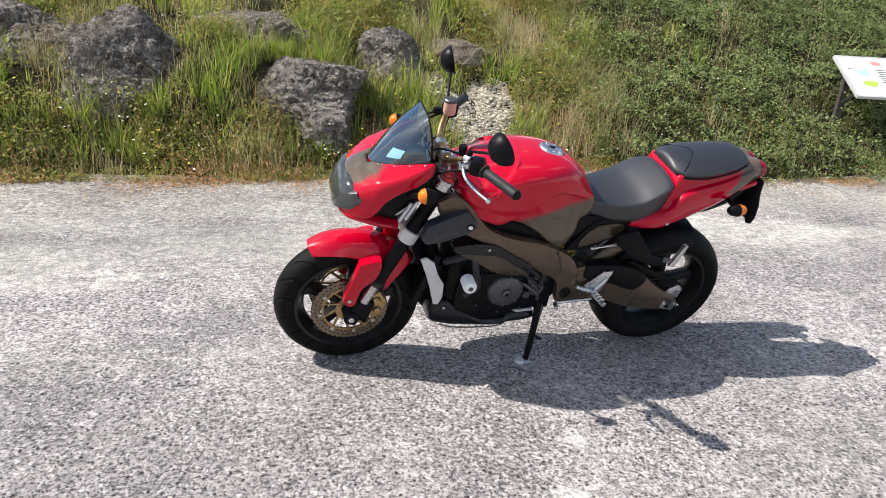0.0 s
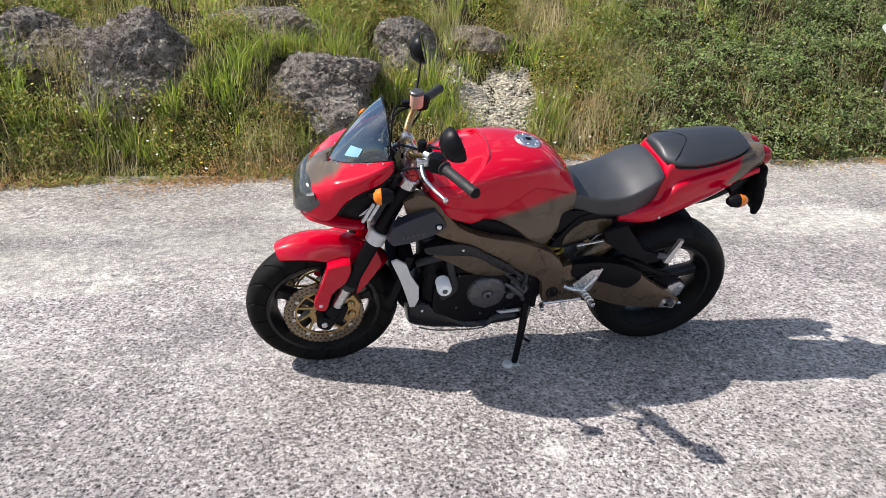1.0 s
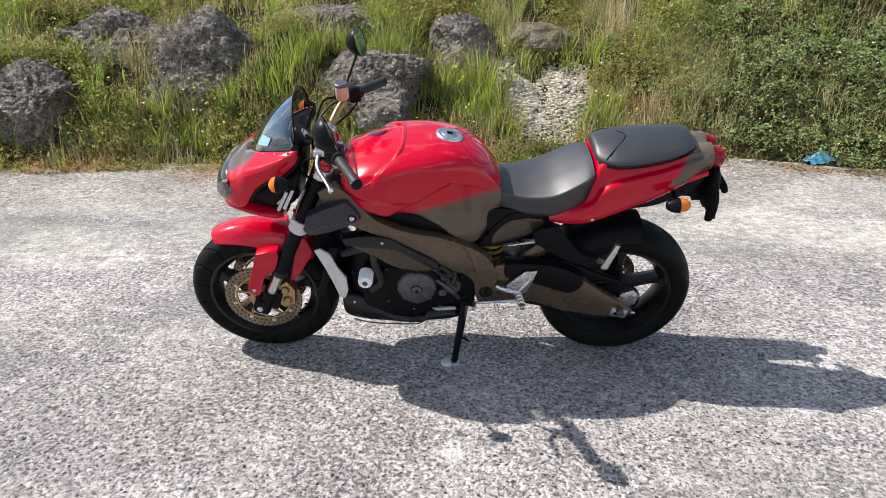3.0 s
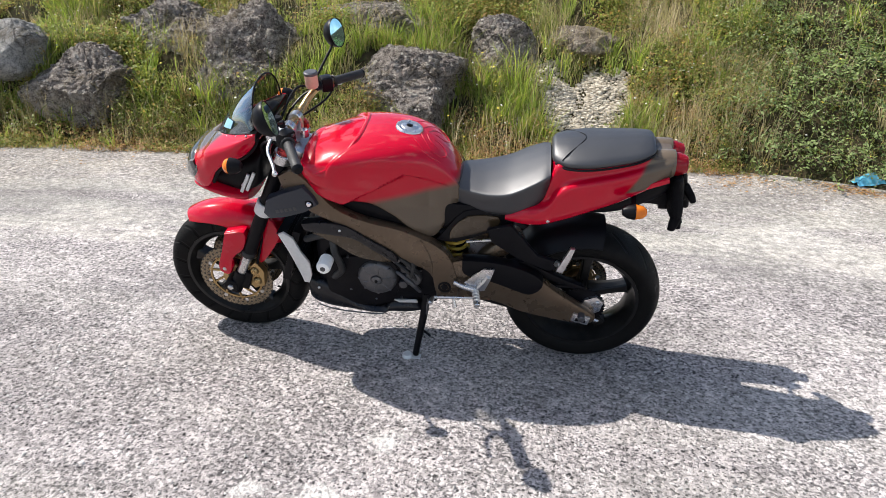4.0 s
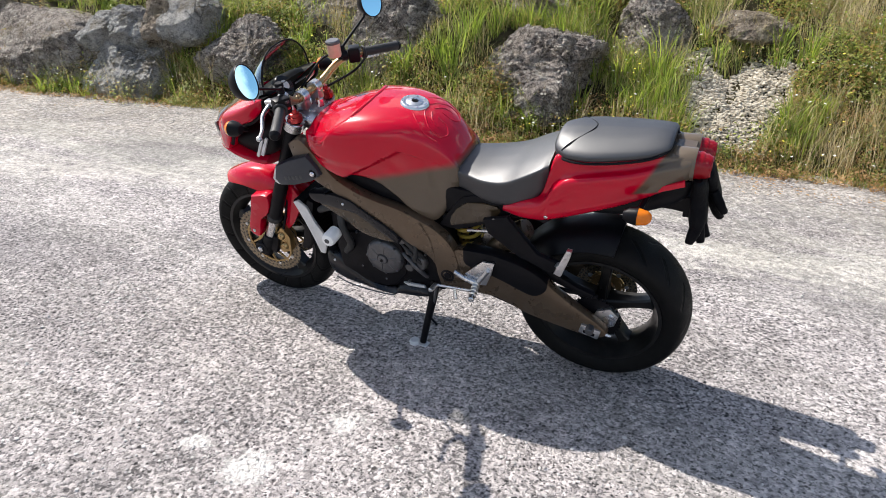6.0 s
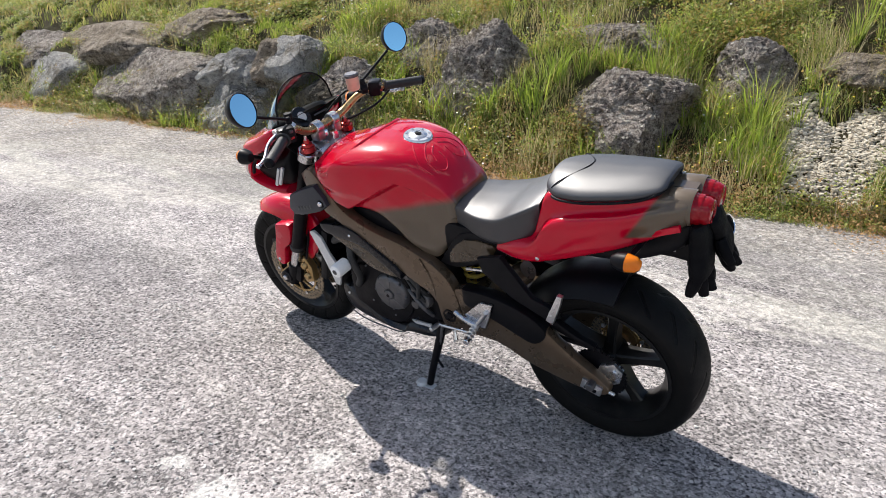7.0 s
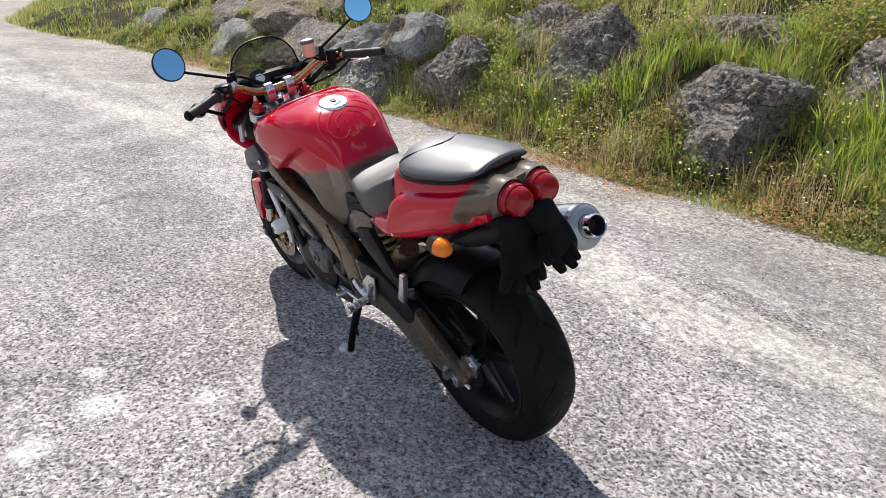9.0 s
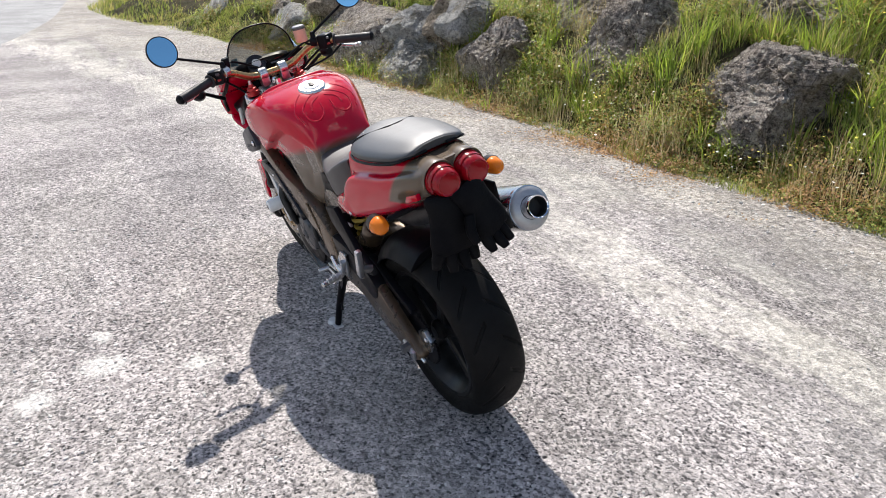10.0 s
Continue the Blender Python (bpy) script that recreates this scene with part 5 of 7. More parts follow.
# ---- frame, panels, engine ----
for side in (-1, 1):
    beam = part("frame_beam", slab([(-0.425, 0.845), (-0.365, 0.880), (-0.311, 0.853), (-0.264, 0.797), (-0.220, 0.747), (-0.157, 0.711), (-0.086, 0.688), (0.010, 0.665), (0.096, 0.627), (0.158, 0.589), (0.203, 0.533), (0.225, 0.452), (0.229, 0.360), (0.159, 0.336), (0.138, 0.385),
                                     (0.130, 0.444), (0.100, 0.482), (0.047, 0.510), (-0.040, 0.574), (-0.100, 0.613), (-0.219, 0.674), (-0.311, 0.719), (-0.400, 0.775)], side * 0.125, side * 0.172, 0.014,
                                    lambda x, z, s=side: s * (-0.060 * max(0.0, x + 0.05) - 0.25 * max(0.0, -0.30 - x)), 3), FRAME_PAINT, bike, "bronze painted aluminium frame beam")
    part("pivot_bolt", joined(rod((0.178, side * 0.120, 0.402), (0.178, side * 0.164, 0.402), 0.017, 0.015, 6), lathe([(0.018, side * 0.156), (0.026, side * 0.156), (0.026, side * 0.1605), (0.018, side * 0.1605)], 20, at=(0.178, 0, 0.402), closed=True)), BLACK_METAL, beam)
    part("beam_weld", tube([(0.092, side * 0.166, 0.620), (0.120, side * 0.164, 0.560), (0.132, side * 0.160, 0.500), (0.130, side * 0.158, 0.455)], 0.0035, 6), FRAME_PAINT, beam)
    duct = part("air_duct", slab([(-0.481, 0.716), (-0.462, 0.773), (-0.406, 0.801), (-0.318, 0.836), (-0.285, 0.795), (-0.272, 0.762), (-0.320, 0.729), (-0.393, 0.703), (-0.460, 0.691)], side * 0.140, side * 0.190, 0.012), DUCT_SATIN, bike, "satin dark blue-grey air duct cover")
    part("duct_bolt", rod((-0.302, side * 0.186, 0.768), (-0.302, side * 0.197, 0.768), 0.011, 0.010, 12), CHROME, duct)
    part("bolt_washer", rod((-0.302, side * 0.184, 0.768), (-0.302, side * 0.1925, 0.768), 0.017, 0.016, 18), BLACK_METAL, duct)
    # Lettering that cannot be made out: plain bars.
    for k in range(5):
        part("letter_bar", box((0.011, 0.0016, 0.014), (-0.425 + 0.017 * k, side * 0.1905, 0.728 + 0.004 * k), 0.0005, pose(0, 0, 0, 0, -14, 0)), GREY_MARK, duct)
    panel = part("side_panel", slab([(-0.320, 0.622), (-0.258, 0.640), (-0.161, 0.628), (-0.089, 0.582), (-0.006, 0.532), (-0.010, 0.515), (-0.066, 0.508), (-0.153, 0.524), (-0.213, 0.562), (-0.275, 0.600)], side * 0.125, side * 0.166, 0.008, smooth=3), DARK_BRONZE, bike, "dark bronze side panel under the frame")
    part("panel_cap", slab([(-0.352, 0.672), (-0.266, 0.682), (-0.182, 0.672), (-0.112, 0.628), (-0.015, 0.566), (0.004, 0.530), (-0.008, 0.520), (-0.089, 0.570), (-0.160, 0.616), (-0.257, 0.628), (-0.335, 0.640)], side * 0.130, side * 0.180, 0.010, smooth=3), BLACK_SATIN, panel, "satin black upper strip")
    part("panel_screw", rod((-0.205, side * 0.176, 0.652), (-0.205, side * 0.184, 0.652), 0.006, 0.006, 8), ALLOY, panel)
    part("crash_bobbin", lathe([(0.0, side * 0.232), (0.014, side * 0.232), (0.024, side * 0.229), (0.0275, side * 0.220), (0.027, side * 0.170), (0.0, side * 0.170)], 28, at=(-0.272, 0, 0.507)), WHITE_NYLON, bike, "white nylon crash bobbin")
    part("bobbin_recess", lathe([(0.0, side * 0.2332), (0.010, side * 0.2332), (0.010, side * 0.230), (0.0, side * 0.230)], 20, at=(-0.272, 0, 0.507)), GREY_METAL, bike)
    part("bobbin_mount", rod((-0.272, side * 0.110, 0.507), (-0.272, side * 0.176, 0.507), 0.017, 0.017, 14), BLACK_METAL, bike)
    part("radiator_side", slab([(-0.462, 0.590), (-0.440, 0.600), (-0.405, 0.575), (-0.384, 0.515), (-0.354, 0.463), (-0.352, 0.400), (-0.367, 0.362), (-0.387, 0.365), (-0.407, 0.438), (-0.431, 0.512)], side * 0.134, side * 0.146, 0.004), SILVER, bike, "silver radiator side tank")

radiator = part("radiator", box((0.030, 0.270, 0.250), (-0.428, 0, 0.480), 0.004, pose(0, 0, 0, 0, 18, 0)), BLACK_METAL, bike, "black finned radiator")
for k in range(17):
    part("fin", box((0.034, 0.262, 0.003), (-0.428 + 0.0035 * (k - 8), 0, 0.480 + 0.0125 * (8 - k)), 0, pose(0, 0, 0, 0, 18, 0)), BLACK_METAL, radiator)
engine = part("engine", joined(
    body([(x, [(0, t), (-w * 0.6, t), (-w, t - 0.03), (-w, (t + b) / 2), (-w * 0.95, b + 0.03), (-w * 0.6, b), (0, b)]) for x, w, t, b in
          ((-0.330, 0.10, 0.56, 0.30), (-0.300, 0.112, 0.60, 0.265), (-0.200, 0.126, 0.62, 0.24), (-0.05, 0.132, 0.60, 0.245), (0.06, 0.124, 0.60, 0.27), (0.14, 0.108, 0.58, 0.31), (0.165, 0.085, 0.54, 0.34))], 4, 3),
    body([(x, [(0, t), (-w * 0.6, t), (-w, t - 0.03), (-w, (t + b) / 2), (-w * 0.95, b + 0.03), (-w * 0.6, b), (0, b)]) for x, w, t, b in ((-0.27, 0.08, 0.72, 0.56), (-0.23, 0.11, 0.76, 0.55), (-0.12, 0.12, 0.76, 0.55), (0.02, 0.12, 0.72, 0.55), (0.10, 0.10, 0.68, 0.55))], 4, 3)),
    BLACK_METAL, bike, "black twin cylinder engine")
cover = part("clutch_cover", joined(lathe([(0, -0.160), (0.020, -0.160), (0.024, -0.163), (0.062, -0.161), (0.072, -0.155), (0.077, -0.144), (0.079, -0.115), (0, -0.115)], 48, at=(-0.087, 0, 0.416)),
                            *[rod((-0.087 + 0.070 * math.cos(a), -0.142, 0.416 + 0.070 * math.sin(a)), (-0.087 + 0.070 * math.cos(a), -0.1595, 0.416 + 0.070 * math.sin(a)), 0.006, 0.006, 8) for a in np.arange(8) * math.pi / 4]), GREY_METAL, engine, "round grey clutch cover")
for k in range(6):
    a = math.pi * k / 3 + 0.3
    part("cover_rib", rod((-0.087 + 0.024 * math.cos(a), -0.161, 0.416 + 0.024 * math.sin(a)), (-0.087 + 0.058 * math.cos(a), -0.161, 0.416 + 0.058 * math.sin(a)), 0.0035, 0.0025, 6, 0.001), GREY_METAL, cover)
part("clutch_cylinder", lathe([(0, -0.172), (0.012, -0.172), (0.019, -0.168), (0.022, -0.156), (0, -0.156)], 24, at=(-0.087, 0, 0.416)), GREY_METAL, engine)
part("cylinder_cap", lathe([(0, -0.1745), (0.006, -0.1745), (0.007, -0.170), (0, -0.170)], 12, at=(-0.087, 0, 0.416)), BLACK_METAL, engine)
part("side_case", slab([(-0.292, 0.262), (-0.298, 0.400), (-0.282, 0.470), (-0.215, 0.500), (-0.150, 0.505), (-0.060, 0.500), (-0.010, 0.470), (-0.004, 0.360), (-0.040, 0.300), (-0.100, 0.262)], -0.140, -0.112, 0.012, smooth=3), BLACK_METAL, engine, "black engine side case")
part("case_cover", joined(lathe([(0, -0.146), (0.030, -0.146), (0.036, -0.138), (0.038, -0.11), (0, -0.11)], 28, at=(0.050, 0, 0.415)), lathe([(0, -0.142), (0.022, -0.142), (0.026, -0.134), (0.026, -0.10), (0, -0.10)], 20, at=(-0.010, 0, 0.512)),
                          lathe([(0, -0.145), (0.016, -0.145), (0.018, -0.138), (0.018, -0.10), (0, -0.10)], 18, at=(0.012, 0, 0.385)), box((0.06, 0.05, 0.035), (0.035, -0.122, 0.462), 0.01)), GREY_METAL, engine, "grey water pump cover")
part("sprocket_case", slab([(0.040, 0.330), (0.060, 0.500), (0.110, 0.520), (0.150, 0.470), (0.150, 0.380), (0.110, 0.330)], -0.125, -0.098, 0.010, smooth=3), BLACK_METAL, engine, "black front sprocket case")
for pz, pw in ((0.530, 0.011), (0.490, 0.008), (0.445, 0.009)):
    part("coolant_pipe", tube([(-0.020, -0.128, pz), (0.020, -0.146, pz - 0.02), (0.055, -0.148, pz - 0.055), (0.075, -0.125, pz - 0.10)], pw, 10), GREY_METAL if pw == 0.009 else RUBBER, engine)
for k, (bx, bz) in enumerate(((-0.20, 0.50), (-0.235, 0.42), (-0.20, 0.34), (-0.10, 0.30), (0.0, 0.31), (0.07, 0.36), (0.085, 0.46), (-0.12, 0.535))):
    part("engine_bolt", rod((bx, -0.124, bz), (bx, -0.144, bz), 0.005, 0.005, 6), GREY_METAL, engine)
for k, pts in enumerate((((-0.25, -0.12, 0.62), (-0.24, -0.165, 0.55), (-0.22, -0.16, 0.46), (-0.26, -0.14, 0.40)), ((0.03, -0.13, 0.56), (0.06, -0.16, 0.50), (0.05, -0.16, 0.44)), ((-0.36, -0.12, 0.56), (-0.30, -0.15, 0.60), (-0.20, -0.14, 0.62)))):
    part("coolant_hose", tube(pts, 0.014 if k != 1 else 0.008, 12), RUBBER, engine)
part("exhaust_header", tube([(-0.30, 0.03, 0.48), (-0.38, 0.03, 0.42), (-0.40, 0.02, 0.30), (-0.34, 0.02, 0.22), (-0.18, 0.03, 0.20), (0.05, 0.06, 0.22), (0.20, 0.13, 0.32), (0.34, 0.185, 0.49)], 0.025, 14), BLACK_METAL, engine)


def pan_row(x, top, half, low):
    return (x, [(0, top), (-half * 0.7, top), (-half, top - 0.02), (-half * 1.02, (top + low) / 2), (-half * 0.9, low + 0.025), (-half * 0.55, low), (0, low - 0.004)])


pan = part("belly_pan", body([pan_row(-0.388, 0.340, 0.090, 0.246), pan_row(-0.376, 0.364, 0.116, 0.220), pan_row(-0.310, 0.360, 0.134, 0.208), pan_row(-0.240, 0.318, 0.140, 0.202), pan_row(-0.160, 0.272, 0.142, 0.200), pan_row(-0.075, 0.262, 0.142, 0.202),
                              pan_row(-0.045, 0.286, 0.140, 0.203), pan_row(0.030, 0.290, 0.134, 0.204), pan_row(0.072, 0.276, 0.122, 0.210), pan_row(0.088, 0.262, 0.108, 0.222)], 5, 3), BLACK_SATIN, bike, "satin black belly pan")
for side in (-1, 1):
    part("pan_seam", tube([(-0.345, side * 0.131, 0.240), (-0.270, side * 0.140, 0.226), (-0.160, side * 0.144, 0.222), (-0.090, side * 0.144, 0.224), (-0.060, side * 0.144, 0.240), (-0.050, side * 0.141, 0.268)], 0.0028, 6), GREY_METAL, pan)
    # Silver strip standing in for a bright pipe between engine and pan.
    part("bright_pipe_strip", slab([(-0.030, 0.296), (0.060, 0.302), (0.066, 0.290), (-0.010, 0.284)], side * 0.126, side * 0.136, 0.003), SILVER, pan)
    part("pan_screw", rod((-0.335, side * 0.128, 0.330), (-0.335, side * 0.138, 0.330), 0.006, 0.006, 8), ALLOY, pan)

# ---- seat, tail ----
def seat_row(x, top, half, low, crown=0.012):
    return (x, [(0, top), (-half * 0.5, top - crown * 0.22), (-half * 0.90, top - crown * 0.85), (-half * 0.985, top - crown * 0.85 - 0.009), (-half * 0.975, top - crown * 0.85 - 0.028), (-half * 0.95, (top - 0.03 + low) / 2), (-half * 0.88, low), (-half * 0.5, low), (0, low)])


seat = part("rider_seat", body([seat_row(0.210, 0.812, 0.085, 0.740), seat_row(0.222, 0.828, 0.100, 0.738), seat_row(0.270, 0.829, 0.118, 0.735, 0.014), seat_row(0.330, 0.834, 0.138, 0.733, 0.018), seat_row(0.400, 0.852, 0.152, 0.735, 0.022),
                                seat_row(0.460, 0.882, 0.154, 0.752, 0.022), seat_row(0.515, 0.908, 0.142, 0.790, 0.02), seat_row(0.542, 0.918, 0.125, 0.830, 0.02)], 6, 4), SEAT_VINYL, bike, "black vinyl rider seat")

def tail_row(x, top, half, brow, low, keel):
    return (x, [(0, top), (-half * 0.45, top), (-half * 0.72, top - 0.006), (-half * 0.80, brow + 0.018), (-half * 0.985, brow + 0.002), (-half, (brow + low) / 2), (-half * 0.9, low), (-half * 0.5, keel), (0, keel)])


tail = part("tail_cowl", body([
    tail_row(0.395, 0.738, 0.140, 0.732, 0.712, 0.706), tail_row(0.460, 0.768, 0.161, 0.758, 0.710, 0.702), tail_row(0.515, 0.800, 0.165, 0.772, 0.713, 0.704), tail_row(0.545, 0.890, 0.164, 0.800, 0.718, 0.708), tail_row(0.562, 0.930, 0.162, 0.832, 0.724, 0.713), tail_row(0.600, 0.936, 0.158, 0.862, 0.736, 0.724),
    tail_row(0.680, 0.942, 0.147, 0.880, 0.766, 0.750), tail_row(0.780, 0.955, 0.133, 0.900, 0.806, 0.790), tail_row(0.870, 0.966, 0.115, 0.926, 0.852, 0.835), tail_row(0.925, 0.968, 0.099, 0.938, 0.882, 0.870), tail_row(0.945, 0.968, 0.088, 0.945, 0.895, 0.885)], 6, 4), TAIL_PAINT, bike, "red tail cowl with bronze-grey rear")
for side in (-1, 1):
    part("tail_screw", rod((0.545, side * 0.156, 0.738), (0.545, side * 0.164, 0.736), 0.007, 0.007, 8), ALLOY, tail)
    part("red_flash", slab([(0.845, 0.868), (0.935, 0.905), (0.938, 0.888), (0.870, 0.858)], side * 0.098, side * 0.112, 0.003), RED_PAINT, tail, "", )


def pad_row(x, top, half, low):
    d = top - low
    return (x, [(0, top), (-half * 0.45, top - 0.11 * d), (-half * 0.82, top - 0.40 * d), (-half * 0.965, top - 0.62 * d), (-half, low + 0.22 * d), (-half * 0.985, low + 0.05 * d), (-half * 0.90, low), (-half * 0.5, low), (0, low)])


pad = part("pillion_seat", body([pad_row(0.544, 0.964, 0.064, 0.938), pad_row(0.553, 0.974, 0.088, 0.931), pad_row(0.582, 0.981, 0.114, 0.928), pad_row(0.618, 0.986, 0.128, 0.930), pad_row(0.680, 0.991, 0.133, 0.936), pad_row(0.760, 0.998, 0.123, 0.947),
                                 pad_row(0.830, 1.004, 0.107, 0.959), pad_row(0.872, 1.003, 0.086, 0.974), pad_row(0.884, 0.998, 0.066, 0.980)], 6, 4), SEAT_VINYL, bike, "black vinyl pillion pad")
part("pad_seam", tube([(0.576, -0.106, 0.950), (0.598, -0.088, 0.9690), (0.645, -0.030, 0.9862), (0.655, 0.0, 0.9892), (0.645, 0.030, 0.9862), (0.598, 0.088, 0.9690), (0.576, 0.106, 0.950)], 0.0018, 6), BLACK_PLASTIC, pad)
part("pad_edge", joined(*[tube([(0.556, s * 0.090, 0.930), (0.584, s * 0.116, 0.927), (0.620, s * 0.130, 0.929), (0.680, s * 0.135, 0.935), (0.760, s * 0.126, 0.946), (0.830, s * 0.109, 0.959), (0.872, s * 0.086, 0.975), (0.888, s * 0.03, 0.982)], 0.004, 8) for s in (-1, 1)]), BLACK_PLASTIC, pad, "black piped lower edge")
for side in (-1, 1):
    y = side * 0.042
    lamp = part("tail_lamp", lathe([(0.030, -0.055), (0.040, -0.05), (0.0418, 0.004), (0.040, 0.010), (0.038, 0.006), (0.036, -0.05)], 36, "X", (0.963, y, 0.924)), RED_LENS, bike, "round red tail lamp")
    part("lamp_glass", lathe([(0, 0.032), (0.022, 0.032), (0.032, 0.029), (0.0372, 0.020), (0.038, 0.0), (0, -0.002)], 36, "X", (0.963, y, 0.924)), RED_LENS, lamp, "red lamp glass")
    part("lamp_hood", lathe([(0.0440, -0.075), (0.0475, -0.070), (0.0490, -0.016), (0.0475, -0.010), (0.0445, -0.012)], 36, "X", (0.963, y, 0.926), True), HOOD_PAINT, lamp, "bronze-grey hood round the lamp")
    part("lamp_rib", lathe([(0.0415, -0.022), (0.0436, -0.019), (0.0436, -0.011), (0.0415, -0.008)], 36, "X", (0.963, y, 0.924), True), RED_LENS, lamp)
    part("lamp_ring", lathe([(0.027, 0.0305), (0.0305, 0.0330), (0.033, 0.0295), (0.030, 0.0275)], 36, "X", (0.963, y, 0.924), True), RED_LENS, lamp)
part("under_tail", body([(x, [(0, t), (-w, t - 0.004), (-w, b + 0.006), (0, b)]) for x, w, t, b in ((0.50, 0.085, 0.735, 0.715), (0.63, 0.085, 0.755, 0.728), (0.70, 0.082, 0.775, 0.728), (0.80, 0.076, 0.80, 0.742), (0.92, 0.070, 0.875, 0.80), (0.955, 0.060, 0.885, 0.84))], 4, 3), BLACK_PLASTIC, bike, "black plastic under-tail")
holder = part("plate_holder", slab([(0.790, 0.775), (0.860, 0.800), (0.925, 0.806), (0.972, 0.795), (0.992, 0.765), (0.985, 0.745), (0.900, 0.752), (0.815, 0.752)], -0.030, 0.030, 0.006, smooth=2), BLACK_PLASTIC, bike, "black plate holder arm")
part("paper_tag", box((0.004, 0.052, 0.026), (0.992, -0.004, 0.880), 0.001, pose(0, 0, 0, 0, 20, 0)), WHITE_NYLON, holder, "white paper tag")
part("tag_post", rod((0.955, -0.004, 0.800), (0.990, -0.004, 0.872), 0.005, 0.005, 8), BLACK_PLASTIC, holder)
part("plate_lamp", box((0.040, 0.060, 0.020), (0.955, 0, 0.742), 0.005), BLACK_PLASTIC, holder)
for side in (-1, 1):
    part("holder_bolt", rod((0.900, side * 0.028, 0.778), (0.900, side * 0.034, 0.778), 0.006, 0.006, 8), ALLOY, holder)
for side in (-1, 1):
    zz = 0.816 if side < 0 else 0.834
    st = part("rear_indicator", joined(rod((0.836, side * 0.060, zz + 0.008), (0.826, side * 0.158, zz), 0.009, 0.008, 12),
                                       lathe([(0, -0.036), (0.013, -0.033), (0.023, -0.018), (0.027, 0.008), (0, 0.010)], 20, "X", (0.820, side * 0.188, zz))), BLACK_PLASTIC, bike, "black stalk rear indicator")
    part("lens", lathe([(0, 0.048), (0.012, 0.045), (0.021, 0.034), (0.0262, 0.010), (0.0255, 0.006), (0, 0.005)], 24, "X", (0.820, side * 0.188, zz)), AMBER_LENS, st, "amber indicator lens")

# ---- rear end ----
for side in (-1, 1):
    arm = part("swingarm", slab([(0.170, 0.500), (0.240, 0.530), (0.300, 0.528), (0.372, 0.526), (0.462, 0.506), (0.529, 0.473), (0.586, 0.425), (0.657, 0.374), (0.732, 0.325), (0.762, 0.290), (0.735, 0.262), (0.674, 0.262), (0.579, 0.276), (0.471, 0.298), (0.361, 0.340), (0.200, 0.350)],
                                side * 0.112, side * 0.152, 0.014, lambda x, z, s=side: s * 0.010 * (x - 0.4), 3), FRAME_PAINT, bike, "bronze painted swingarm")
    part("axle_block", joined(box((0.070, 0.014, 0.040), (0.704, side * 0.157, 0.292), 0.005, pose(0, 0, 0, 0, 14, 0)), box((0.05, 0.012, 0.022), (0.704, side * 0.162, 0.292), 0.004, pose(0, 0, 0, 0, 14, 0))), ALLOY, arm, "alloy axle adjuster block")
    part("adjuster_slot", box((0.040, 0.004, 0.014), (0.704, side * 0.168, 0.292), 0.0015, pose(0, 0, 0, 0, 14, 0)), BLACK_METAL, arm)
    part("adjuster_bolt", rod((0.740, side * 0.145, 0.285), (0.776, side * 0.145, 0.276), 0.006, 0.006, 6), ALLOY, arm)
    part("axle_nut", rod((REAR.x, side * 0.150, REAR.z), (REAR.x, side * 0.184, REAR.z), 0.016, 0.015, 6), GREY_METAL, arm)
    part("arm_guard", slab([(0.245, 0.534), (0.300, 0.536), (0.372, 0.533), (0.462, 0.513), (0.529, 0.480), (0.552, 0.445), (0.535, 0.410), (0.500, 0.390), (0.455, 0.402), (0.400, 0.424), (0.330, 0.448), (0.250, 0.470)], side * 0.108, side * 0.158, 0.010, smooth=3), BLACK_PLASTIC, arm, "black chain rub guard")
    peg = part("pillion_hanger", slab([(0.335, 0.690), (0.420, 0.715), (0.520, 0.590), (0.602, 0.565), (0.610, 0.540), (0.560, 0.525), (0.450, 0.570), (0.350, 0.640)], side * 0.150, side * 0.172, 0.006), BLACK_METAL, bike, "black pillion peg hanger")
    part("pillion_peg", joined(rod((0.590, side * 0.160, 0.555), (0.605, side * 0.205, 0.580), 0.013, 0.010, 10), slab([(0.588, 0.560), (0.630, 0.662), (0.646, 0.660), (0.638, 0.625), (0.612, 0.550)], side * 0.196, side * 0.214, 0.004), *[box((0.010, 0.022, 0.006), (0.606 + 0.0075 * k, side * 0.205, 0.582 + 0.017 * k), 0.002, pose(0, 0, 0, 0, -22, 0)) for k in range(5)]), ALLOY, peg, "folded alloy pillion peg")
    heel = part("heel_plate", slab([(0.253, 0.440), (0.322, 0.509), (0.369, 0.512), (0.352, 0.455), (0.332, 0.405), (0.291, 0.400)], side * 0.160, side * 0.170, 0.003), ALLOY, bike, "bare alloy heel plate")
    part("peg_hanger", joined(tube([(0.215, side * 0.170, 0.440), (0.255, side * 0.176, 0.425), (0.300, side * 0.176, 0.412)], 0.010, 10), tube([(0.300, side * 0.176, 0.412), (0.330, side * 0.176, 0.455), (0.345, side * 0.176, 0.480)], 0.008, 10)), ALLOY, heel)
    part("foot_peg", joined(rod((0.298, side * 0.176, 0.410), (0.312, side * 0.262, 0.408), 0.013, 0.011, 12), *[lathe([(0.010, 0), (0.015, 0.003), (0.010, 0.006)], 12, "Y", (0.300 + 0.0028 * k, side * (0.19 + 0.017 * k), 0.410)) for k in range(4)]), ALLOY, heel, "ridged alloy foot peg")
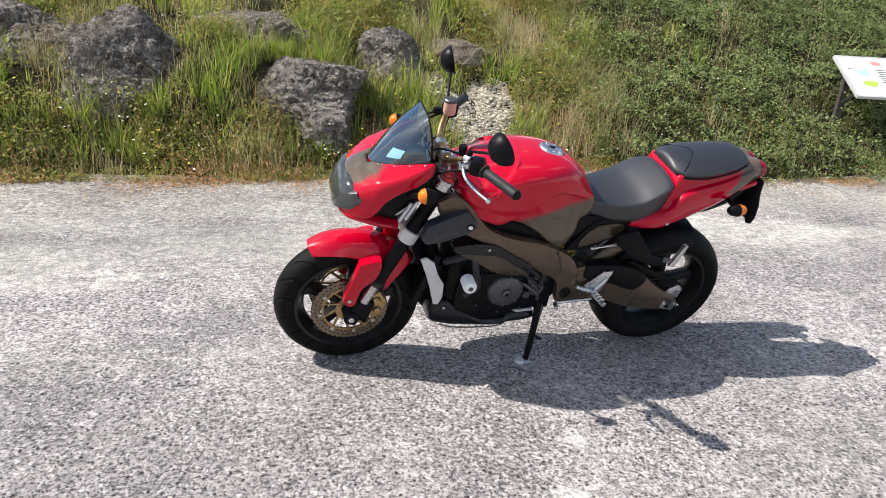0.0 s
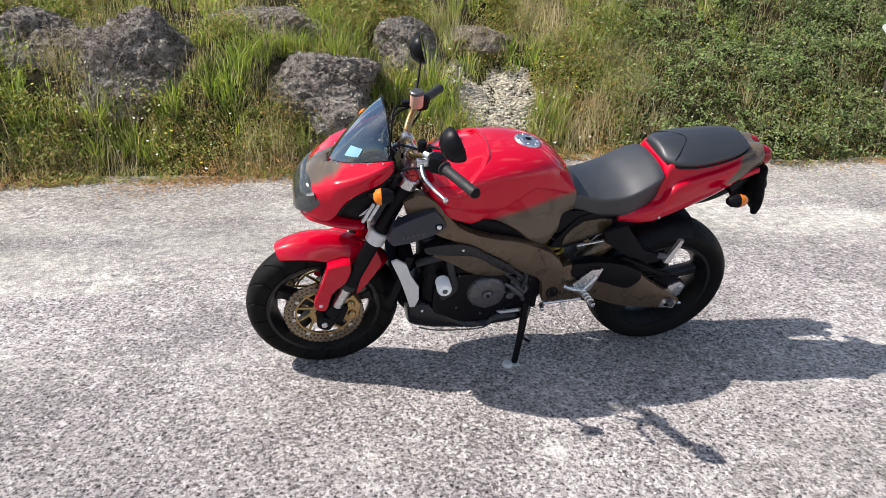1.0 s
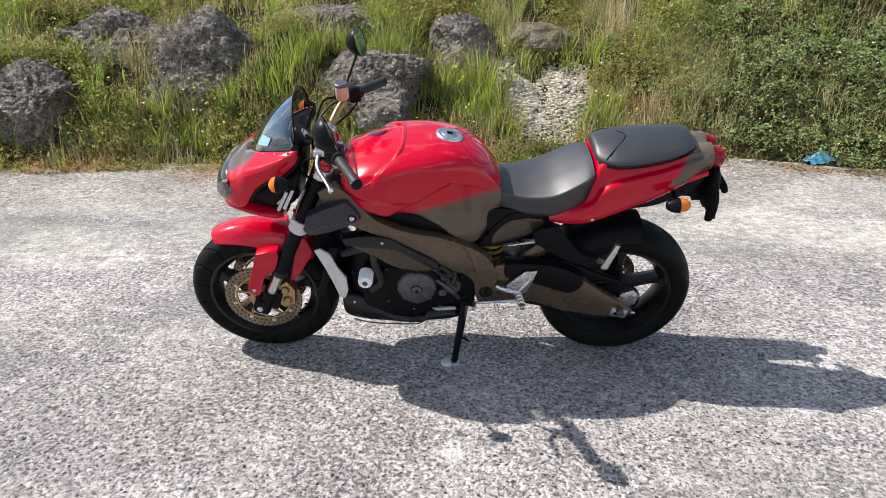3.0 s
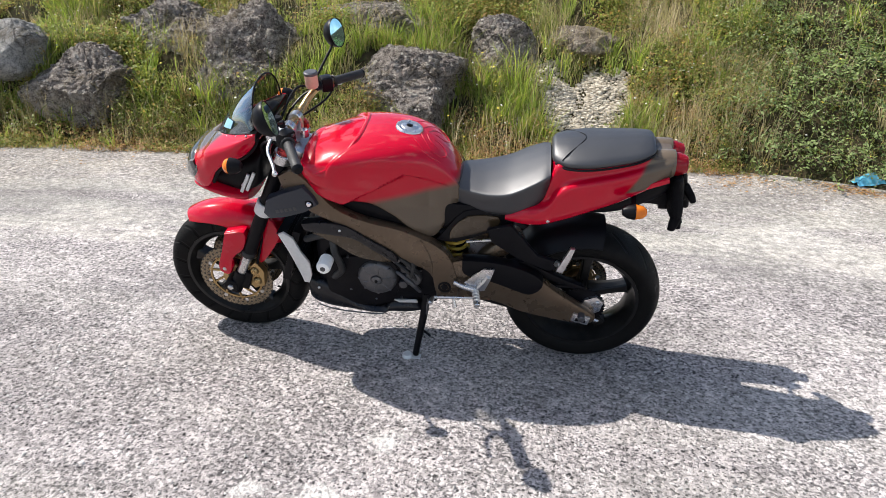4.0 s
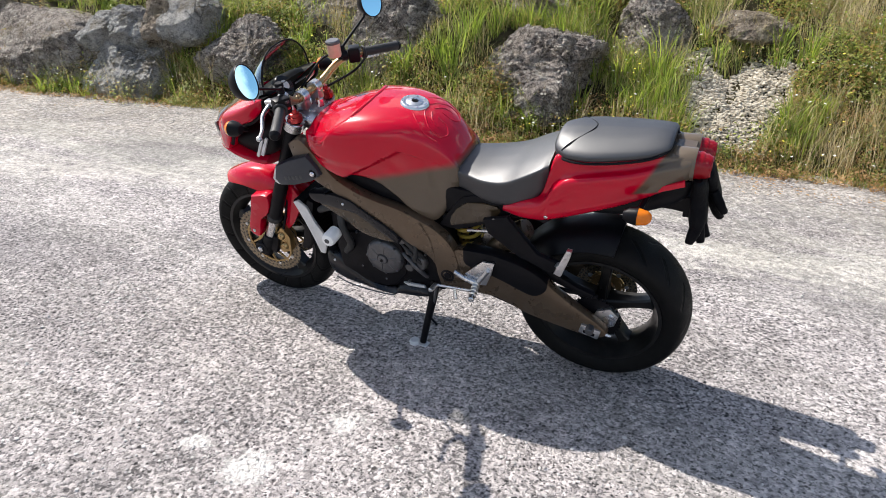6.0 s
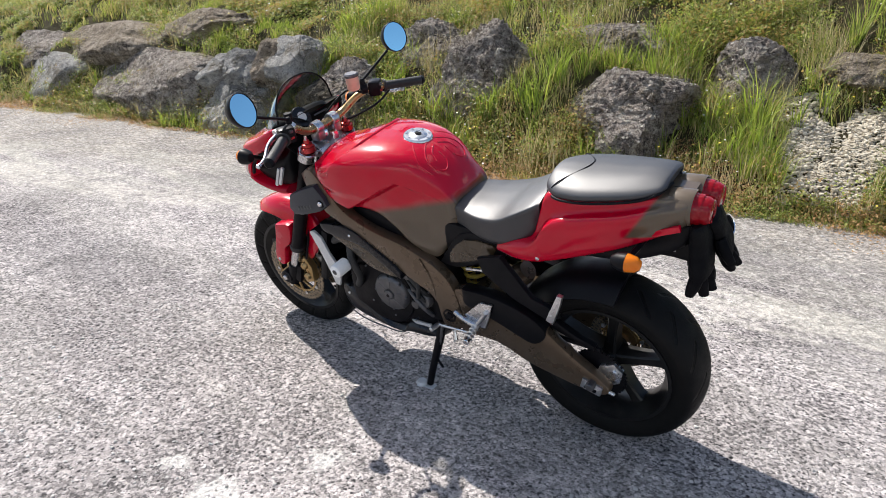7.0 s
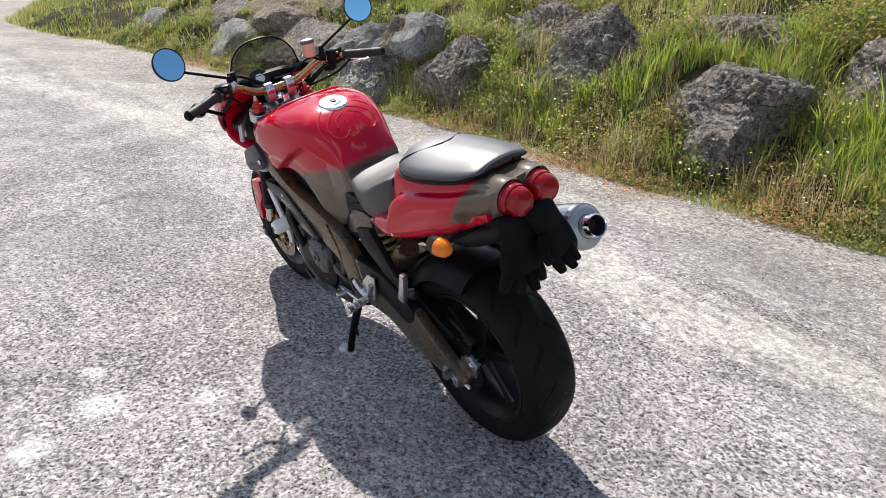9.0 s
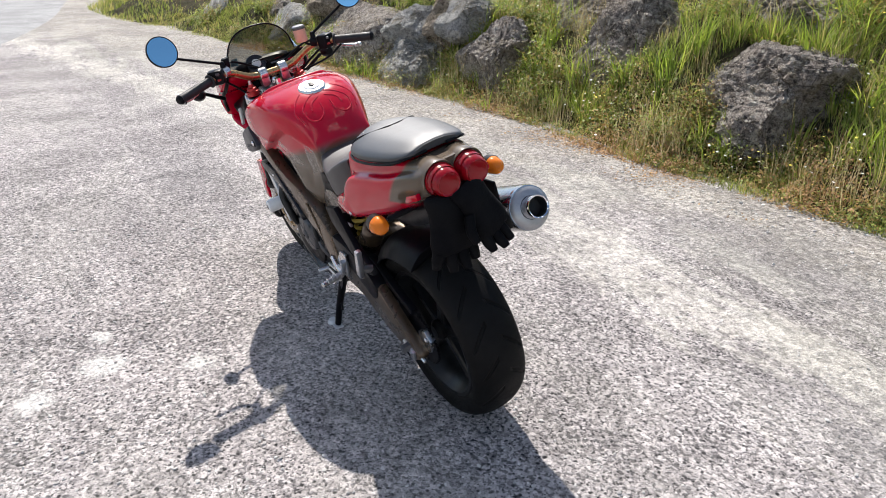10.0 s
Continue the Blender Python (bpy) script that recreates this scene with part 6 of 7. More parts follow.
part("gear_lever", joined(rod((0.292, -0.190, 0.385), (0.135, -0.176, 0.362), 0.006, 0.006, 10), rod((0.135, -0.176, 0.362), (0.128, -0.215, 0.362), 0.009, 0.009, 10), rod((0.215, -0.186, 0.375), (0.222, -0.200, 0.338), 0.006, 0.009, 10)), ALLOY, bike, "alloy gear lever")
part("caliper_carrier", joined(slab([(0.690, 0.285), (0.730, 0.270), (0.778, 0.300), (0.790, 0.345), (0.760, 0.372), (0.715, 0.352)], -0.118, -0.098, 0.004), rod((0.766, -0.116, 0.345), (0.766, -0.126, 0.345), 0.009, 0.009, 10)), ALLOY, bike, "bare alloy axle carrier")
part("swing_bridge", joined(box((0.10, 0.26, 0.10), (0.28, 0, 0.44), 0.02), box((0.08, 0.22, 0.05), (0.37, 0, 0.45), 0.012)), FRAME_PAINT, bike, "")
for side in (-1, 1):
    infill = part("side_infill", slab([(0.146, 0.598), (0.188, 0.660), (0.245, 0.730), (0.322, 0.745), (0.410, 0.730), (0.406, 0.679), (0.329, 0.640), (0.221, 0.592)], side * 0.100, side * 0.122, 0.006, smooth=2), BLACK_PLASTIC, bike, "black surround below the seat")
    part("infill_panel", slab([(0.195, 0.610), (0.200, 0.652), (0.263, 0.716), (0.371, 0.720), (0.369, 0.680), (0.292, 0.640)], side * 0.118, side * 0.130, 0.005, smooth=2), DARK_BRONZE, infill, "bronze plastic infill panel")
part("shock_reservoir", tube([(0.315, -0.062, 0.470), (0.345, -0.062, 0.505), (0.430, -0.062, 0.590), (0.452, -0.062, 0.610)], [0.034, 0.040, 0.040, 0.032], 20, 3), FRAME_PAINT, bike, "bronze-grey shock reservoir")
part("reservoir_strap", rod((0.255, -0.128, 0.602), (0.415, -0.128, 0.628), 0.006, 0.006, 8), ALLOY, bike, "bright alloy strap")
# Black filler added to close the see-through gap below the seat.
part("seat_gap_filler", body([(x, [(0, t), (-w * 0.8, t), (-w, t - 0.012), (-w, b + 0.01), (-w * 0.8, b), (0, b)]) for x, w, t, b in ((0.15, 0.095, 0.735, 0.640), (0.20, 0.110, 0.752, 0.645), (0.33, 0.118, 0.752, 0.665), (0.44, 0.110, 0.740, 0.705))], 4, 3), BLACK_PLASTIC, bike, "black filler under the seat")
part("sub_frame", joined(*[tube([(0.16, s * 0.10, 0.62), (0.30, s * 0.11, 0.68), (0.50, s * 0.10, 0.728), (0.80, s * 0.06, 0.80)], 0.012, 10) for s in (-1, 1)], box((0.12, 0.15, 0.08), (0.37, 0, 0.685), 0.015)), BLACK_METAL, bike)
spring_pts = [(0.232 + 0.0 * a + 0.044 * math.cos(a) - 0.012 * a / 6.3 * 0.5, -0.005 + 0.044 * math.sin(a), 0.400 + 0.028 * a / 6.283) for a in np.linspace(0, 6.5 * 2 * math.pi, 105)]
shock = part("shock_absorber", joined(rod((0.235, -0.005, 0.37), (0.218, -0.005, 0.64), 0.022, 0.022, 16), lathe([(0.0, 0.02), (0.05, 0.018), (0.05, 0.0), (0, 0.0)], 24, "Z", (0.222, -0.005, 0.585))), BLACK_METAL, bike, "rear shock absorber")
part("spring", tube(spring_pts, 0.0075, 8, 1), SPRING_YELLOW, shock, "yellow painted coil spring")
hugger = part("rear_hugger", joined(arc_shell(REAR.x, REAR.z, 0.345, 80, 176, 0.112, 0.060, 0.005, 32, 12, 0.95)), BLACK_PLASTIC, bike, "black plastic rear hugger")
part("chain_guard", slab([(0.330, 0.500), (0.480, 0.520), (0.640, 0.440), (0.700, 0.420), (0.694, 0.400), (0.600, 0.430), (0.470, 0.480), (0.340, 0.470)], -0.118, -0.092, 0.005), BLACK_PLASTIC, hugger)
part("chain", joined(tube([(0.150, -0.105, 0.440), (0.400, -0.103, 0.410), (0.712, -0.101, 0.402)], 0.008, 8), tube([(0.150, -0.105, 0.370), (0.400, -0.103, 0.290), (0.712, -0.101, 0.226)], 0.008, 8)), BLACK_METAL, bike, "dark drive chain")
sprocket = [(0.092 if (k // 2) % 2 else 0.084, 2 * math.pi * k / 160) for k in range(160)]
part("sprocket", slab([(r * math.cos(a), r * math.sin(a)) for r, a in sprocket], -0.105, -0.098, 0), BLACK_METAL, rear_wheel, "dark steel chain sprocket")

silencer = part("silencer", joined(tube([(0.372, 0.190, 0.505), (0.480, 0.206, 0.545), (0.650, 0.216, 0.612), (0.890, 0.218, 0.702), (0.934, 0.217, 0.719)], [0.032, 0.060, 0.068, 0.067, 0.064], 32, 6)), SATIN_STEEL, bike, "satin steel silencer")
# Unseen behind the tail; added to close a gap in the bike's cast shadow.
part("silencer_hanger", slab([(0.620, 0.700), (0.700, 0.785), (0.860, 0.800), (0.872, 0.740), (0.720, 0.670)], 0.160, 0.168, 0.003), BLACK_METAL, silencer, "black silencer hanger plate")
way_ = Vector((0.042, -0.002, 0.019)).normalized()
turn_ = Matrix.Translation((0.934, 0.217, 0.719)) @ way_.to_track_quat("Z", "Y").to_matrix().to_4x4()
part("silencer_end", lathe([(0.034, 0.012), (0.048, 0.010), (0.060, 0.004), (0.0645, -0.004), (0.058, -0.006), (0.0, -0.006)], 36, "Z"), END_STEEL, silencer, "pale satin steel silencer end cap", turn_)
part("tail_pipe", lathe([(0.0, 0.006), (0.028, 0.008), (0.0285, 0.050), (0.032, 0.052), (0.033, 0.046), (0.033, 0.0)], 32, "Z"), CHROME, silencer, "short steel tail pipe", turn_)
# Black disc and lining stand in for the dark hole of the pipe.
part("pipe_mouth", lathe([(0.0, 0.0105), (0.0275, 0.0105), (0.0275, 0.046), (0.0279, 0.046)], 28, "Z"), RUBBER, silencer, "black pipe mouth", turn_)
part("silencer_band", lathe([(0.0672, -0.012), (0.0700, -0.010), (0.0700, 0.010), (0.0672, 0.012)], 36, "Z", (0, 0, 0), True), BLACK_METAL, silencer, "", Matrix.Translation((0.650, 0.216, 0.612)) @ Vector((0.41, -0.01, 0.18)).to_track_quat("Z", "Y").to_matrix().to_4x4())

stand = part("side_stand", joined(tube([(0.098, -0.105, 0.315), (0.090, -0.135, 0.240), (0.072, -0.172, 0.140), (0.058, -0.196, 0.060)], [0.019, 0.016, 0.014, 0.013], 12),
                                  box((0.07, 0.03, 0.07), (0.105, -0.100, 0.320), 0.008), rod((0.080, -0.158, 0.17), (0.120, -0.175, 0.150), 0.005, 0.005, 8)), BLACK_METAL, bike, "black side stand, folded out")
part("stand_spring", tube([(0.110, -0.128, 0.310), (0.098, -0.142, 0.240), (0.082, -0.165, 0.170)], 0.006, 8), GREY_METAL, stand)
part("stand_foot", joined(box((0.050, 0.036, 0.012), (0.055, -0.200, 0.050), 0.004, pose(0, 0, 0, -12, 0, 0)), lathe([(0, 0.012), (0.016, 0.010), (0.022, 0.002), (0.021, -0.008), (0, -0.010)], 18, "Z", (0.026, -0.206, 0.062))), SILVER, stand, "pale worn stand foot")

# ---- gloves hung on the tail ----
def glove(m, label):
    """A riding glove hanging by its cuff, fingers down: one soft shape."""
    bits = [body([(x, [(0, t), (-w * 0.7, t * 0.8), (-w, 0.0), (-w * 0.7, -t * 0.8), (0, -t)]) for x, w, t in ((-0.10, 0.046, 0.010), (-0.085, 0.050, 0.016), (-0.04, 0.045, 0.020), (0.0, 0.047, 0.019), (0.05, 0.052, 0.021), (0.085, 0.050, 0.018), (0.095, 0.046, 0.012))], 4, 3)]
    for k, (y, ln, bend) in enumerate(((-0.035, 0.058, -0.006), (-0.012, 0.072, 0.004), (0.012, 0.070, 0.008), (0.035, 0.056, 0.003))):
        bits.append(tube([(0.080, y, 0), (0.080 + ln * 0.5, y * 1.12, bend), (0.080 + ln, y * 1.2, bend * 2.2)], [0.0150, 0.0145, 0.010], 10))
    bits.append(tube([(-0.01, 0.040, 0.004), (0.025, 0.066, 0.014), (0.062, 0.074, 0.020)], [0.014, 0.013, 0.010], 10))
    ob = part("riding_glove", joined(*bits), GLOVE_LEATHER, None, "", m)
    return tagged(ob, label, "glove", "gloves on the tail")


glove(BIKE @ pose(0.978, -0.055, 0.814, 0, 0, 0) @ pose(0, 0, 0, 0, 84, 0) @ pose(0, 0, 0, 0, 0, -6) @ Matrix.Diagonal((0.82, 1.25, 1.25, 1)), "black leather riding glove hanging from the tail")
glove(BIKE @ pose(1.000, 0.026, 0.832, 0, 0, 0) @ pose(0, 0, 0, 0, 74, 8) @ pose(0, 0, 0, 0, 0, 16) @ Matrix.Diagonal((0.80, -1.06, 1.15, 1)), "black leather riding glove hanging beside the silencer")

# ---- plants ----
rng = np.random.default_rng(7)


def clump(x, y, k):
    return noise.noise(Vector((x * 1.7 + k * 9.1, y * 1.7, k * 3.3)))


def blades(name, spots, label, category, material, high, wide, lean, ways=None):
    """Tapering bent blades in one mesh: spots of (x, y, z, scale)."""
    n = len(spots)
    p = np.array(spots)
    h = rng.uniform(high[0], high[1], n) * p[:, 3]
    w = rng.uniform(wide[0], wide[1], n)
    a, b = rng.uniform(0, 2 * np.pi, n), rng.uniform(0, 2 * np.pi, n)
    b = np.array(ways) if ways else b
    bend = rng.uniform(lean[0], lean[1], n) * h
    side = np.stack([np.cos(a), np.sin(a), np.zeros(n)], 1)
    tip = np.stack([np.cos(b), np.sin(b), np.zeros(n)], 1)
    base = p[:, :3]
    up = np.array([0, 0, 1.0])
    mid = base + up * (h * 0.55)[:, None] + tip * (bend * 0.28)[:, None]
    end = base + up * (h * (1 - 0.25 * np.minimum(1, bend / h)))[:, None] + tip * bend[:, None]
    v = np.stack([base - side * w[:, None] / 2, base + side * w[:, None] / 2, mid + side * w[:, None] * 0.4, mid - side * w[:, None] * 0.4, end], 1).reshape(-1, 3)
    i = np.arange(n)[:, None] * 5
    quads, tris = (i + [0, 1, 2, 3]).tolist(), (i + [3, 2, 4]).tolist()
    me = bpy.data.meshes.new(name)
    me.from_pydata(v.tolist(), [], quads + tris)
    me.materials.append(material)
    me.shade_smooth()
    return tagged(new(name, me), label, category, kind="stuff")


def leaves(name, spots, label, category, material, size, flat):
    """Small folded leaves in one mesh, each its own island."""
    n = len(spots)
    p = np.array(spots)
    s = rng.uniform(size[0], size[1], n) * p[:, 3]
    a = rng.uniform(0, 2 * np.pi, n)
    tilt = rng.uniform(-flat, flat, n)
    way = np.stack([np.cos(a) * np.cos(tilt), np.sin(a) * np.cos(tilt), np.sin(tilt)], 1)
    side = np.stack([-np.sin(a), np.cos(a), rng.uniform(-0.6, 0.6, n)], 1)
    c = p[:, :3]
    v = np.stack([c, c + way * (s * 0.5)[:, None] + side * (s * 0.28)[:, None], c + way * s[:, None], c + way * (s * 0.5)[:, None] - side * (s * 0.28)[:, None] + [0, 0, 0.002]], 1).reshape(-1, 3)
    i = np.arange(n)[:, None] * 4
    me = bpy.data.meshes.new(name)
    me.from_pydata(v.tolist(), [], (i + [0, 1, 2]).tolist() + (i + [0, 2, 3]).tolist())
    me.materials.append(material)
    return tagged(new(name, me), label, category, kind="stuff")


def bald(x, y):
    """Bare places: the scree chute and the faces of the larger rocks."""
    s = ((x - 0.80) / 0.50) ** 2 + ((y - 3.56) / 0.46) ** 2 + 1.3 * clump(x * 2, y * 2, 13)
    if s < 0.85:
        return True
    for (x0, x1, z0, z1, face), *_ in ROCKS:
        across, deep = (x - (x0 + x1) / 2) / (x1 - x0), 0.22 * (x1 - x0) + 0.16
        if across * across / 0.19 + ((y - face - 0.66 * deep) / (0.58 * deep)) ** 2 + 0.9 * clump(x * 4, y * 4, 14) < 0.85:
            return True
    return False


def scatter(n, x0, x1, d0, d1, keep, k=1.0, lift=0.0):
    spots = []
    while len(spots) < n:
        x, d = rng.uniform(x0, x1), rng.uniform(d0, d1)
        y = edge_y(x) + d
        q = keep(x, y, d)
        if q <= 0 or rng.random() > q or bald(x, y):
            continue
        spots.append((x, y, bank_z(x, y) - 0.01 + lift, k * (0.75 + 0.5 * (clump(x, y, 4) + 0.5)) * (0.6 if x < -4.2 else 1.0)))
    return spots


def shrub_share(x, d):
    """How far the dense low shrub has taken over the bank."""
    return float(np.interp(x + 0.35 * clump(x, d, 8) - 0.25 * d, [1.5, 2.2], [0, 1]))


def tufts(n, x0, x1, d0, d1, keep, count, spread):
    """Spots for blades that grow in tufts, with the way in which each leans."""
    spots, ways = [], []
    for x, y, z, s in scatter(n, x0, x1, d0, d1, keep):
        size = s * rng.uniform(0.6, 1.35)
        for _ in range(int(rng.integers(count[0], count[1]))):
            a, r = rng.uniform(0, 2 * np.pi), spread * rng.random() ** 0.7
            px, py = x + r * math.cos(a), y + r * math.sin(a)
            spots.append((px, py, bank_z(px, py) - 0.012, size * rng.uniform(0.65, 1.1)))
            ways.append(a + rng.normal(0, 0.5))
    return spots, ways


def weed_plants(n, x0, x1, d0, d1, keep, count, high):
    """Spots for the leaves of small branching weeds, spread up each plant's height."""
    spots = []
    for x, y, z, s in scatter(n, x0, x1, d0, d1, keep):
        h = rng.uniform(high[0], high[1]) * s
        wide = h * rng.uniform(0.25, 0.6)
        lean = rng.normal(0, 0.25, 2)
        for _ in range(int(rng.integers(count[0], count[1]))):
            f = rng.random() ** 0.7
            spots.append((x + lean[0] * h * f + rng.normal(0, wide * 0.5), y + lean[1] * h * f + rng.normal(0, wide * 0.5), z + 0.012 + h * f, rng.uniform(0.6, 1.1)))
    return spots


def green_share(x, d):
    return 1 - 0.93 * shrub_share(x, d)


blades("verge_grass", scatter(46000, -13, 6.5, -0.10, 0.75, lambda x, y, d: (0.55 + 1.7 * clump(x, y, 1)) * (1 - 0.8 * shrub_share(x, d)) * (1.15 - 0.5 * d)), "short green and straw-coloured verge grass along the lay-by", "grass", GREEN_BLADE, (0.03, 0.12), (0.003, 0.006), (0.15, 0.9))
blades("bank_grass", scatter(34000, -9, 4.5, 0.30, 3.0, lambda x, y, d: (0.30 + 2.3 * clump(x, y, 2)) * green_share(x, d), 1.0), "loose green grass on the bank", "grass", GREEN_BLADE, (0.06, 0.22), (0.003, 0.007), (0.2, 0.9))
spots, ways = tufts(430, -9, 4.5, 0.22, 3.0, lambda x, y, d: (-0.05 + 2.6 * clump(x, y, 12)) * green_share(x, d), (22, 54), 0.06)
for tx, ty, tall in ((0.22, 3.50, 1.5), (0.16, 3.66, 1.6), (0.10, 3.38, 1.1), (1.22, 3.42, 1.2), (1.30, 3.34, 1.1), (1.16, 3.30, 0.9), (-3.05, 3.02, 1.2), (-2.98, 2.92, 1.0), (-1.52, 3.25, 1.2), (-1.44, 3.40, 1.3), (-1.50, 3.10, 1.0), (-0.08, 3.30, 0.9), (-3.15, 3.20, 1.1)):
    for _ in range(75):
        a, r = rng.uniform(0, 2 * np.pi), 0.10 * rng.random() ** 0.7
        px, py = tx + r * math.cos(a), ty + r * math.sin(a)
        spots.append((px, py, bank_z(px, py) - 0.012, tall * rng.uniform(0.6, 1.05)))
        ways.append(a + rng.normal(0, 0.5))
# Grass and stalks that stand before the feet of the rocks and hang about their edges.
stalk_spots = []
for (x0, x1, z0, z1, face), *_ in ROCKS:
    if x1 < -6:
        continue
    for _ in range(int(16 * (x1 - x0)) + 6):
        gx, gy = rng.uniform(x0 - 0.10, x1 + 0.10), face + rng.uniform(-0.24, 0.06)
        lush, tall = rng.random() < 0.55, rng.uniform(0.6, 1.25)
        for _ in range(int(rng.integers(8, 26)) if lush else int(rng.integers(3, 9))):
            a, r = rng.uniform(0, 2 * np.pi), 0.05 * rng.random() ** 0.7
            px, py = gx + r * math.cos(a), gy + r * math.sin(a)
            if lush:
                spots.append((px, py, bank_z(px, py) - 0.012, tall * rng.uniform(0.5, 0.95)))
                ways.append(a + rng.normal(0, 0.5))
            else:
                stalk_spots.append((px, py, bank_z(px, py) - 0.012, tall * rng.uniform(0.7, 1.3)))
blades("rock_stalks", stalk_spots, "dry stalks standing before the rocks", "grass", DRY_BLADE, (0.20, 0.55), (0.002, 0.004), (0.1, 0.6))
blades("grass_tufts", spots, "tall bright green grass tufts on the bank", "grass", VIVID_BLADE, (0.14, 0.36), (0.005, 0.011), (0.15, 0.75), ways)
spots, ways = tufts(310, -9, 4.5, 0.05, 3.0, lambda x, y, d: (0.3 + 1.8 * clump(x, y, 3)) * green_share(x, d), (10, 26), 0.05)
more, more_ways = tufts(120, 1.15, 2.4, 0.15, 1.7, lambda x, y, d: 0.8, (12, 30), 0.06)
spots, ways = spots + more, ways + more_ways
blades("dry_tufts", spots, "dry straw-coloured grass tufts on the bank", "grass", DRY_BLADE, (0.16, 0.42), (0.002, 0.004), (0.1, 0.6), ways)
blades("dry_grass", scatter(11000, -9, 5.5, 0.0, 3.0, lambda x, y, d: (0.35 + 1.6 * clump(x, y, 3)) * (1 - 0.75 * shrub_share(x, d)), 1.0), "single dry grass stalks on the bank", "grass", DRY_BLADE, (0.10, 0.42), (0.002, 0.004), (0.1, 0.7))
blades("far_grass", scatter(44000, -40, -8, 0.0, 6.0, lambda x, y, d: (0.7 + clump(x, y, 5)) * (0.35 if x > -13 and d < 1.4 else 1.0), 1.3), "grass further along the bank", "grass", GREEN_BLADE, (0.08, 0.28), (0.007, 0.018), (0.2, 0.9))
foot_weeds = []
for (x0, x1, z0, z1, face), *_ in ROCKS:
    if x1 < -6:
        continue
    for _ in range(int(44 * (x1 - x0)) + 10):
        wx, wy = rng.uniform(x0 - 0.08, x1 + 0.08), face + rng.uniform(-0.26, 0.0)
        wz, high = bank_z(wx, wy), rng.uniform(0.06, 0.24)
        for _ in range(int(rng.integers(10, 26))):
            f = rng.random() ** 0.7
            foot_weeds.append((wx + rng.normal(0, high * 0.22), wy + rng.normal(0, high * 0.22), wz + 0.01 + high * f, rng.uniform(0.6, 1.1)))
leaves("rock_weeds", foot_weeds, "leafy weeds growing at the feet of the rocks", "weeds", WEED_LEAF, (0.014, 0.036), 0.9)
leaves("bank_weeds", weed_plants(16500, -12, 4.8, 0.12, 2.8, lambda x, y, d: (0.25 + 2.4 * clump(x, y, 6)) * green_share(x, d), (10, 26), (0.05, 0.24)), "leafy green weeds among the grass", "weeds", WEED_LEAF, (0.014, 0.040), 0.9)
leaves("verge_weeds", weed_plants(5200, -9, 5.0, -0.08, 0.45, lambda x, y, d: (0.4 + 1.9 * clump(x, y, 16)) * green_share(x, d), (8, 20), (0.02, 0.10)), "low green weeds along the edge of the lay-by", "weeds", WEED_LEAF, (0.010, 0.028), 0.9)
leaves("verge_litter", [(x, y, 0.006, s) for x, y, z, s in scatter(9000, -9, 4.6, -0.55, 0.0, lambda x, y, d: (0.3 + 1.8 * clump(x, y, 17)) * math.exp(d / 0.16))], "brown leaf litter and straw blown onto the lay-by", "litter", DRY_LEAF, (0.008, 0.024), 0.3)
leaves("dry_weeds", weed_plants(3600, -9, 4.6, -0.14, 0.55, lambda x, y, d: (0.25 + 2.2 * clump(x, y, 15)) * green_share(x, d), (8, 20), (0.02, 0.13)), "withered brown weeds along the edge of the lay-by", "weeds", DRY_LEAF, (0.010, 0.026), 0.9)


def shrub():
    """Low spreading shrub: leaves in sprays along arching twigs over a dark inside."""
    spots, stems = [], []
    for _ in range(9000):
        x, d = rng.uniform(0.9, 9.5), rng.uniform(0.02, 3.6)
        if rng.random() > shrub_share(x, d):
            continue
        y = edge_y(x) + d
        z = bank_z(x, y)
        deep = 0.07 + 0.34 * max(0.0, clump(x * 1.4, y * 1.4, 9) + 0.38)
        a, ln = rng.uniform(0, 2 * np.pi), rng.uniform(0.14, 0.34)
        start = np.array([x, y, z + deep * rng.uniform(0.2, 1.0)])
        way = np.array([np.cos(a), np.sin(a) - 0.35, rng.uniform(-0.1, 0.55)])
        line = [start + way * ln * f + np.array([0, 0, -0.10 * f * f]) for f in (0, 0.33, 0.66, 1.0)]
        stems.append(line)
        for f in np.linspace(0.1, 1.0, 17):
            c = start + way * ln * f + np.array([0, 0, -0.10 * f * f]) + rng.normal(0, 0.012, 3)
            spots.append((*c, 1.0))
    leaves("ground_cover_shrub", spots, "dense dark green small-leaved shrub covering the bank", "shrub", SHRUB_LEAF, (0.020, 0.042), 0.8)
    verts, faces = [], []
    for line in stems[:3600]:
        for p, q in zip(line, line[1:]):
            i = len(verts)
            verts += [p + (0.0025, 0, 0), p + (-0.0015, 0.002, 0), p + (-0.0015, -0.002, 0), q + (0.002, 0, 0), q + (-0.001, 0.0015, 0), q + (-0.001, -0.0015, 0)]
            faces += [(i, i + 1, i + 4, i + 3), (i + 1, i + 2, i + 5, i + 4), (i + 2, i, i + 3, i + 5)]
    tagged(mesh_of("shrub_twigs", verts, faces, TWIG), "thin brown twigs inside the shrub", "twigs", kind="stuff")


shrub()
blades("shrub_stalks", [(x, y, z + 0.08, s) for x, y, z, s in scatter(650, 1.3, 7.0, 0.1, 3.2, lambda x, y, d: shrub_share(x, d))], "thin pale dry stalks standing out of the shrub", "stalks", DRY_BLADE, (0.15, 0.45), (0.002, 0.004), (0.2, 1.1))


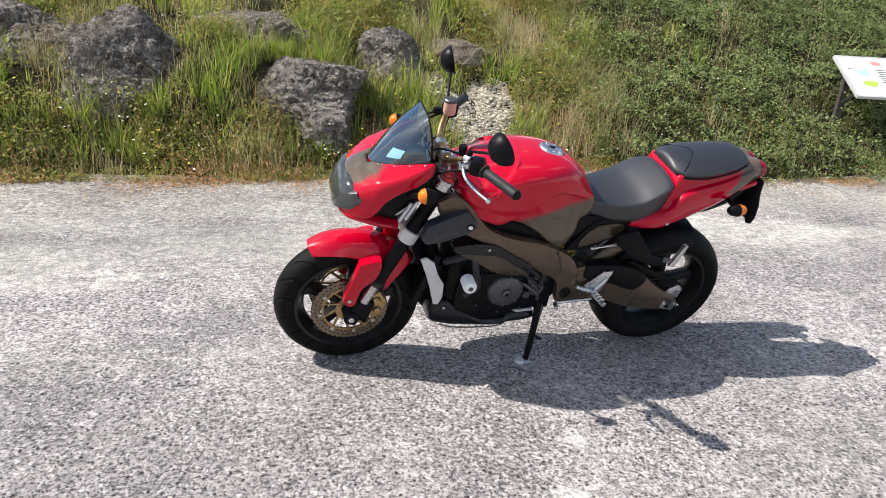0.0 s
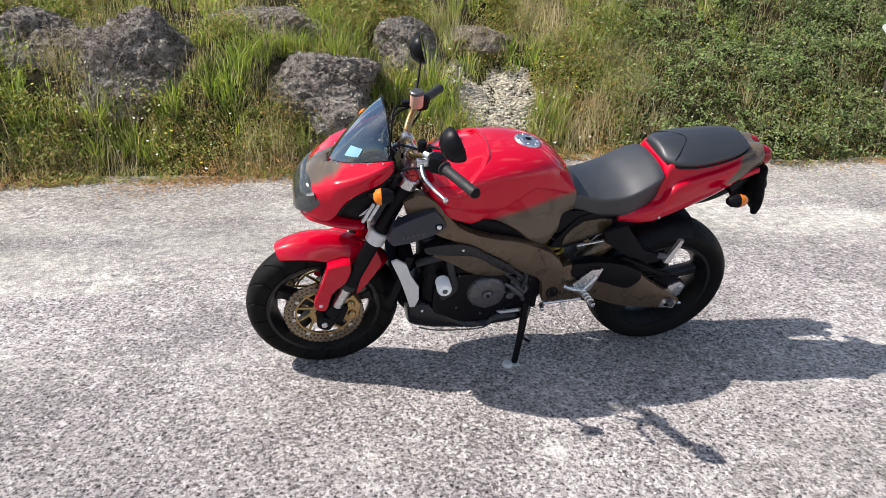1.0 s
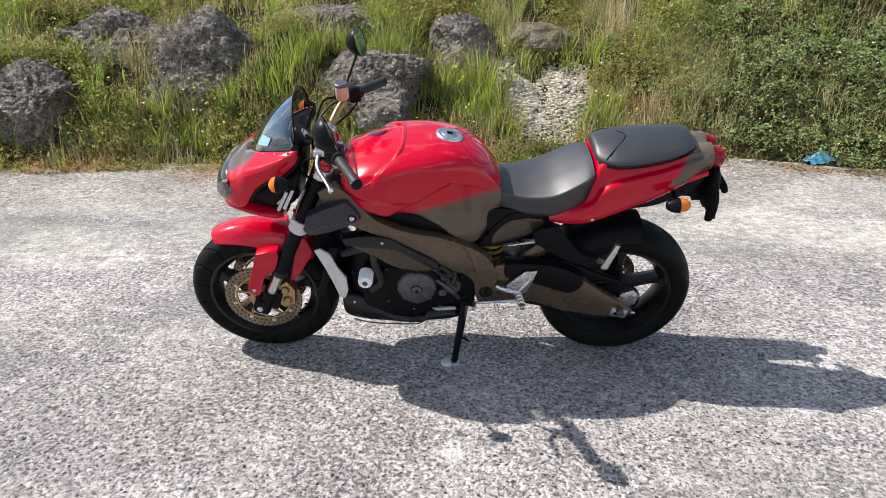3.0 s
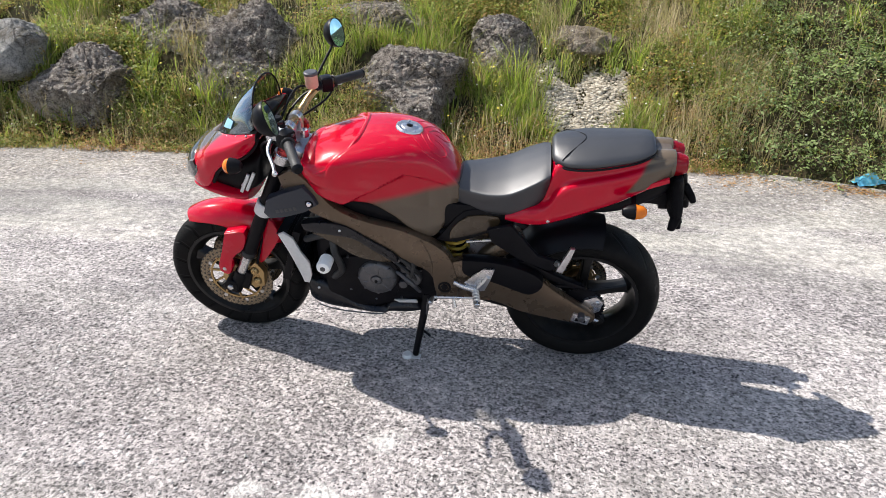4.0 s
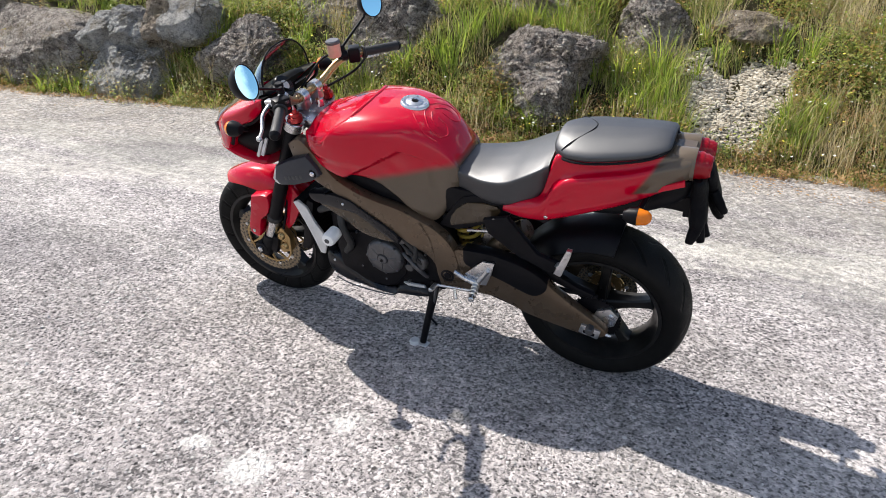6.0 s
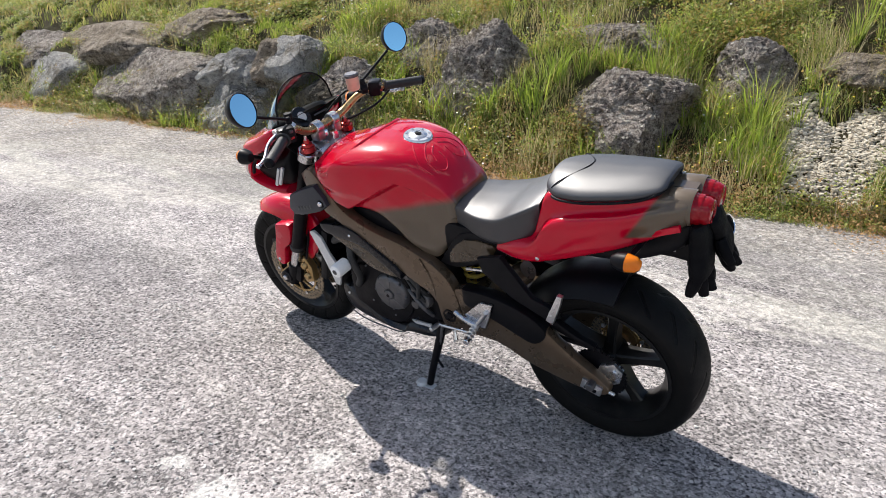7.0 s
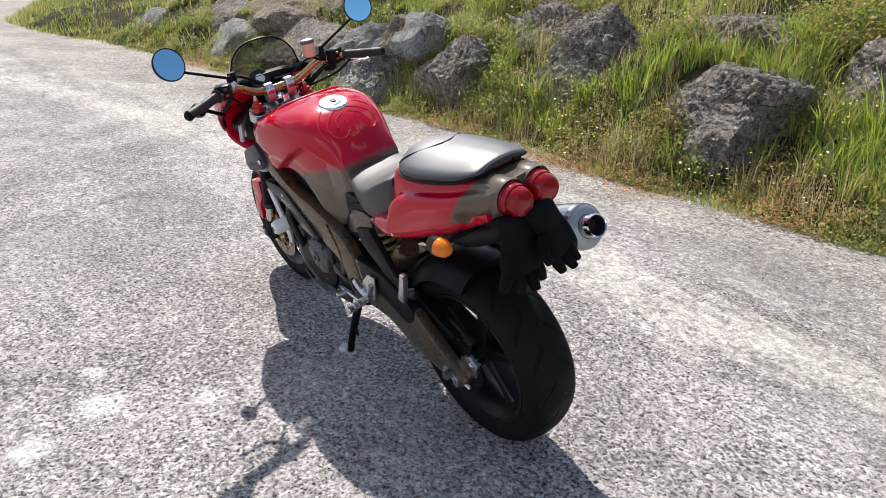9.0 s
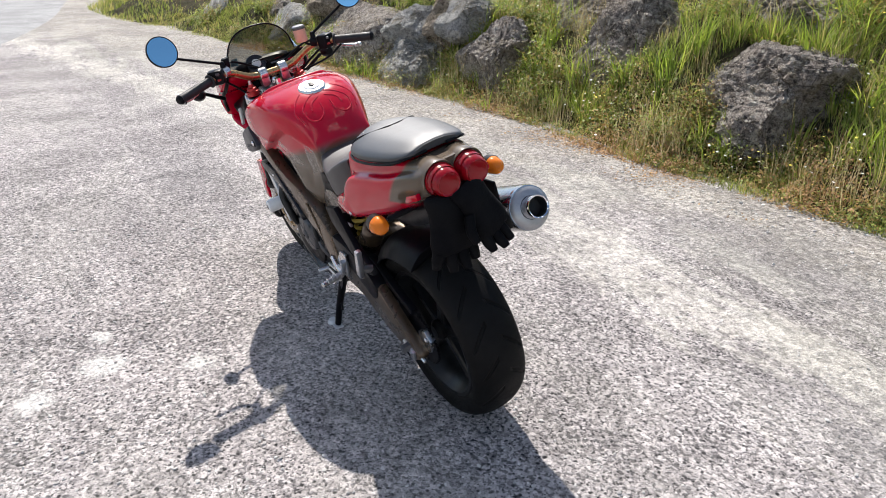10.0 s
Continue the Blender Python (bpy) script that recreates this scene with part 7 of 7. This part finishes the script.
def petals(name, n, material, label, size):
    verts, faces = [], []
    for x, y, z, s in scatter(n, -8, 4.5, -0.05, 2.2, lambda x, y, d: (0.4 + 1.4 * clump(x, y, 11)) * (1 - 0.7 * shrub_share(x, d))):
        h, r = rng.uniform(0.08, 0.30), rng.uniform(*size)
        i = len(verts)
        tilt = rng.uniform(-0.4, 0.4, 2)
        verts.append((x, y, z + h + 0.003))
        verts += [(x + r * math.cos(a), y + r * math.sin(a), z + h + r * (tilt[0] * math.cos(a) + tilt[1] * math.sin(a))) for a in np.arange(6) * math.pi / 3]
        faces += [(i, i + 1 + k, i + 1 + (k + 1) % 6) for k in range(6)]
    tagged(mesh_of(name, verts, faces, material), label, "flowers", kind="stuff")


petals("yellow_flowers", 700, YELLOW_PETAL, "tiny yellow flowers among the grass", (0.006, 0.012))
petals("white_flowers", 700, WHITE_PETAL, "tiny white flowers among the grass", (0.006, 0.012))


def stones(name, spots, material, label, category):
    """Small angular stones in one mesh: spots of (x, y, z, size)."""
    bm = bmesh.new()
    bmesh.ops.create_icosphere(bm, subdivisions=1, radius=1.0)
    ball = np.array([v.co[:] for v in bm.verts])
    tri = np.array([[v.index for v in f.verts] for f in bm.faces])
    bm.free()
    n = len(spots)
    p = np.array(spots)
    v = ball[None] * (1 + rng.uniform(-0.32, 0.25, (n, len(ball), 1)))
    v = v * rng.uniform(0.55, 1.35, (n, 1, 3)) * (1.0, 1.0, 0.62) * p[:, 3][:, None, None]
    v = v + p[:, None, :3]
    f = tri[None] + (np.arange(n) * len(ball))[:, None, None]
    me = bpy.data.meshes.new(name)
    me.from_pydata(v.reshape(-1, 3).tolist(), [], f.reshape(-1, 3).tolist())
    me.materials.append(material)
    return tagged(new(name, me), label, category, kind="stuff")


spots = []
while len(spots) < 11000:
    x, y = rng.normal(0.80, 0.40), rng.normal(3.54, 0.34)
    if ((x - 0.80) / 0.56) ** 2 + ((y - 3.56) / 0.50) ** 2 + 1.2 * clump(x * 2, y * 2, 13) < 0.90:
        s = 0.004 + 0.019 * rng.random() ** 2.2
        spots.append((x, y, bank_z(x, y) + s * 0.4, s))
stones("scree_stones", spots, SCREE, "pale loose stones in a bare chute of the bank", "stones")
spots = []
while len(spots) < 5200:
    x, y = rng.uniform(-7, 4.5), rng.uniform(-2.2, 3.2)
    if y > edge_y(x) + 0.05 or rng.random() > 0.25 + 0.75 * max(0.0, y / 3.0):
        continue
    s = rng.uniform(0.002, 0.006) * (1.6 if rng.random() < 0.05 else 1.0)
    spots.append((x, y, ground_z(x, y) + s * 0.4, s))
while len(spots) < 7400:
    x, y = rng.uniform(-1.6, 2.2), rng.uniform(-2.0, 0.3)
    s = rng.uniform(0.003, 0.0075)
    spots.append((x, y, ground_z(x, y) + s * 0.3, s))
while len(spots) < 11000:
    x = 4.5 - 15.0 * rng.random() ** 1.2
    y = edge_y(x) - 1.0 * rng.random() ** 1.8 + 0.05
    s = 0.003 + 0.008 * rng.random() ** 3
    spots.append((x, y, ground_z(x, y) + s * 0.3, s))
stones("loose_gravel", spots, PEBBLE, "loose chippings on the lay-by surface", "gravel")


# ---- sign and litter ----
def info_board():
    """A sloping information panel on two dark legs."""
    m = pose(4.88, 3.42, 0, 0, 0, -4)
    board = thing("information_board", "sloping white information board with a map on dark legs", "sign", m)
    slope = pose(0, 0, 0.90, 34, 0, 0)
    panel = part("panel", box((0.90, 0.58, 0.020), (0.14, 0, 0), 0.004), coated("white_panel_laminate", (0.80, 0.80, 0.78), 0.35, vary=0.04), board, "white laminated panel", slope)
    part("panel_rim", joined(*[box(s, p, 0.004) for s, p in (((0.92, 0.020, 0.034), (0.14, 0.295, -0.004)), ((0.92, 0.020, 0.034), (0.14, -0.295, -0.004)), ((0.020, 0.60, 0.034), (-0.315, 0, -0.004)), ((0.020, 0.60, 0.034), (0.595, 0, -0.004)))]), SILVER, board, "pale metal rim", slope)
    for sx, sy, w, h, colour in ((-0.08, -0.11, 0.16, 0.10, (0.45, 0.62, 0.08)), (-0.10, 0.05, 0.15, 0.12, (0.45, 0.70, 0.80)), (0.10, 0.20, 0.12, 0.07, (0.65, 0.30, 0.28)), (0.30, 0.02, 0.20, 0.26, (0.62, 0.66, 0.52))):
        bm = bmesh.new()
        ring = [bm.verts.new((sx + w / 2 * math.cos(a) * (1 + 0.25 * math.sin(3 * a + sx * 9)), sy + h / 2 * math.sin(a) * (1 + 0.2 * math.cos(2 * a)), 0.0122)) for a in np.arange(20) * math.pi / 10]
        bm.faces.new(ring)
        part("map_patch", bm, coated("map_ink", colour, 0.4, vary=0.15), panel)
    for k in range(7):
        part("text_bar", box((0.20 - 0.02 * (k % 3), 0.008, 0.001), (0.16, 0.10 - 0.03 * k, 0.0115), 0), GREY_MARK, panel)
    for sx in (-0.22, 0.50):
        leg = part("leg", box((0.07, 0.05, 1.10), (sx, 0.10, 0.42), 0.006), coated("dark_stained_timber", (0.06, 0.05, 0.045), 0.75, vary=0.3, relief=0.4), board, "dark timber leg")
        part("brace", rod((sx, 0.08, 0.62), (sx, -0.16, 0.80), 0.014, 0.014, 8), GREY_METAL, leg)


info_board()


def litter():
    """A crumpled snack wrapper."""
    bm = bmesh.new()
    rows = []
    for i in range(15):
        row = []
        for j in range(11):
            u, v = i / 14 - 0.5, j / 10 - 0.5
            puff = 0.055 * math.cos(math.pi * u) * math.cos(math.pi * v * 0.9)
            crease = 0.030 * noise.noise(Vector((u * 5, v * 5, 2.0))) + 0.012 * noise.noise(Vector((u * 14, v * 14, 5.0)))
            row.append((u * 0.26, v * 0.17 + 0.02 * noise.noise(Vector((u * 6, v * 3, 7.0))), max(0.003, puff + crease + 0.012)))
        rows.append(row)
    bm.free()
    n = Nodes("printed_wrapper_foil")
    art = n.cells(11.0, out="Color")
    pick = n.node("ShaderNodeSeparateColor", Color=art).outputs[0]
    n.surface(Base_Color=n.mix(n.step(pick, 0.45, 0.55), (0.16, 0.55, 0.80), (0.75, 0.86, 0.90)), Roughness=0.25, Metallic=0.2, Normal=n.bump(n.noise(40.0), 0.4, 0.004))
    ob = part("snack_wrapper", skin(rows, False, False), n.mat, None, "", pose(2.97, 3.02, 0.004, 0, 0, 14) @ Matrix.Diagonal((1.2, 1.2, 1.2, 1)))
    tagged(ob, "crumpled blue and white snack wrapper on the verge", "litter")


litter()
